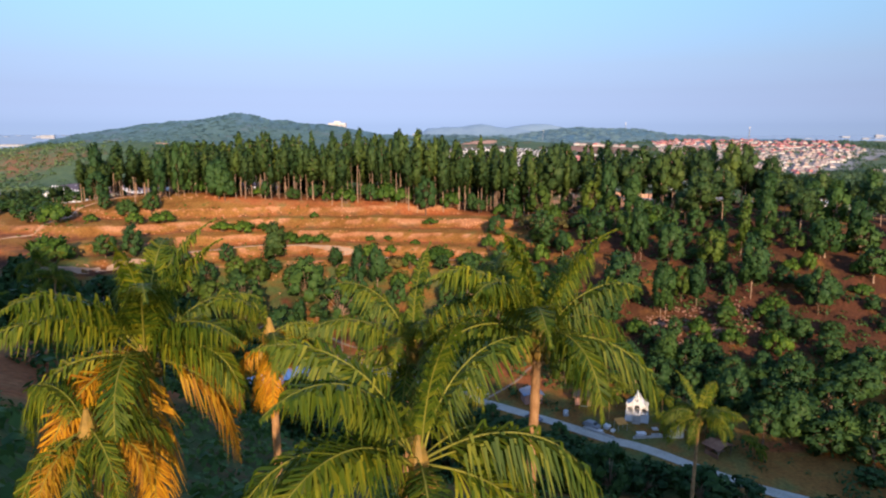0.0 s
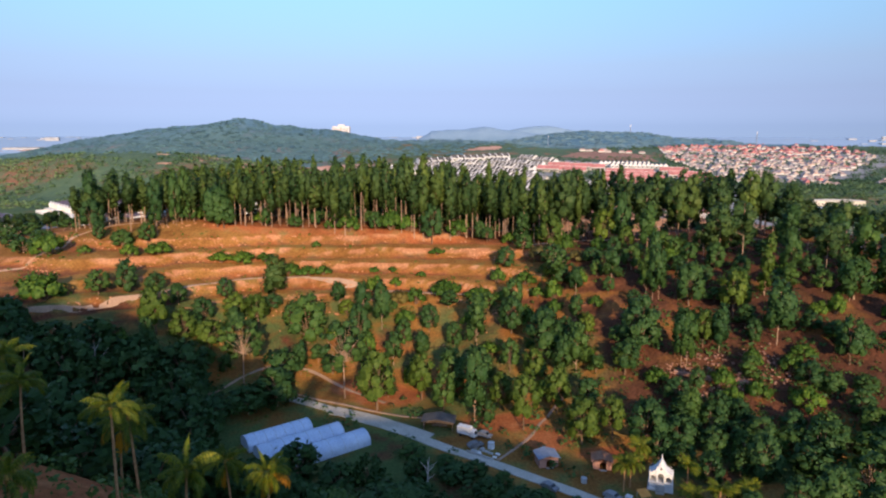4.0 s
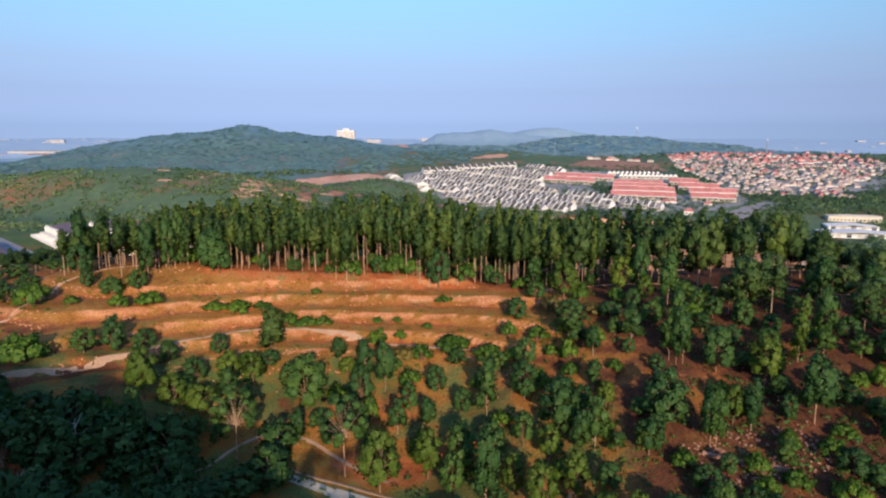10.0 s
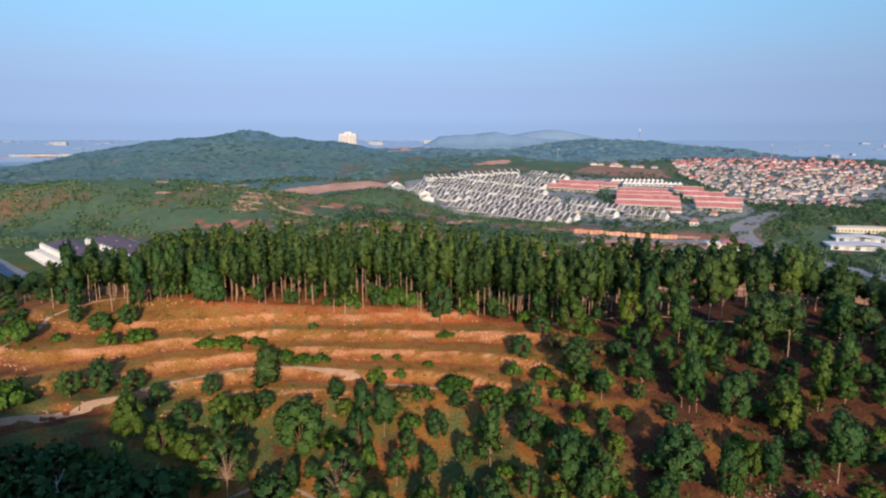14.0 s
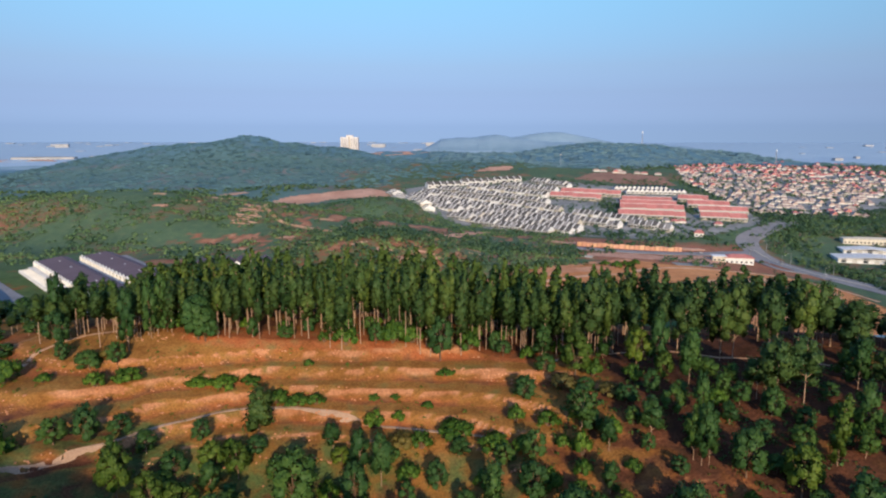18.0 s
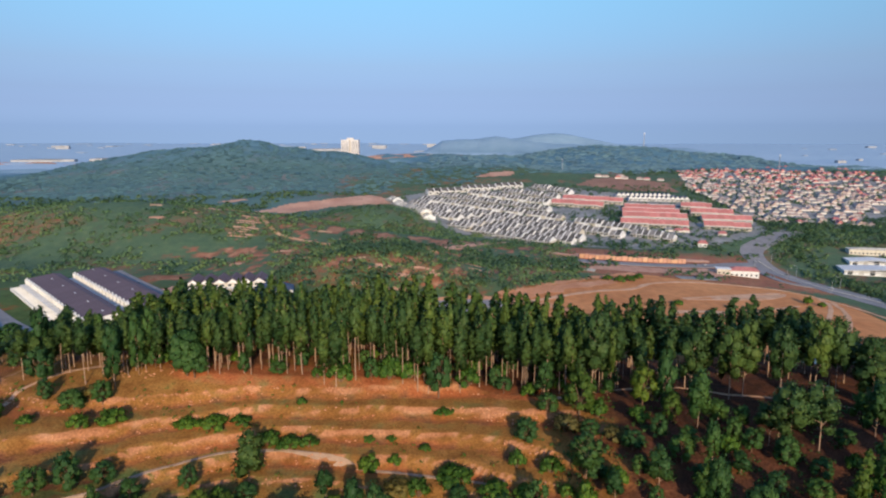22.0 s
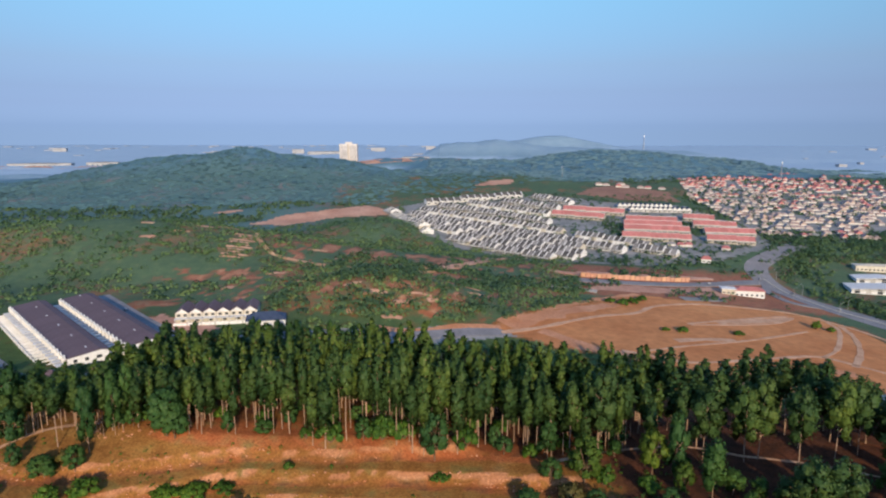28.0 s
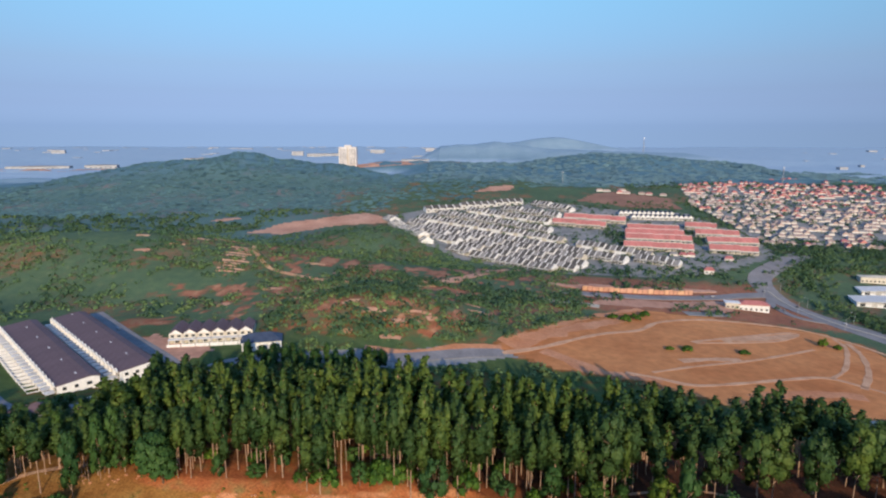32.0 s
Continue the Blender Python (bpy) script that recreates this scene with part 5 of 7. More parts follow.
canopy("ridge_forest", p, size_of(4, len(p), 3.6, 7.2), LEAF_RIDGE, "dense forest on the long ridge, tinted blue for haze", 5)
p = spread(45, 2300, (-1000, -80, 830, 1100), lambda x, y: (y > 960 - np.clip(-330 - x, 0, 300) * 0.45) & ~inside(x, y, [(-300, 950), (-240, 935), (-90, 1005), (-90, 1110), (-270, 1050)]) & ~inside(x, y, [(-400, 1025), (-310, 1020), (-310, 1065), (-400, 1060)]))
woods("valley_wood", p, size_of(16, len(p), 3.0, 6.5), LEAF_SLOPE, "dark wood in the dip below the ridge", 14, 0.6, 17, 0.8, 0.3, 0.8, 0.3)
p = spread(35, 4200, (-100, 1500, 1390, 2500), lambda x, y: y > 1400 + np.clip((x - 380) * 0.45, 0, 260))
canopy("ridge_forest", p, size_of(5, len(p), 6, 12), LEAF_FAR, "dense forest on the farther ridge, tinted bluer for haze", 6, 0.30)
p = spread(38, 700, (372, 560, 600, 900), lambda x, y: ~inside(x, y, [(352, 660), (400, 655), (470, 720), (470, 800), (400, 780), (352, 720)]) & (x > 372 + (y - 800) * 0.7))
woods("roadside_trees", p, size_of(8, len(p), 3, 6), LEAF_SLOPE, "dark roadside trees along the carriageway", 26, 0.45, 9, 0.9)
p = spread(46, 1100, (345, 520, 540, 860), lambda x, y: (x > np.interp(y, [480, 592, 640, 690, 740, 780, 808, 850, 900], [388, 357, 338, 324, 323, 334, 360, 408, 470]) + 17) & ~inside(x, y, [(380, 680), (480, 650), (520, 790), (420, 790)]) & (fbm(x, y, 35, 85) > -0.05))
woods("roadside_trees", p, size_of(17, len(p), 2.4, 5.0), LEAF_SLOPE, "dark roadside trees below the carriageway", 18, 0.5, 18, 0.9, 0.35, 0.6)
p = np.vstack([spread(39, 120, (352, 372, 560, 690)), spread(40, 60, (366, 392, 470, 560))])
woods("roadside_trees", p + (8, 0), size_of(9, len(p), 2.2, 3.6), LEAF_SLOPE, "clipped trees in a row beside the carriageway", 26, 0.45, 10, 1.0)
p = spread(41, 1300, (-170, 90, 165, 284), lambda x, y: fbm(x, y, 22, 61) > -0.02)
woods("undergrowth", p, size_of(12, len(p), 0.35, 1.1), LEAF_BUSH, "low weeds and saplings on the dry slope", 14, 0.6, 13, 0.9)
p = spread(47, 1500, (26, 150, 160, 268), lambda x, y: fbm(x, y, 16, 67) > -0.05)
woods("undergrowth", p, size_of(18, len(p), 0.5, 1.5), LEAF_BROAD, "low dark shrubs between the trees of the slope", 12, 0.6, 19, 0.9)
p = spread(42, 900, (-165, 125, 92, 205), lambda x, y: (height(x, y) < 34) & ((x + 62) ** 2 / 20 ** 2 + (y - 180) ** 2 / 15 ** 2 > 1) & (np.abs((x - 6) * 0.63 + (y - 164) * 0.78) > 5) & ~inside(x, y, [(-62, 160), (-40, 184), (-12, 168), (-20, 150), (-46, 144)]) & ~inside(x, y, [(34, 132), (34, 156), (62, 152), (66, 130)]))
woods("undergrowth", p, size_of(13, len(p), 0.9, 2.6), LEAF_BROAD, "dark undergrowth on the valley floor", 22, 0.42, 14, 0.9)
p = spread(43, 800, (-70, 60, 14, 96), lambda x, y: fbm(x, y, 18, 63) > -0.12)
woods("undergrowth", p, size_of(14, len(p), 0.9, 2.6), LEAF_BROAD, "weeds and shrubs on the palm slope", 22, 0.4, 15, 0.9)

# ---- houses ----
def unit_house(seed, wall, roof, name, label, group, wide=7.4, deep=14.0, eave=3.9, rise=3.0, along=False, parapet=0.0):
    """One terrace house, front towards -y. along: the roof ridge follows the row, else it runs front to back."""
    ob = thing(name, label, "house", group)
    body = Shape().box(0, 0, -2.5, wide - 0.1, deep, eave + 2.5)
    cover = Shape()
    if along:
        w = wide / 2 + 0.02
        outline = [(-deep / 2 - 0.7, eave - 0.25), (0, eave + rise), (deep / 2 + 0.7, eave - 0.25), (deep / 2 + 0.7, eave - 0.02), (0, eave + rise + 0.25), (-deep / 2 - 0.7, eave - 0.02)]

        def across(lines, x0, x1):
            """An outline in depth and height, drawn out along the row."""
            s = Shape().prism(lines, x0, x1)
            v = s.verts[0]
            s.verts[0] = np.stack([v[:, 1], v[:, 0], v[:, 2]], 1)
            return s
        cover = across(outline, -w, w)
        body.add([(x, y, z) for x in (-w + 0.1, w - 0.1) for y, z in ((-deep / 2, eave), (deep / 2, eave), (0, eave + rise))], [(0, 1, 2), (3, 5, 4)])
        if parapet:
            part("parapet", across([(-deep / 2 - 1.0, eave - 0.4), (deep / 2 + 1.0, eave - 0.4), (deep / 2 + 1.0, eave + 0.45), (0, eave + rise + 0.75), (-deep / 2 - 1.0, eave + 0.45)], w - parapet, w), WALL_WHITE, ob)
        else:
            part("fascia", Shape().box(0, -deep / 2 - 0.72, eave - 0.45, wide, 0.12, 0.5), WALL_WHITE, ob)
        part("ridge_cap", Shape().box(0, 0, eave + rise + 0.12, wide, 0.8, 0.35), roof if parapet else WALL_WHITE, ob)
    else:
        w = wide / 2 + 0.05
        outline = [(-w, eave - 0.15), (0, eave + rise), (w, eave - 0.15), (w, eave + 0.08), (0, eave + rise + 0.25), (-w, eave + 0.08)]
        cover.prism(outline, -deep / 2 - 0.6, deep / 2 + 0.4)
        body.add([(x, y, z) for y in (-deep / 2, deep / 2) for x, z in ((-w + 0.1, eave), (w - 0.1, eave), (0, eave + rise - 0.1))], [(0, 1, 2), (3, 5, 4)])
        part("party_wall", Shape().box(wide / 2, -0.5, -2, 0.35, deep + 1.6, eave + 2.6), WALL_WHITE, ob)
    part("wall", body, wall, ob)
    part("roof", cover, roof, ob)
    part("porch", Shape().box(-wide * 0.1, -deep / 2 - 2.2, 2.5, wide * 0.75, 4.4, 0.25).box(-wide * 0.44, -deep / 2 - 4.1, -1, 0.3, 0.3, 3.6).box(wide * 0.25, -deep / 2 - 4.1, -1, 0.3, 0.3, 3.6), WALL_CONCRETE, ob)
    part("window", Shape().box(wide * 0.2, -deep / 2 - 0.02, 1.0 if eave < 5 else 3.6, wide * 0.32, 0.12, 1.4), GLASS_DARK, ob)
    part("door", Shape().box(-wide * 0.2, -deep / 2 - 0.02, 0.1, wide * 0.3, 0.12, 2.1), GLASS_DARK, ob)
    return ob


WHITE_TOWN = "white terrace houses of the town"
RED_TOWN = "red-roofed terrace houses of the town"
HOUSE_WHITE = Kind([unit_house(1, WALL_WHITE, ROOF_DARK, "terrace_house", "white terrace house with a dark roof and white parapet", WHITE_TOWN, 7.4, 15, 3.6, 4.2, True, 1.0),
                    unit_house(2, WALL_CREAM, ROOF_GREY, "terrace_house", "cream terrace house with a grey roof and white parapet", WHITE_TOWN, 7.4, 15, 3.5, 4.0, True, 0.8),
                    unit_house(3, WALL_WHITE, ROOF_DARK, "terrace_house", "white terrace house with a dark roof and broad parapet", WHITE_TOWN, 7.4, 15, 3.9, 4.2, True, 1.2)])
HOUSE_RED = Kind([unit_house(4, WALL_CREAM, ROOF_RED, "tiled_house", "cream terrace house under a red tile roof", RED_TOWN, 7.0, 18, 3.8, 5.2, True),
                  unit_house(5, WALL_CREAM, ROOF_RED, "tiled_house", "cream terrace house under a broad red tile roof", RED_TOWN, 7.0, 18, 3.8, 5.0, True)])
HOUSE_BLUE = Kind([unit_house(6, WALL_WHITE, ROOF_BLUE, "terrace_house", "white terrace house with a dark slate roof", WHITE_TOWN, 7.0, 13, 4.2, 3.4)])
HOUSE_BIG = Kind([unit_house(7, WALL_WHITE, ROOF_DARK, "semi_detached_house", "large white house with a dark roof and white parapet", WHITE_TOWN, 12.0, 15, 5.0, 4.0, True, 1.4)])


def house_row(kind, start, end, pitch, n0=0, flip=False, level=5):
    """Houses side by side from start to end; the row steps with the ground every few units."""
    a, b = np.array(start, float), np.array(end, float)
    d = b - a
    count = int(np.linalg.norm(d) / pitch)
    turn = math.atan2(d[1], d[0]) + (math.pi if flip else 0)
    d = d / np.linalg.norm(d)
    for i in range(count):
        p = a + d * pitch * (i + 0.5)
        q = a + d * pitch * (i // level * level + level / 2)
        kind.put(i + n0, Matrix.LocRotScale((p[0], p[1], ground_z(q[0], q[1]) + 0.4), Euler((0, 0, turn)), None))


for n, (x, y, length) in enumerate([(-22, 868, 150), (-38, 906, 205), (-54, 946, 240), (-68, 986, 262), (-82, 1026, 276), (-66, 1062, 250), (-40, 1092, 200), (8, 1112, 150), (64, 1128, 105)]):
    house_row(HOUSE_WHITE, (x + 12, y), (x + 12 + length * 0.80, y - length * 0.60), 7.4, n, n % 2 == 1)
house_row(HOUSE_WHITE, (-104, 1056), (-34, 862), 7.4, 1)
house_row(HOUSE_WHITE, (128, 876), (204, 819), 7.4, 0)
house_row(HOUSE_WHITE, (158, 902), (240, 840), 7.4, 1, True)
house_row(HOUSE_WHITE, (214, 838), (262, 806), 7.4, 1)
house_row(HOUSE_BIG, (-52, 1112), (112, 1178), 12.5, 0)
house_row(HOUSE_WHITE, (131, 1172), (190, 1110), 7.4, 2)
for n, (a, b) in enumerate([((144, 1030), (222, 1000)), ((166, 1064), (254, 1036)), ((243, 992), (312, 978)), ((233, 964), (314, 949)), ((226, 935), (314, 919)), ((330, 1006), (376, 990)), ((328, 962), (388, 948)), ((327, 918), (395, 908)), ((316, 880), (372, 866))]):
    house_row(HOUSE_RED, a, b, 7.0, n)
house_row(HOUSE_RED, (214, 896), (300, 876), 7.0, 1)
house_row(HOUSE_BLUE, (268, 1066), (362, 1056), 7.0)
house_row(HOUSE_BLUE, (256, 1094), (340, 1086), 7.0)
for kind in (HOUSE_WHITE, HOUSE_RED, HOUSE_BLUE, HOUSE_BIG):
    kind.clear()


def far_houses(name, rows, label):
    """The town's outskirts as one object: walls, roofs of three colours."""
    rng = random.Random(9)
    groups = [Shape(), Shape(), Shape(), Shape()]
    for (ax, ay), (bx, by), pitch, red in rows:
        length = math.hypot(bx - ax, by - ay)
        turn = math.atan2(by - ay, bx - ax)
        for i in range(int(length / pitch)):
            if rng.random() < 0.4:
                continue
            t = (i + 0.5) * pitch / length
            x, y = ax + (bx - ax) * t + rng.uniform(-1, 1), ay + (by - ay) * t + rng.uniform(-2, 2)
            z, w, d, h = ground_z(x, y), pitch * rng.uniform(0.80, 1.0), rng.uniform(10, 13), rng.uniform(1.4, 2.6)
            groups[0].box(x, y, z - 3, w, d, h + 3, turn)
            roof = groups[2] if rng.random() < red else groups[1 if rng.random() < 0.75 else 3]
            c, s = math.cos(turn), math.sin(turn)
            ridge_along = rng.random() < 0.75
            corner = [(-w / 2 - 0.6, -d / 2 - 1, h), (w / 2 + 0.6, -d / 2 - 1, h), (w / 2 + 0.6, d / 2 + 1, h), (-w / 2 - 0.6, d / 2 + 1, h)]
            top = [(-w / 2 + 2.5, 0, h + 2.4), (w / 2 - 2.5, 0, h + 2.4)] if ridge_along else [(0, -d / 2 - 0.5, h + 3.8), (0, d / 2 + 0.5, h + 3.8)]
            v = [(x + p * c - q * s, y + p * s + q * c, z + r) for p, q, r in corner + top]
            f = [(0, 1, 5, 4), (2, 3, 4, 5)] if ridge_along else [(1, 2, 5, 4), (3, 0, 4, 5)]
            e = [(1, 2, 5), (3, 0, 4)] if ridge_along else [(0, 1, 4), (2, 3, 5)]
            roof.add(v, f)
            roof.faces.append(np.array(e) + roof.count - 6)
    shape, index = Shape(), []
    for n, g in enumerate(groups):
        if not g.verts:
            continue
        base = shape.count
        shape.verts += g.verts
        shape.faces += [f + base for f in g.faces]
        shape.count += g.count
        index += [n] * sum(len(f) for f in g.faces)
    me = shape.mesh(name, WALL_PALE)
    for m in (ROOF_BUFF, ROOF_RED, ROOF_GREY):
        me.materials.append(m)
    me.polygons.foreach_set("material_index", index)
    return tagged(new(name, me), label, "houses", kind="stuff")


rows = []
for k in range(23):
    y = 905 + k * 22
    x0, x1 = (402 if y < 1120 else 388 + (y - 1120) * 0.25), 540 + (y - 900) * 0.75
    rows.append(((x0, y + 16), (min(x1, 820), y - 0.10 * (x1 - x0)), 9.5 if k % 3 else 8, 0.06 if y < 1120 else (0.3 if y < 1260 else 0.95)))
rows += [((300, 1290), (395, 1262), 13, 0.1), ((240, 1318), (330, 1318), 14, 0.1), ((560, 1440), (760, 1395), 8, 0.95), ((570, 1462), (770, 1412), 8, 0.95), ((600, 900), (820, 850), 12, 0.1), ((610, 930), (820, 880), 12, 0.1), ((600, 870), (800, 822), 12, 0.1),
         ((300, 846), (352, 832), 10, 0.6), ((262, 862), (308, 850), 10, 0.6), ((700, 1560), (900, 1500), 12, 0.9)]
far_houses("outlying_houses", rows, "closely packed pale and red-roofed houses at the town's edge")
p = np.vstack([spread(51, 1300, (-60, 400, 790, 1200), lambda x, y: (x > 60 - (y - 800) * 0.5)), spread(52, 3000, (392, 900, 880, 1420), lambda x, y: (x < 640 + (y - 900) * 0.8) & (fbm(x, y, 60, 81) > -0.06)), spread(66, 420, (396, 640, 850, 930)),
               spread(53, 120, (170, 300, 768, 802)), spread(54, 70, (312, 334, 900, 985)), spread(55, 80, (205, 236, 905, 985)), spread(56, 60, (30, 190, 772, 792)), spread(57, 160, (380, 620, 860, 925)), spread(58, 110, (60, 130, 960, 1050)), spread(59, 90, (330, 560, 1340, 1440))])
p = np.vstack([p, spread(61, 520, (60, 330, 615, 765), lambda x, y: (np.abs(y - 676 - np.abs(x - 133) * 0.255) > 9) & (fbm(x, y, 45, 83) > 0.02) & ~inside(x, y, FIELD) & ~inside(x, y, [(255, 680), (320, 680), (330, 730), (262, 722)]))])
woods("town_trees", p, size_of(11, len(p), 2.0, 4.4), LEAF_SLOPE, "garden and street trees between the houses", 15, 0.6, 12, 0.95)


def terrace_unit(n, label):
    """One unit of the brown-roofed terrace, its front with a small white gable towards -x."""
    ob = thing("row_house", label, "house", "brown-roofed terraces behind the hill")
    part("wall", Shape().box(0, 0, -3, 20, 6.9, 9.2), WALL_CREAM, ob)
    roof = Shape().prism([(-10.6, 6.3), (6.0, 8.1), (10.6, 7.2), (10.6, 7.45), (6.0, 8.35), (-10.6, 6.55)], -3.52, 3.52)
    part("roof", roof, ROOF_BROWN, ob)
    gable = Shape().prism([(-2.4, 5.9), (2.4, 5.9), (2.4, 6.6), (0, 8.3), (-2.4, 6.6)], -0.25, 0.25)
    v = gable.verts[0]
    gable.verts[0] = np.stack([v[:, 1] - 10.75, v[:, 0] - 0.6, v[:, 2]], 1)
    part("gable", gable, WALL_WHITE, ob, "white gable over the upper window")
    part("party_wall", Shape().box(-10.7, 3.4, -3, 1.4, 0.3, 9.6), WALL_WHITE, ob)
    part("porch_roof", Shape().box(-12.6, 0.4, 2.8, 4.6, 5.2, 0.3), WALL_WHITE, ob)
    for y in (-2.0, 2.9):
        part("porch_post", Shape().box(-14.8, y, -3, 0.3, 0.3, 5.8), WALL_WHITE, ob)
    part("yard_wall", Shape().box(-16, 3.4, -3, 9, 0.45, 4.8), WALL_WHITE, ob)
    part("gate_wall", Shape().box(-20.2, 1.9, -3, 0.3, 2.6, 4.6).box(-20.2, -2.9, -3, 0.35, 0.6, 5.0), WALL_WHITE, ob, "white front wall beside the gate")
    part("yard", Shape().box(-15.5, 0, -3, 9.4, 6.6, 3.1), WALL_CONCRETE, ob, "paved front yard")
    for y, z, h, w in ((-1.8, 3.7, 1.6, 1.6), (1.4, 3.7, 1.6, 1.8), (-0.4, 0.0, 2.2, 3.4)):
        window = part("window", Shape().box(-10.0, y, z, 0.16, w, h), GLASS_DARK, ob)
        part("window_frame", Shape().box(-10.04, y, z - 0.12, 0.22, w + 0.24, 0.12).box(-10.04, y, z + h, 0.22, w + 0.24, 0.12), WALL_WHITE, window)
    if n % 4 == 1:
        part("skylight", Shape().box(1.5, 0, 7.62, 0.7, 2.6, 0.35), WALL_WHITE, ob)
    return ob


TERRACE = Kind([terrace_unit(n, "cream terrace house with a long brown roof and white gable") for n in range(4)])


def terrace_row(origin, count, start=0):
    """A row that runs away to the left, the fronts facing down the hill."""
    d = np.array((-0.71, 0.704))
    turn = math.atan2(d[1], d[0]) - math.pi / 2
    z = ground_z(*(np.array(origin) + d * 60)) + 0.6
    for i in range(count):
        p = np.array(origin) + d * 6.95 * (i + 0.5)
        TERRACE.put(i + start, Matrix.LocRotScale((p[0], p[1], z), Euler((0, 0, turn)), None))
    # the end wall with its windows
    end = thing("end_wall", "cream end wall of the terrace with dark windows", "wall", at=Matrix.LocRotScale((origin[0], origin[1], z), Euler((0, 0, turn)), None))
    part("wall_panel", Shape().prism([(-10, -3), (10, -3), (10, 7.0), (6.0, 7.9), (-10, 6.3)], -0.35, -0.05), WALL_WHITE, end)
    for x in (-6.5, -1.0, 5.0):
        for zz in (0.2, 3.7):
            window = part("window", Shape().box(x, -0.38, zz, 2.6 if x > 3 else 1.8, 0.12, 1.7), GLASS_DARK, end)
            part("window_frame", Shape().box(x, -0.42, zz - 0.15, 3.0 if x > 3 else 2.2, 0.16, 0.15), WALL_WHITE, window)


terrace_row((-195, 397), 20)
terrace_row((-174, 418), 20, 2)
terrace_row((-242, 352), 14, 1)
TERRACE.clear()


def gabled_unit(n):
    """One of the six joined houses whose white gables face the hill (-y)."""
    ob = thing("gabled_house", "white gabled house with a brown roof and porch", "house", "gabled houses behind the hill")
    part("wall", Shape().box(0, 3.5, -2, 8.4, 20, 8.2), WALL_CREAM, ob)
    part("roof", Shape().prism([(-4.3, 5.9), (0, 8.9), (4.3, 5.9), (4.3, 6.15), (0, 9.2), (-4.3, 6.15)], -6.9, 14.2), ROOF_BROWN, ob)
    part("gable", Shape().prism([(-3.9, 5.9), (3.9, 5.9), (0, 8.6)], -6.65, -6.4), WALL_WHITE, ob, "white triangular gable")
    porch = part("porch_roof", Shape().box(0, -8.4, 2.7, 8.2, 4.0, 0.3), WALL_WHITE, ob)
    for x in (-3.8, 0, 3.8):
        part("porch_post", Shape().box(x, -10.0, -2, 0.35, 0.35, 4.7), WALL_WHITE, ob)
    for x in (-2.1, 2.0):
        window = part("window", Shape().box(x, -6.5, 3.6, 2.0, 0.14, 1.6), GLASS_DARK, ob)
        part("window_frame", Shape().box(x, -6.55, 3.45, 2.3, 0.18, 0.14), WALL_WHITE, window)
    part("door", Shape().box(0.3, -6.5, 0.1, 3.0, 0.14, 2.2), GLASS_DARK, ob)
    part("boundary_wall", Shape().box(0, -14, -2, 8.2, 0.25, 3.4), WALL_WHITE, ob)
    return ob


GABLED = Kind([gabled_unit(0)])
for i in range(6):
    x, y = -186 + 8.5 * (i + 0.5), 484 + 1.75 * (i + 0.5)
    GABLED.put(i, Matrix.LocRotScale((x, y, ground_z(-160, 488) + 0.5), Euler((0, 0, math.atan2(1.75, 8.5))), None))
GABLED.clear()


def lone_house(x, y, turn, w, d, h, roof, wall, label, rise=3.0):
    ob = thing("house", label, "house", at=Matrix.LocRotScale((x, y, ground_z(x, y)), Euler((0, 0, turn)), None))
    part("wall", Shape().box(0, 0, -3, w, d, h + 3), wall, ob)
    s = Shape()
    a, b = w / 2 + 0.7, d / 2 + 0.7
    s.add([(-a, -b, h), (a, -b, h), (a, b, h), (-a, b, h), (-a * 0.45, 0, h + rise), (a * 0.45, 0, h + rise), (-a, -b, h - 0.3), (a, -b, h - 0.3), (a, b, h - 0.3), (-a, b, h - 0.3)],
          [(0, 1, 5, 4), (2, 3, 4, 5), (6, 7, 1, 0), (7, 8, 2, 1), (8, 9, 3, 2), (9, 6, 0, 3)])
    s.faces.append(np.array([(1, 2, 5), (3, 0, 4)]))
    part("roof", s, roof, ob)
    for i in range(max(2, int(w / 4))):
        window = part("window", Shape().box(-w / 2 + (i + 0.5) * w / max(2, int(w / 4)), -d / 2 - 0.03, 1.0, 1.8, 0.14, 1.6), GLASS_DARK, ob)
        part("window_frame", Shape().box(-w / 2 + (i + 0.5) * w / max(2, int(w / 4)), -d / 2 - 0.06, 0.85, 2.1, 0.16, 0.15), WALL_WHITE, window)
    return ob


lone_house(-124, 476, 0.25, 24, 14, 5.4, ROOF_BLUE, WALL_WHITE, "white house with a dark blue roof beside the road", 4.0)
lone_house(272, 662, -0.2, 26, 13, 6.0, ROOF_RED, WALL_WHITE, "white roadside building with a bright red roof", 2.6)
lone_house(254, 664, -0.2, 12, 10, 5.4, WALL_WHITE, WALL_CREAM, "pale flat-roofed building beside the road", 0.6)
lone_house(282, 790, -0.3, 10, 8, 4.4, ROOF_RED, WALL_WHITE, "small white house with a red roof at the junction")
lone_house(-158, 352, 0.5, 12, 9, 4.5, WALL_CREAM, WALL_WHITE, "white house half hidden by the trees", 2.5)
lone_house(-184, 344, 0.8, 13, 9, 5.0, ROOF_BROWN, WALL_WHITE, "white house with a brown roof among trees", 2.5)
lone_house(-112, 340, 0.1, 9, 6, 3.2, WALL_WHITE, WALL_WHITE, "small white building behind the hilltop trees", 1.2)


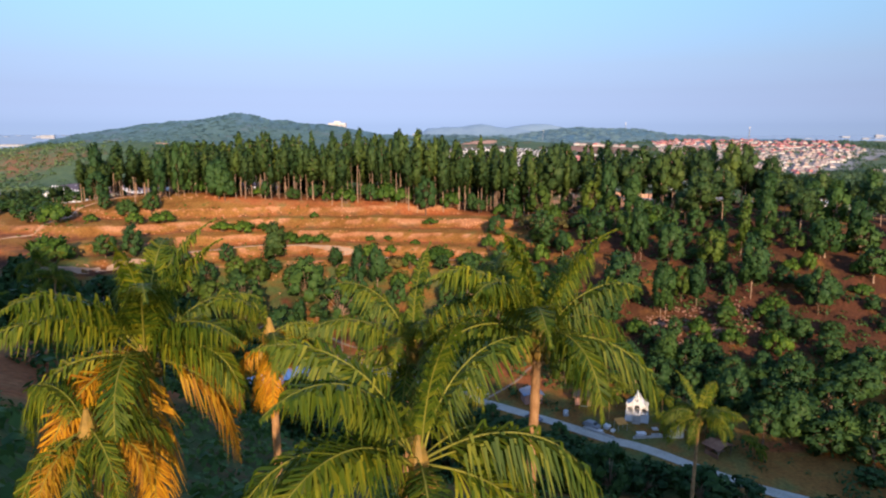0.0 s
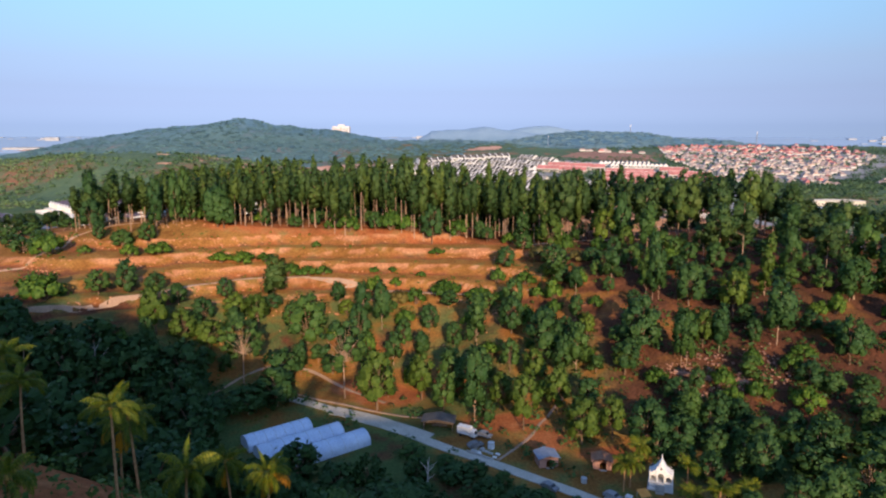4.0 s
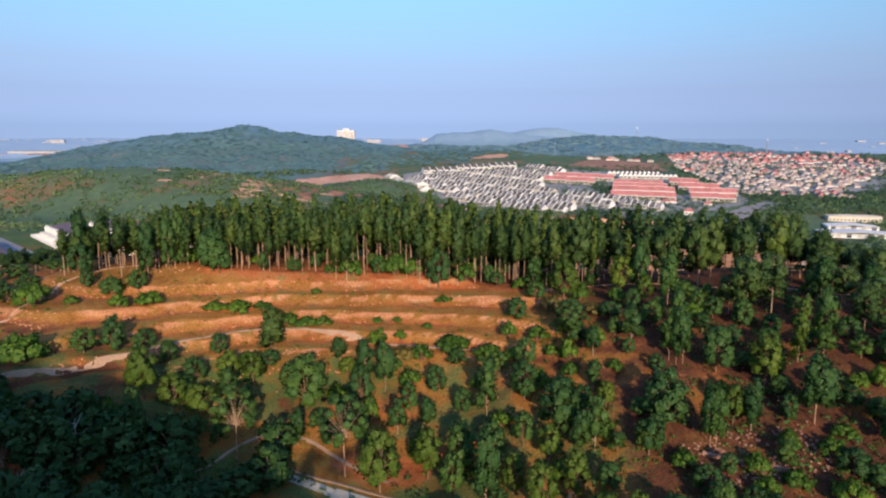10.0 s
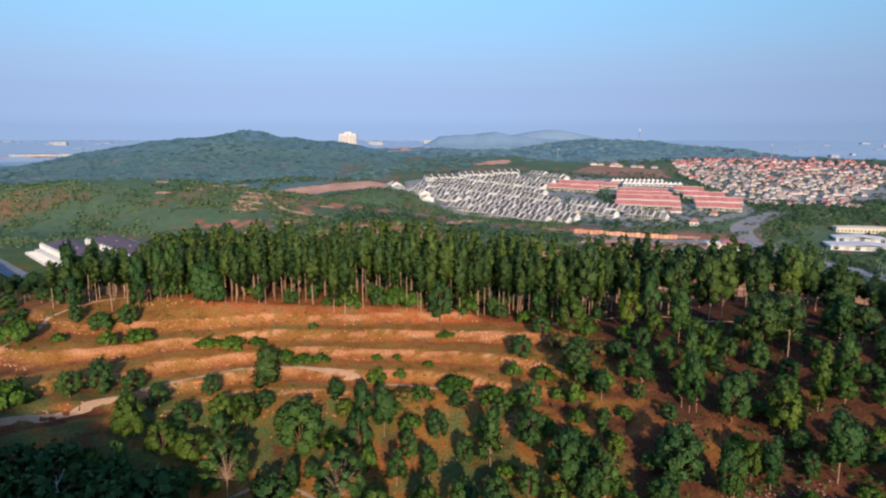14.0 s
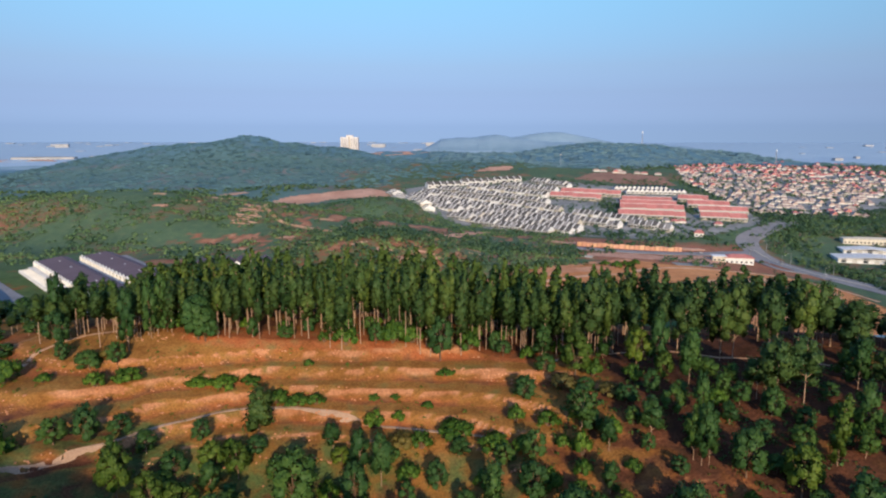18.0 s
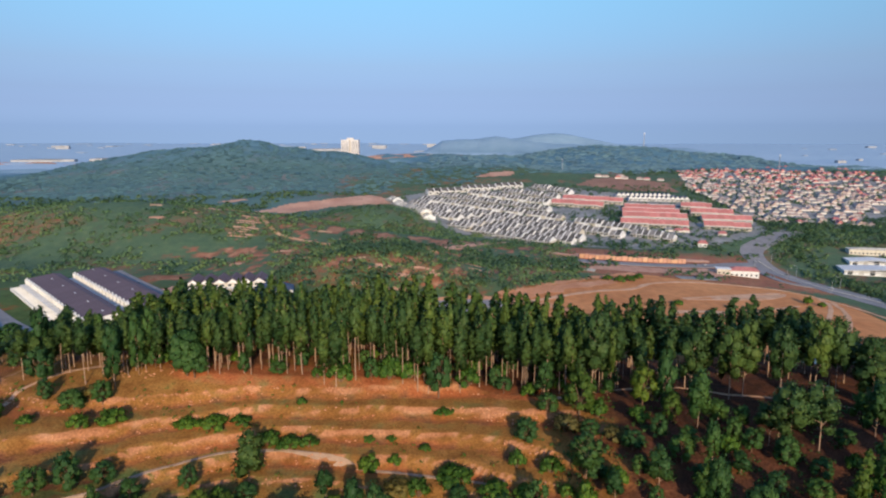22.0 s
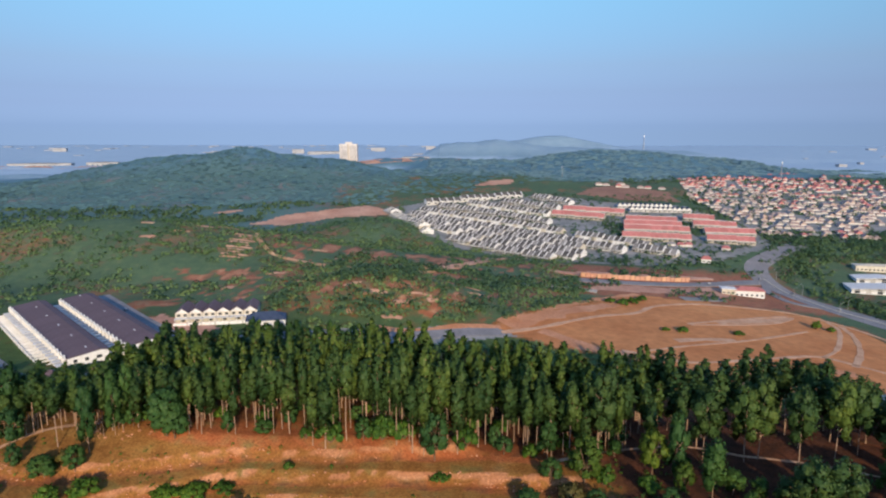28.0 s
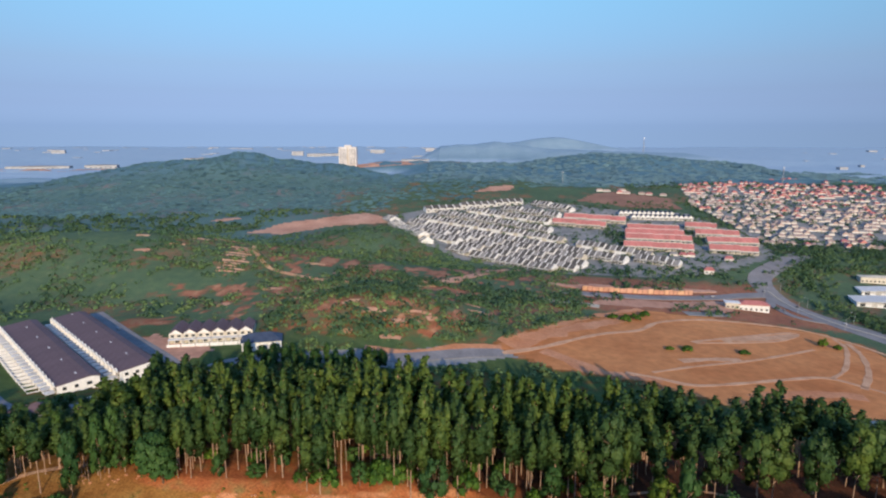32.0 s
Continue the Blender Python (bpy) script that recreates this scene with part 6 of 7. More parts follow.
def retaining_bank(points, high, step=5.2):
    """A cut bank held by upright slabs with ribs between them."""
    line = smooth_path(points, step)
    ob = thing("retaining_bank", "ribbed orange retaining wall above the side road", "wall")
    for i, (a, b) in enumerate(zip(line[:-1], line[1:])):
        mid, way = (a + b) / 2, b - a
        turn, z = math.atan2(way[1], way[0]), ground_z(*mid)
        long = float(np.linalg.norm(way))
        part("slab", Shape().box(mid[0], mid[1], z - 1.5, long - 0.5, 0.8, high + 1.5 + 0.5 * math.sin(i * 1.7), turn), PINK_EARTH if i % 3 else DIRT, ob)
        part("rib", Shape().box(a[0], a[1], z - 1.5, 0.7, 1.3, high + 1.2, turn), BROWN_FIELD, ob)
    return ob


retaining_bank([(120, 683), (136, 684), (169, 687), (215, 697), (232, 702)], 4.2)


def warehouse(x, y, turn, w, d, h, label, roof=None, wall=None):
    ob = thing("warehouse", label, "warehouse", at=Matrix.LocRotScale((x, y, ground_z(x, y)), Euler((0, 0, turn)), None))
    part("wall", Shape().box(0, 0, -6, w, d, h + 6), wall or WALL_WHITE, ob)
    part("roof", Shape().prism([(-w / 2 - 0.8, h), (0, h + 2.0), (w / 2 + 0.8, h), (w / 2 + 0.8, h + 0.4), (0, h + 2.4), (-w / 2 - 0.8, h + 0.4)], -d / 2 - 0.8, d / 2 + 0.8), roof or WALL_WHITE, ob)
    n = max(3, int(w / 9))
    for i in range(n):
        part("loading_door", Shape().box(-w / 2 + (i + 0.5) * w / n, -d / 2 - 0.05, 0.2, 4.5, 0.2, 4.2), WALL_CONCRETE if i % 2 else GLASS_DARK, ob)
    part("wall_band", Shape().box(0, -d / 2 - 0.1, h - 1.2, w, 0.25, 0.7), WALL_CONCRETE, ob)
    return ob


warehouse(430, 706, -0.25, 70, 26, 4, "long white industrial hall beside the carriageway")
warehouse(444, 738, -0.25, 50, 20, 3.6, "white industrial hall with pale roof")
lone_house(466, 770, -0.2, 56, 12, 6, WALL_CREAM, WALL_CREAM, "cream apartment block behind the industrial hall", 1.5)
for n, (x, y, w) in enumerate([(-1690, 2640, 230), (-1466, 2700, 120), (-1900, 2560, 120), (-1270, 3250, 160), (-700, 3650, 260), (-180, 3060, 150)]):
    warehouse(x, y, 0.28 if n < 3 else 0.05, w, 50, 12, "vast factory hall on the distant plain, walls greyed for haze", WALL_FAR, WALL_FAR)
strip("far_road", [(-2300, 2350), (-1850, 2480), (-1500, 2580), (-1150, 2640)], 40, PINK_EARTH, "pale cleared land around the distant factories", "plot", 1.0, 40)
strip("far_plot", [(-560, 2500), (-330, 2420), (-140, 2450), (40, 2600)], 140, PINK_EARTH, "pale cleared land behind the tower block", "plot", 1.0, 40, ragged=0.2)
rng = random.Random(77)
far = Shape()
for _ in range(60):
    a = rng.uniform(-0.72, 0.06)
    y = rng.uniform(3500, 4850)
    far.box(a * y, y, ground_z(a * y, y) - 4, rng.uniform(20, 90), rng.uniform(20, 60), rng.uniform(4, 8) + (18 if rng.random() < 0.04 else 0), rng.uniform(-0.2, 0.2))
for _ in range(22):
    a = rng.uniform(0.52, 0.72)
    y = rng.uniform(2700, 4600)
    far.box(a * y, y, ground_z(a * y, y) - 4, rng.uniform(15, 60), rng.uniform(15, 40), rng.uniform(6, 12), rng.uniform(-0.2, 0.2))
tagged(new("far_buildings", far.mesh("far_buildings", WALL_FAR)), "haze-greyed factories and blocks scattered over the hazy plain", "buildings", kind="stuff")


def tower_block(x, y):
    ob = thing("tower_block", "cream high-rise apartment tower on the forest ridge", "tower", at=Matrix.Translation((x, y, 46)) @ Matrix.Scale(1.5, 4))
    part("left_wing", Shape().box(-11, 0, -20, 19, 20, 68), WALL_PALE, ob)
    part("right_wing", Shape().box(11.5, 2, -20, 19, 20, 68), WALL_PALE, ob)
    part("core", Shape().box(0, 5, -20, 6, 16, 70), WALL_PALE, ob)
    part("roof_house", Shape().box(0, 4, 48, 16, 10, 4.5), WALL_PALE, ob)
    me = Shape().box(0, -10.05, 0, 2.0, 0.2, 1.5).mesh("window", GLASS_DARK)
    for floor_no in range(15):
        for cx, cy in ((-11, 0), (11.5, 2)):
            for k in (-6, -2, 2, 6):
                w = part("window", me, None, ob)
                w.matrix_basis = Matrix.Translation((cx + k, cy, -1.5 + floor_no * 3.1))
    for cx in (-20.2, 1.8):
        part("corner_fin", Shape().box(cx, -9.6, -20, 0.8, 1.6, 68.6), WALL_CREAM, ob)
    return ob


tower_block(-393, 2400)


def mast(x, y, h, label):
    ob = thing("mast", label, "mast", at=Matrix.Translation((x, y, ground_z(x, y))))
    for i in range(4):
        a = i * math.pi / 2 + 0.785
        part("leg", Shape().tube([(math.cos(a) * h * 0.05, math.sin(a) * h * 0.05, -2), (math.cos(a) * h * 0.012, math.sin(a) * h * 0.012, h)], [h * 0.009, h * 0.007], 4), STEEL, ob)
    for k in range(1, 9):
        s, z = h * (0.05 - 0.038 * k / 9) * 1.4, h * k / 9
        part("brace", Shape().box(0, 0, z, s, s, h * 0.008), STEEL, ob)
    part("antenna", Shape().box(0, 0, h * 0.9, h * 0.05, h * 0.05, h * 0.12), WALL_WHITE, ob)
    return ob


mast(226, 1452, 23, "slender white telecom mast on the ridge")
mast(1110, 3917, 95, "tall lattice telecom tower on a far hill")
mast(700, 1470, 34, "telecom mast behind the red roofs")


def lamp_post(x, y, turn):
    ob = thing("street_lamp", "tall grey street lamp beside the carriageway", "lamp", "street lamps", at=Matrix.LocRotScale((x, y, ground_z(x, y)), Euler((0, 0, turn)), None))
    part("pole", Shape().tube([(0, 0, -1), (0, 0, 6), (0, 0, 11)], [0.16, 0.13, 0.09], 6), STEEL, ob)
    part("arm", Shape().tube([(0, 0, 10.8), (1.2, 0, 11.5), (2.6, 0, 11.7)], [0.08, 0.06, 0.05], 5), STEEL, ob)
    part("lamp_head", Shape().box(2.9, 0, 11.55, 0.9, 0.35, 0.18), WALL_WHITE, ob)
    return ob


bends = smooth_path(HIGHWAY, 30.0)
for n, (x, y) in enumerate((x + (14 if k % 2 else -14), y) for k, (x, y) in enumerate(bends[3:16])):
    lamp_post(x, y, 3.0 if n % 2 else 0.0)


def car(seed):
    ob = thing("car", "small parked or driving car on the road", "car", "cars on the roads")
    body = Shape().prism([(-2.1, 0.35), (2.1, 0.35), (2.1, 0.85), (1.2, 0.95), (0.6, 1.45), (-1.1, 1.45), (-1.9, 0.95), (-2.1, 0.85)], -0.85, 0.85)
    part("body", body, CAR_PAINT, ob)
    part("windscreen", Shape().prism([(0.62, 1.40), (1.18, 0.97), (1.22, 1.0), (0.68, 1.44)], -0.72, 0.72), GLASS_DARK, ob)
    for x in (-1.3, 1.3):
        for y in (-0.8, 0.8):
            part("wheel", Shape().tube([(x, y - 0.1, 0.33), (x, y + 0.1, 0.33)], [0.33, 0.33], 10), RUBBER, ob)
    return ob


CARS = Kind([car(0)])
for n, (x, y, a) in enumerate([(344, 640, 1.95), (330, 692, 1.8), (366, 575, 1.85), (318, 736, 1.6), (373, 560, 1.85), (250, 698, 0.3), (305, 668, 1.3), (-232, 505, 2.3), (-160, 442, 2.3), (-140, 418, 2.0)]):
    CARS.put(n, Matrix.LocRotScale((x, y, ground_z(x, y) + 0.45), Euler((0, 0, a)), None))
CARS.clear()

# ---- palms ----
def frond_shapes(seed, rise, length=4.3, pairs=104, droop=1.0):
    """Midrib and leaflets of one feather frond that grows along +x at the given angle and bows under its weight."""
    rng = np.random.default_rng(seed)
    n = 16
    a = radians(rise) - np.linspace(0, 1, n) ** 1.4 * (1.95 + 0.4 * rng.random()) * droop * (0.55 + 0.45 * math.cos(radians(rise) * 0.6))
    a = np.maximum(a, -1.45)
    seg = length / (n - 1)
    x, z = np.concatenate([[0], np.cumsum(np.cos(a[:-1]) * seg)]), np.concatenate([[0], np.cumsum(np.sin(a[:-1]) * seg)])
    y = 0.12 * np.sin(np.linspace(0, 2.2, n)) * rng.normal()
    spine = np.column_stack([x, y, z])
    rib = Shape().tube(spine, np.linspace(0.034, 0.006, n), 4)
    s = np.repeat(np.linspace(0.13, 0.995, pairs), 2)
    side = np.tile([1.0, -1.0], pairs)
    k = s * (n - 1)
    root = np.stack([np.interp(k, np.arange(n), spine[:, i]) for i in range(3)], 1)
    ang = np.interp(k, np.arange(n), a)
    ahead = np.stack([np.cos(ang), 0 * ang, np.sin(ang)], 1)
    up = np.stack([-np.sin(ang), 0 * ang, np.cos(ang)], 1)
    across = np.stack([0 * ang, side, 0 * ang], 1)
    reach = (0.62 if rise > 80 else 1.0) * (0.98 * np.sin(np.clip(s * 1.02 + 0.10, 0, 1) * math.pi) ** 0.55 + 0.12) * rng.uniform(0.85, 1.1, len(s))
    way = across * 0.76 + ahead * 0.72 + up * 0.10 + rng.normal(0, 0.2, (len(s), 3))
    way /= np.linalg.norm(way, axis=1, keepdims=True)
    mid = root + way * (reach * 0.5)[:, None] + np.stack([0 * s, 0 * s, -reach * rng.uniform(0.05, 0.2, len(s))], 1)
    tip = root + way * (reach * 0.80)[:, None] + np.stack([0 * s, 0 * s, -reach * rng.uniform(0.55, 0.95, len(s))], 1)
    w0, w1 = ahead * 0.024, ahead * 0.037
    v = np.stack([root - w0, root + w0, mid + w1, mid - w1, tip], 1).reshape(-1, 3)
    i = np.arange(len(s))[:, None] * 5
    blade = Shape().add(v, i + np.array([[0, 1, 2, 3]]))
    blade.faces.append(i + np.array([[3, 2, 4]]))
    return rib, blade


FRONDS = {}
for key, (rise, seed, dry) in {"spear": (84, 1, 0), "up": (66, 2, 0), "upper": (50, 3, 0), "mid": (32, 4, 0), "low": (10, 5, 0), "hang": (14, 6, 1), "old": (-22, 7, 1), "dead": (-62, 8, 1), "up_b": (72, 9, 0), "mid_b": (24, 10, 0), "low_b": (2, 11, 0)}.items():
    rib, blade = frond_shapes(seed, rise, 4.2 if key == "spear" else 4.3, 104, 0.55 if key == "spear" else (0.9 if key.startswith("up") else 1.0))
    FRONDS[key] = (rib.mesh("midrib", RACHIS, True), blade.mesh("leaf_blade", LEAF_DRY if dry else LEAF_PALM))
WHORL = ["up_b", "up", "spear", "upper", "up_b", "mid", "upper", "mid_b", "low", "mid", "low_b", "low", "upper", "low_b"]
SKIRT = {"golden": ["hang", "old", "hang", "old", "hang", "dead"], "few": ["hang", "dead", "low_b", "dead"], "none": ["low"]}


def coconut_palm(x, y, crown_z, seed, label, size=1.0, lean=(0.0, 0.0), fewer=0, bare=False, skirt="few", upright=0):
    """A palm whose crown springs at the given height; the trunk runs down to the ground."""
    rng = random.Random(seed)
    foot = (x - lean[0], y - lean[1])
    gz = ground_z(*foot)
    ob = thing("coconut_palm", label, "palm", "coconut palms", at=Matrix.Translation((foot[0], foot[1], gz)))
    h = max(2.5, crown_z - gz)
    k = np.linspace(0, 1, 34)
    path = np.column_stack([lean[0] * k ** 1.6, lean[1] * k ** 1.6, -0.3 + k * (h + 0.3)])
    ring = 1 + 0.07 * (np.arange(34) % 2)
    part("trunk", Shape().tube(path, (0.20 - 0.075 * k + 0.12 * np.exp(-k * 14)) * ring * size ** 0.5, 10), BARK_PALM, ob)
    part("crown_heart", Shape().tube([(lean[0], lean[1], h - 0.5), (lean[0], lean[1], h + 0.1), (lean[0], lean[1], h + 0.7)], [0.16, 0.24, 0.05], 8), HUSK, ob, "fibrous brown crown shaft")
    for i, key in enumerate(WHORL[fewer:] + SKIRT[skirt] + ["spear", "up_b", "spear", "up"][:upright]):
        rib, blade = FRONDS[key]
        s = size * rng.uniform(0.88, 1.1)
        m = Matrix.Translation((lean[0], lean[1], h + 0.25 - 0.02 * i)) @ Euler((rng.uniform(-0.12, 0.12), rng.uniform(-0.1, 0.1), i * 2.3999 + seed + rng.uniform(-0.25, 0.25))).to_matrix().to_4x4() @ Matrix.Scale(s, 4) @ Matrix.Translation((0.12, 0, 0))
        f = part("frond", rib, None, ob)
        f.matrix_basis = m
        part("leaf_blade", blade, None, f)
    if not bare:
        for j in range(7):
            a = j * 0.9 + seed
            ball = Shape().tube([(lean[0] + math.cos(a) * 0.32, lean[1] + math.sin(a) * 0.32, h - 0.42 - 0.1 * (j % 2) + d) for d in (-0.15, -0.09, 0.03, 0.12, 0.16)], [0.02, 0.10, 0.125, 0.08, 0.01], 7)
            part("coconut", ball, HUSK, ob, "orange-green coconut", True)
    return ob


coconut_palm(2.6, 16.6, 74.5, 1, "tall coconut palm with arching green fronds and coconuts", 0.95, (0.3, 0.5), 0, False, "none", 4)
coconut_palm(-8.3, 16.8, 73.9, 2, "coconut palm with golden hanging old fronds", 1.0, (-0.25, 0.3), 0, False, "golden", 4)
coconut_palm(-5.2, 18.2, 73.9, 4, "slender coconut palm with a small crown", 0.62, (-0.2, 0.2), 4, False, "golden")
coconut_palm(-0.5, 11.8, 73.4, 7, "coconut palm with broad drooping fronds", 1.0, (0.2, 0.1), 0, False, "none")
coconut_palm(-0.9, 17.6, 73.6, 9, "coconut palm standing behind its neighbours", 0.8, (0.5, -0.2), 0, False, "none")
coconut_palm(-8.3, 13.8, 73.0, 12, "leaning coconut palm with yellowed fronds", 0.62, (-0.5, 0.2), 8, False, "golden")
coconut_palm(22.5, 52.0, 55.5, 15, "coconut palm below the crest with fresh green fronds", 0.95, (0.3, 0.3), 2, False, "none")
for n, (x, y, z) in enumerate([(-39, 79, 60.4), (-56, 89, 59.2), (-31.7, 80.4, 51.8), (-24.8, 88.7, 47.0), (-62, 94.6, 60.4), (-42, 88, 55), (-72, 104, 52), (-52, 104, 46), (-84, 118, 44), (-60, 118, 36), (-96, 128, 40), (-36, 104, 40), (-45, 70, 57), (-70, 84, 63)]):
    coconut_palm(x, y, z, 20 + n, "coconut palm standing on the shaded slope" if n else "tall coconut palm rising above the shaded slope", 1.0 if n % 3 else 0.9, (0.6 * math.sin(n), 0.4 * math.cos(n)), 0, True, "few" if n % 4 == 3 else "none")


def fan_palm(x, y, h, seed):
    """A short palm with stiff fan leaves, by the shrine."""
    rng = random.Random(seed)
    ob = thing("fan_palm", "short garden palm with yellow-green fan leaves", "palm", "garden palms by the shrine", at=standing(x, y))
    part("trunk", Shape().tube([(0, 0, -0.2), (0.05, 0, h * 0.5), (0, 0, h)], [0.2, 0.17, 0.15], 8), BARK_PALM, ob)
    for i in range(16):
        rib, blade = FRONDS[("up", "upper", "mid", "up_b", "low")[i % 5]]
        f = part("frond", rib, None, ob)
        f.matrix_basis = Matrix.Translation((0, 0, h)) @ Euler((0, 0, i * 2.4 + seed)).to_matrix().to_4x4() @ Matrix.Scale(0.95 * rng.uniform(0.85, 1.1), 4)
        part("leaf_blade", blade, None, f)
    return ob


for n, (x, y, h) in enumerate([(39.2, 145.7, 6.6), (41.2, 147.6, 6.0), (45.2, 154.8, 6.2), (54.6, 148.0, 5.0), (56.7, 135.6, 6.2), (58.6, 137.4, 5.0), (62.0, 138.5, 3.6), (65.3, 141.0, 3.4), (52.5, 139.5, 2.6), (68.0, 128.0, 2.6)]):
    fan_palm(x, y, h, n)


# ---- valley floor ----
def arch_ring(cx, r, spring, foot, left, right, top, front, back, n=12):
    """A wall slice with a round-headed opening."""
    head = [(cx + r * math.cos(math.pi * i / n), spring + r * math.sin(math.pi * i / n)) for i in range(n + 1)]
    return Shape().prism([(left, foot), (left, top), (right, top), (right, foot), (cx + r, foot)] + head + [(cx - r, foot)], front, back)


def shrine(x, y):
    ob = thing("shrine", "white carved shrine with three dark arches and a pointed stepped gable", "shrine", at=standing(x, y, -0.36, (0.8, 0.8, 0.8)))
    part("plinth", Shape().box(0, 0, -0.6, 7.0, 5.0, 1.2).box(0, 0.1, 0.6, 6.4, 4.4, 1.9).box(0, 0.1, 2.5, 6.7, 4.7, 0.22), WALL_WHITE, ob)
    for side in (-1, 1):
        part("side_arch", arch_ring(side * 2.1, 0.72, 3.75, 2.72, side * 2.1 - 1.02, side * 2.1 + 1.02, 5.0, -1.9, -1.5), WALL_WHITE, ob)
        part("side_roof", Shape().prism([(side * 3.35, 5.0), (side * 1.05, 5.0), (side * 1.05, 6.35), (side * 2.0, 5.95), (side * 2.5, 5.5)][::side], -2.0, 1.8), WALL_WHITE, ob)
        part("side_wall", Shape().box(side * 2.97, 0.15, 2.72, 0.3, 3.3, 2.28), WALL_WHITE, ob)
        for px, z, h in ((3.05, 5.0, 1.1), (1.12, 6.3, 1.0)):
            part("pinnacle", Shape().tube([(side * px, -1.75, z), (side * px, -1.75, z + 0.35 * h), (side * px, -1.75, z + h)], [0.24, 0.17, 0.02], 8), WALL_WHITE, ob)
        part("buttress", Shape().box(side * 1.07, -2.0, 2.72, 0.34, 0.3, 3.6), WALL_WHITE, ob)
    part("central_arch", arch_ring(0, 0.78, 4.55, 2.72, -1.06, 1.06, 6.3, -2.1, -1.5), WALL_WHITE, ob)
    # dark colour stands for the shade inside the arches
    part("back_wall", Shape().box(0, 1.7, 2.72, 5.6, 0.3, 3.4), ROOF_DARK, ob, "back of the arches, coloured dark for inner shade")
    part("ceiling", Shape().box(0, 0.2, 4.94, 5.9, 3.3, 0.1), WALL_CONCRETE, ob)
    for k, (w, z) in enumerate(((1.5, 6.3), (1.12, 6.95), (0.78, 7.6), (0.46, 8.25))):
        part("gable_tier", Shape().prism([(-w, z), (w, z), (w * 0.88, z + 0.34), (0, z + 1.05), (-w * 0.88, z + 0.34)], -2.05 + 0.3 * k, 1.5 - 0.3 * k), WALL_WHITE, ob)
    # flat panel, a recess's shade given by dark colour alone
    part("niche", Shape().prism([(-0.28, 6.5), (0.28, 6.5), (0.28, 6.95), (0, 7.25), (-0.28, 6.95)], -2.08, -2.0), ROOF_DARK, ob, "flat dark panel for a shaded recess in the gable")
    part("finial", Shape().tube([(0, 0, 8.9), (0, 0, 9.5), (0, 0, 9.7), (0, 0, 10.6)], [0.24, 0.10, 0.16, 0.02], 8), WALL_WHITE, ob)
    for k in range(4):
        part("step", Shape().box(0, -2.6 - 0.4 * k, -0.6, 2.4, 0.42, 2.6 - 0.55 * k), WALL_CONCRETE, ob)
    return ob


shrine(48.3, 147.6)


def polytunnel(x, y, turn, length, wide=6.2, high=3.3):
    ob = thing("polytunnel", "long rounded polytunnel with pale blue-white sheeting", "greenhouse", "polytunnels", at=standing(x, y, turn, dz=0.05))
    n = 14
    arc = [(wide / 2 * math.cos(math.pi * i / n), 0.9 + (high - 0.9) * math.sin(math.pi * i / n)) for i in range(n + 1)]
    outer = [(wide / 2, -0.3)] + arc + [(-wide / 2, -0.3)]
    inner = [(px * 0.985, pz - 0.05) for px, pz in outer][::-1]
    sheet = Shape()
    v = [(yy, px, pz) for yy in np.linspace(0, length, 9) for px, pz in outer]
    m = len(outer)
    sheet.add(v, [(r * m + i, r * m + i + 1, (r + 1) * m + i + 1, (r + 1) * m + i) for r in range(8) for i in range(m - 1)])
    part("sheet", sheet, FILM_SHEET, ob, "", True)
    end = Shape()
    for yy in (0.05, length - 0.05):
        end.add([(yy, px, pz) for px, pz in outer], np.array([list(range(m))]))
    part("end_panel", end, FILM_SHEET, ob)
    for r in range(8):
        part("hoop", Shape().tube([(length * r / 7, px * 1.006, pz + 0.03) for px, pz in arc], [0.05] * (n + 1), 4), STEEL, ob)
    part("door", Shape().box(length + 0.03, 0, 0, 0.08, 1.8, 2.2), WALL_CONCRETE, ob)
    return ob


for n, (x, y, length) in enumerate([(-54.0, 165.5, 18), (-49.0, 160.0, 23), (-44.0, 154.5, 26)]):
    polytunnel(x, y, 0.64, length)


def hut(x, y, turn, w, d, h, roof, wall, label):
    ob = thing("hut", label, "hut", "huts on the valley floor", at=standing(x, y, turn))
    for sx in (-1, 1):
        for sy in (-1, 1):
            part("post", Shape().box(sx * (w / 2 - 0.15), sy * (d / 2 - 0.15), -0.4, 0.18, 0.18, h + 0.4), TIMBER, ob)
    part("wall", Shape().box(0, d / 2 - 0.1, -0.3, w, 0.12, h + 0.2).box(-w / 2 + 0.1, 0, -0.3, 0.12, d, h * 0.6), wall, ob)
    part("roof", Shape().prism([(-w / 2 - 0.5, h), (0, h + 0.9), (w / 2 + 0.5, h), (w / 2 + 0.5, h + 0.1), (0, h + 1.02), (-w / 2 - 0.5, h + 0.1)], -d / 2 - 0.5, d / 2 + 0.5), roof, ob)
    part("table", Shape().box(0.2, -0.2, 0.7, w * 0.5, d * 0.3, 0.08).box(0.2, -0.2, -0.2, 0.15, 0.15, 0.9), TIMBER, ob)
    return ob


hut(-3.5, 178.0, -0.12, 8.4, 4.2, 2.5, ROOF_DARK, TIMBER, "dark open shed with a sheet roof beside the yard")


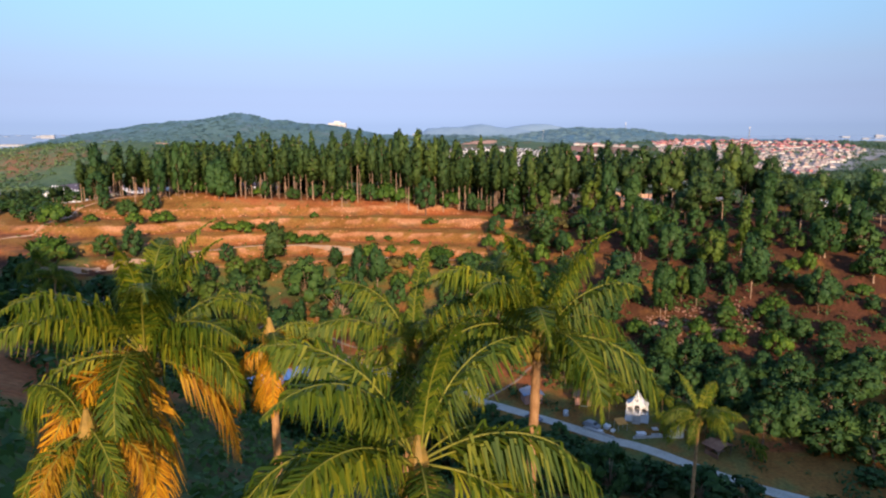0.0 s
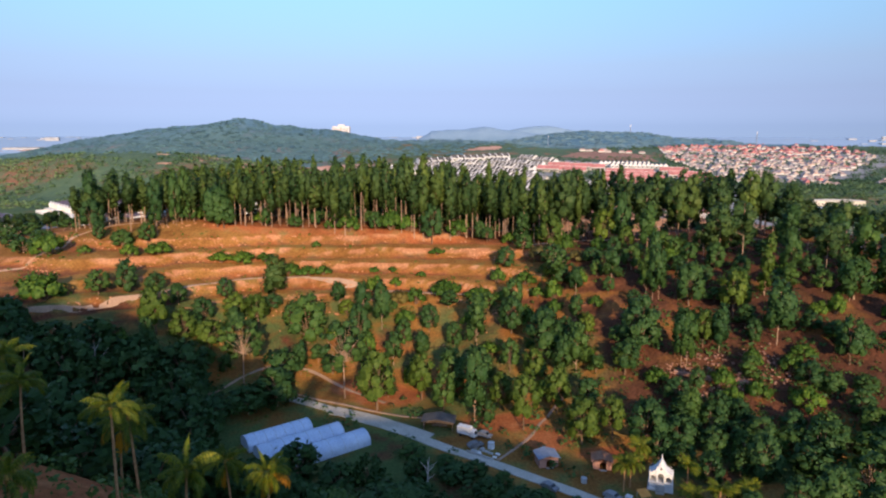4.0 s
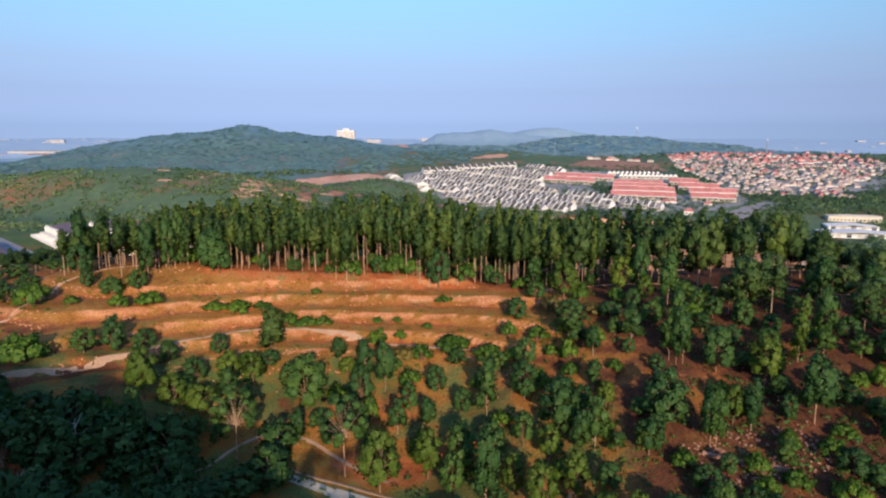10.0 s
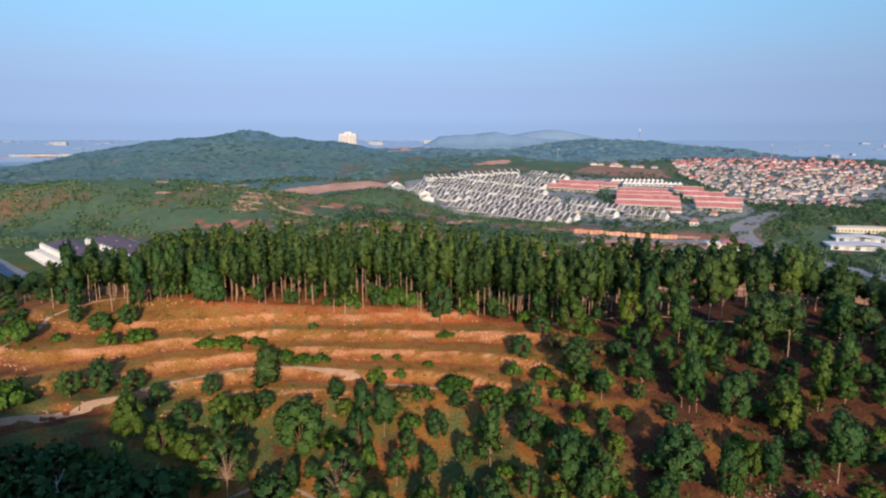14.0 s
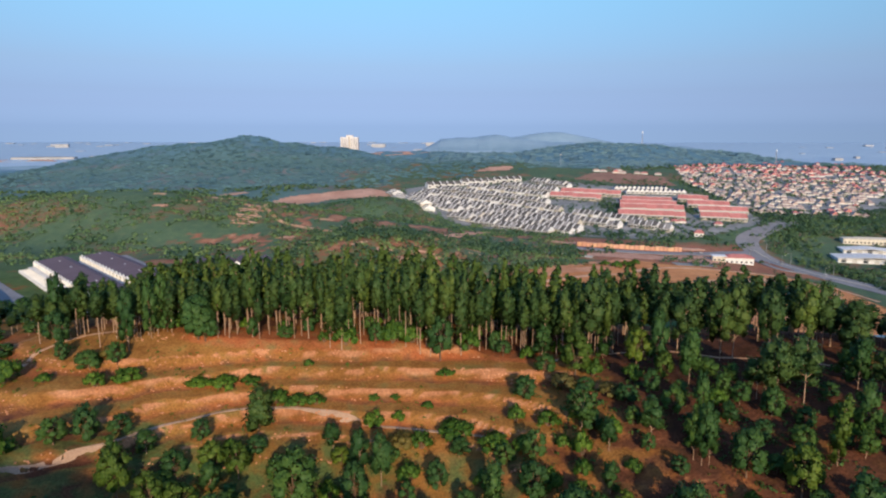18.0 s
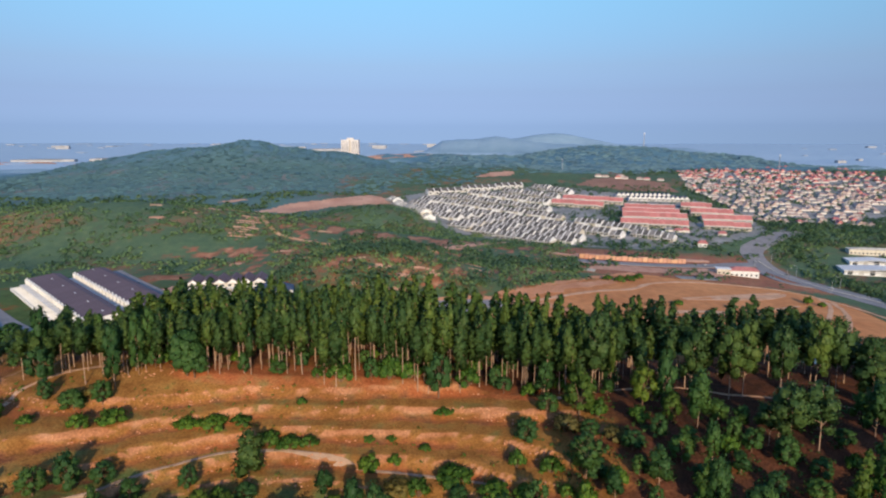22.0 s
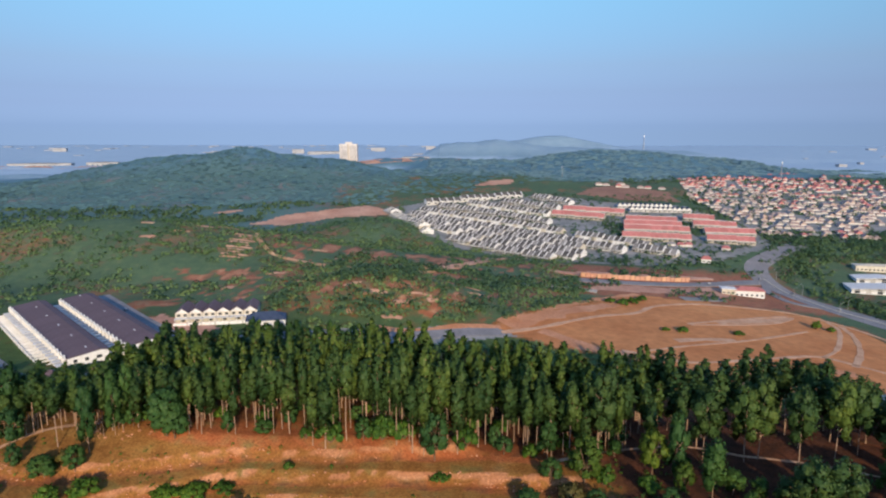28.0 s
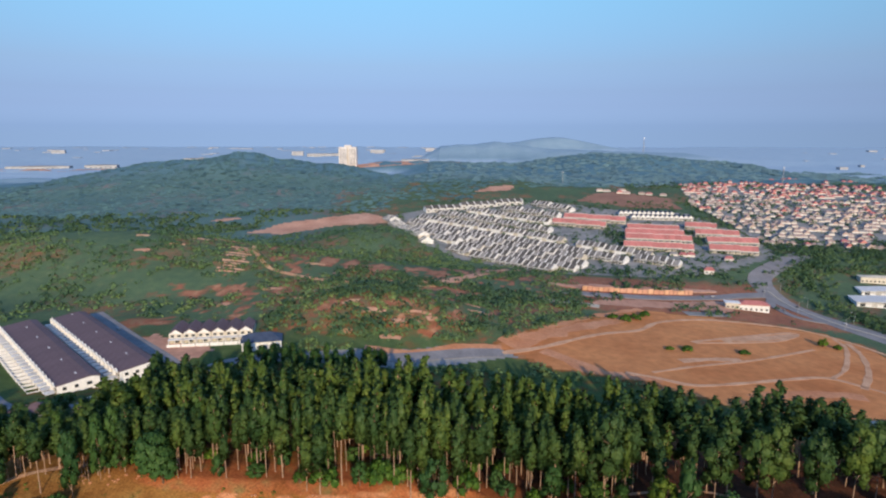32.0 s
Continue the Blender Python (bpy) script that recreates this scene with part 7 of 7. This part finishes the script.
def cottage(x, y, turn, w, d, h, roof, label):
    """A one-room house with a low sheet roof and a round-headed doorway."""
    ob = thing("cottage", label, "house", "cottages on the valley floor", at=standing(x, y, turn))
    f = -d / 2
    part("front_wall", arch_ring(0.2, 0.8, 1.35, -0.3, -w / 2, w / 2, h, f, f + 0.2), WALL_PINK, ob)
    part("rear_wall", Shape().box(0, -f - 0.1, -0.3, w, 0.2, h + 0.3), WALL_PINK, ob)
    for side in (-1, 1):
        part("side_wall", Shape().box(side * (w / 2 - 0.1), 0, -0.3, 0.2, d - 0.4, h + 0.3), WALL_PINK, ob)
    part("roof", Shape().prism([(-w / 2 - 0.45, h), (0, h + 0.8), (w / 2 + 0.45, h), (w / 2 + 0.45, h + 0.1), (0, h + 0.92), (-w / 2 - 0.45, h + 0.1)], f - 0.6, -f + 0.5), roof, ob)
    part("doorstep", Shape().box(0.2, f - 0.35, -0.3, 1.8, 0.6, 0.4), WALL_CONCRETE, ob)
    return ob


cottage(23.5, 158.2, 0.16, 4.8, 3.8, 2.5, SHEET_BLUE, "small pink house with a blue-grey sheet roof")
cottage(37.0, 157.0, -0.2, 4.4, 3.4, 2.2, RUST, "small pink house with a rusty sheet roof")


def awning(x, y, turn, w, material, label):
    ob = thing("awning", label, "awning", "awnings by the shrine", at=standing(x, y, turn))
    for px in (-w / 2 + 0.1, w / 2 - 0.1):
        for py, h in ((-0.9, 1.9), (0.9, 2.5)):
            part("post", Shape().box(px, py, -0.2, 0.07, 0.07, h + 0.2), STEEL, ob)
    part("canopy", Shape().add([(px, py, z) for z0 in (0, 0.06) for px, py, z in ((-w / 2, -1.1, 1.86 + z0), (w / 2, -1.1, 1.86 + z0), (w / 2, 1.1, 2.58 + z0), (-w / 2, 1.1, 2.58 + z0))], np.array([(3, 2, 1, 0), (4, 5, 6, 7), (0, 1, 5, 4), (1, 2, 6, 5), (2, 3, 7, 6), (3, 0, 4, 7)])), material, ob)
    return ob


awning(42.6, 141.6, 0.3, 2.6, CANVAS, "orange canvas awning beside the lane")
awning(59.5, 141.0, -0.4, 2.2, CANVAS, "orange canvas awning beside the lane")
kiosk = thing("kiosk", "small plain white kiosk among garden palms", "kiosk", at=standing(54.4, 138.2, 0.1))
part("wall", Shape().box(0, 0, -0.3, 3.4, 2.0, 2.4), WALL_WHITE, kiosk)
part("roof", Shape().box(0, 0, 2.1, 3.8, 2.4, 0.12), WALL_CONCRETE, kiosk)
part("shutter", Shape().box(-0.6, -1.02, 0.8, 1.6, 0.06, 1.0), STEEL, kiosk)
hut(61.0, 130.0, 0.5, 4.5, 3.5, 2.2, RUST, RUST, "small rusty hut among garden palms")


def box_truck(x, y, turn):
    ob = thing("truck", "small white lorry parked beside the lane", "truck", at=standing(x, y, turn))
    part("cargo_box", Shape().box(-0.9, 0, 0.8, 3.8, 1.9, 2.0), WALL_WHITE, ob)
    part("cab", Shape().prism([(1.1, 0.5), (2.6, 0.5), (2.6, 1.3), (2.3, 2.1), (1.1, 2.2)], -0.9, 0.9), WALL_WHITE, ob)
    part("windscreen", Shape().prism([(2.62, 1.3), (2.34, 2.05), (2.38, 2.07), (2.66, 1.32)], -0.75, 0.75), GLASS_DARK, ob)
    for wx in (-1.8, 1.8):
        for wy in (-0.85, 0.85):
            part("wheel", Shape().tube([(wx, wy - 0.12, 0.4), (wx, wy + 0.12, 0.4)], [0.4, 0.4], 12), RUBBER, ob)
    return ob


box_truck(4.4, 172.6, -0.5)
CARS = Kind([car(0)])
for n, (x, y, a) in enumerate([(8.9, 172.2, -0.5), (22.5, 146.6, -0.75), (36.0, 142.8, -0.75), (6.2, 166.6, 0.4)]):
    CARS.put(n, standing(x, y, a, dz=0.1))
CARS.clear()


def tank(x, y, r, h, label, material):
    ob = thing("water_tank", label, "tank", at=standing(x, y))
    part("shell", Shape().tube([(0, 0, -0.1), (0, 0, h), (0, 0, h + 0.25)], [r, r, r * 0.4], 16), material, ob, "", True)
    part("rim", Shape().tube([(0, 0, h - 0.12), (0, 0, h + 0.02)], [r * 1.04, r * 1.04], 16), WALL_CONCRETE, ob)
    return ob


tank(10.3, 166.0, 0.9, 1.6, "round pale water tank beside the sheds", WALL_WHITE)
tank(31.0, 149.6, 0.7, 1.2, "round grey water tank by the lane", STEEL)


def slab_set(x, y, turn, n, label):
    """Low white garden walls and slabs on the valley floor."""
    rng = random.Random(n * 7 + int(x))
    ob = thing("garden_terrace", label, "terrace", at=standing(x, y, turn))
    for i in range(n):
        part("slab", Shape().box(rng.uniform(-3.5, 3.5), rng.uniform(-2.2, 2.2), -0.3, rng.uniform(0.8, 2.2), rng.uniform(0.6, 1.4), rng.uniform(0.5, 0.9)), WALL_WHITE if i % 2 else WALL_CONCRETE, ob)
    part("edge_wall", Shape().box(0, -2.6, -0.3, 8.0, 0.25, 0.9), WALL_CONCRETE, ob)
    return ob


slab_set(8.6, 163.9, -0.6, 9, "pale concrete slabs and planters beside the lane")
slab_set(38.5, 141.6, -0.7, 8, "pale stacked planters beside the lane")
slab_set(48.0, 140.0, 0.1, 6, "low white terrace walls in front of the shrine")
strip("retaining_wall", [(-60, 207), (-44, 197.5), (-33, 192.8), (-22, 187.6), (-14, 184.6), (-8, 183.5)], 0.7, PATH_DIRT, "low earth kerb along the yard", "kerb", 0.22, 2, 0.6, ragged=0.3)
strip("retaining_wall", [(66, 191), (76, 186), (86, 181.5)], 0.7, STONE, "low dry-stone wall on the slope", "wall", 0.9, 2, 1.8)
# stones of the cut bank
rng = random.Random(3)
rubble = Shape()
for _ in range(260):
    x, y = rng.uniform(62, 96), rng.uniform(180, 196)
    s = rng.uniform(0.25, 0.8)
    v = [(x + s * math.cos(a) * rng.uniform(0.5, 1), y + s * math.sin(a) * rng.uniform(0.5, 1), ground_z(x, y) + z) for z in (-0.1, s * 0.5) for a in (0, 1.3, 2.5, 3.8, 5.1)]
    rubble.add(v, [(i, (i + 1) % 5, 5 + (i + 1) % 5, 5 + i) for i in range(5)])
    rubble.faces.append(np.array([[rubble.count - 5 + i for i in range(5)]]))
tagged(new("rubble", rubble.mesh("rubble", STONE)), "scattered red-brown stones on the cut slope", "stones", kind="stuff")
# clods fallen from the bench faces
clods = Shape()
while clods.count < 9000:
    x, y = rng.uniform(-165, 45), rng.uniform(222, 286)
    level = float(bench_level(x, y, uncut_hill(x, y)[0]))
    if not 0.74 < level % 1 < 0.98 or float(fbm(x, y, 22, 33)) < -0.04:
        continue
    s = rng.uniform(0.15, 0.6)
    v = [(x + s * math.cos(a) * rng.uniform(0.5, 1), y + s * math.sin(a) * rng.uniform(0.5, 1), ground_z(x, y) + z) for z in (-0.1, s * 0.55) for a in (0, 1.3, 2.5, 3.8, 5.1)]
    clods.add(v, [(i, (i + 1) % 5, 5 + (i + 1) % 5, 5 + i) for i in range(5)])
    clods.faces.append(np.array([[clods.count - 5 + i for i in range(5)]]))
tagged(new("rubble", clods.mesh("rubble", ORANGE_EARTH)), "orange earth clods along the terrace faces", "stones", kind="stuff")
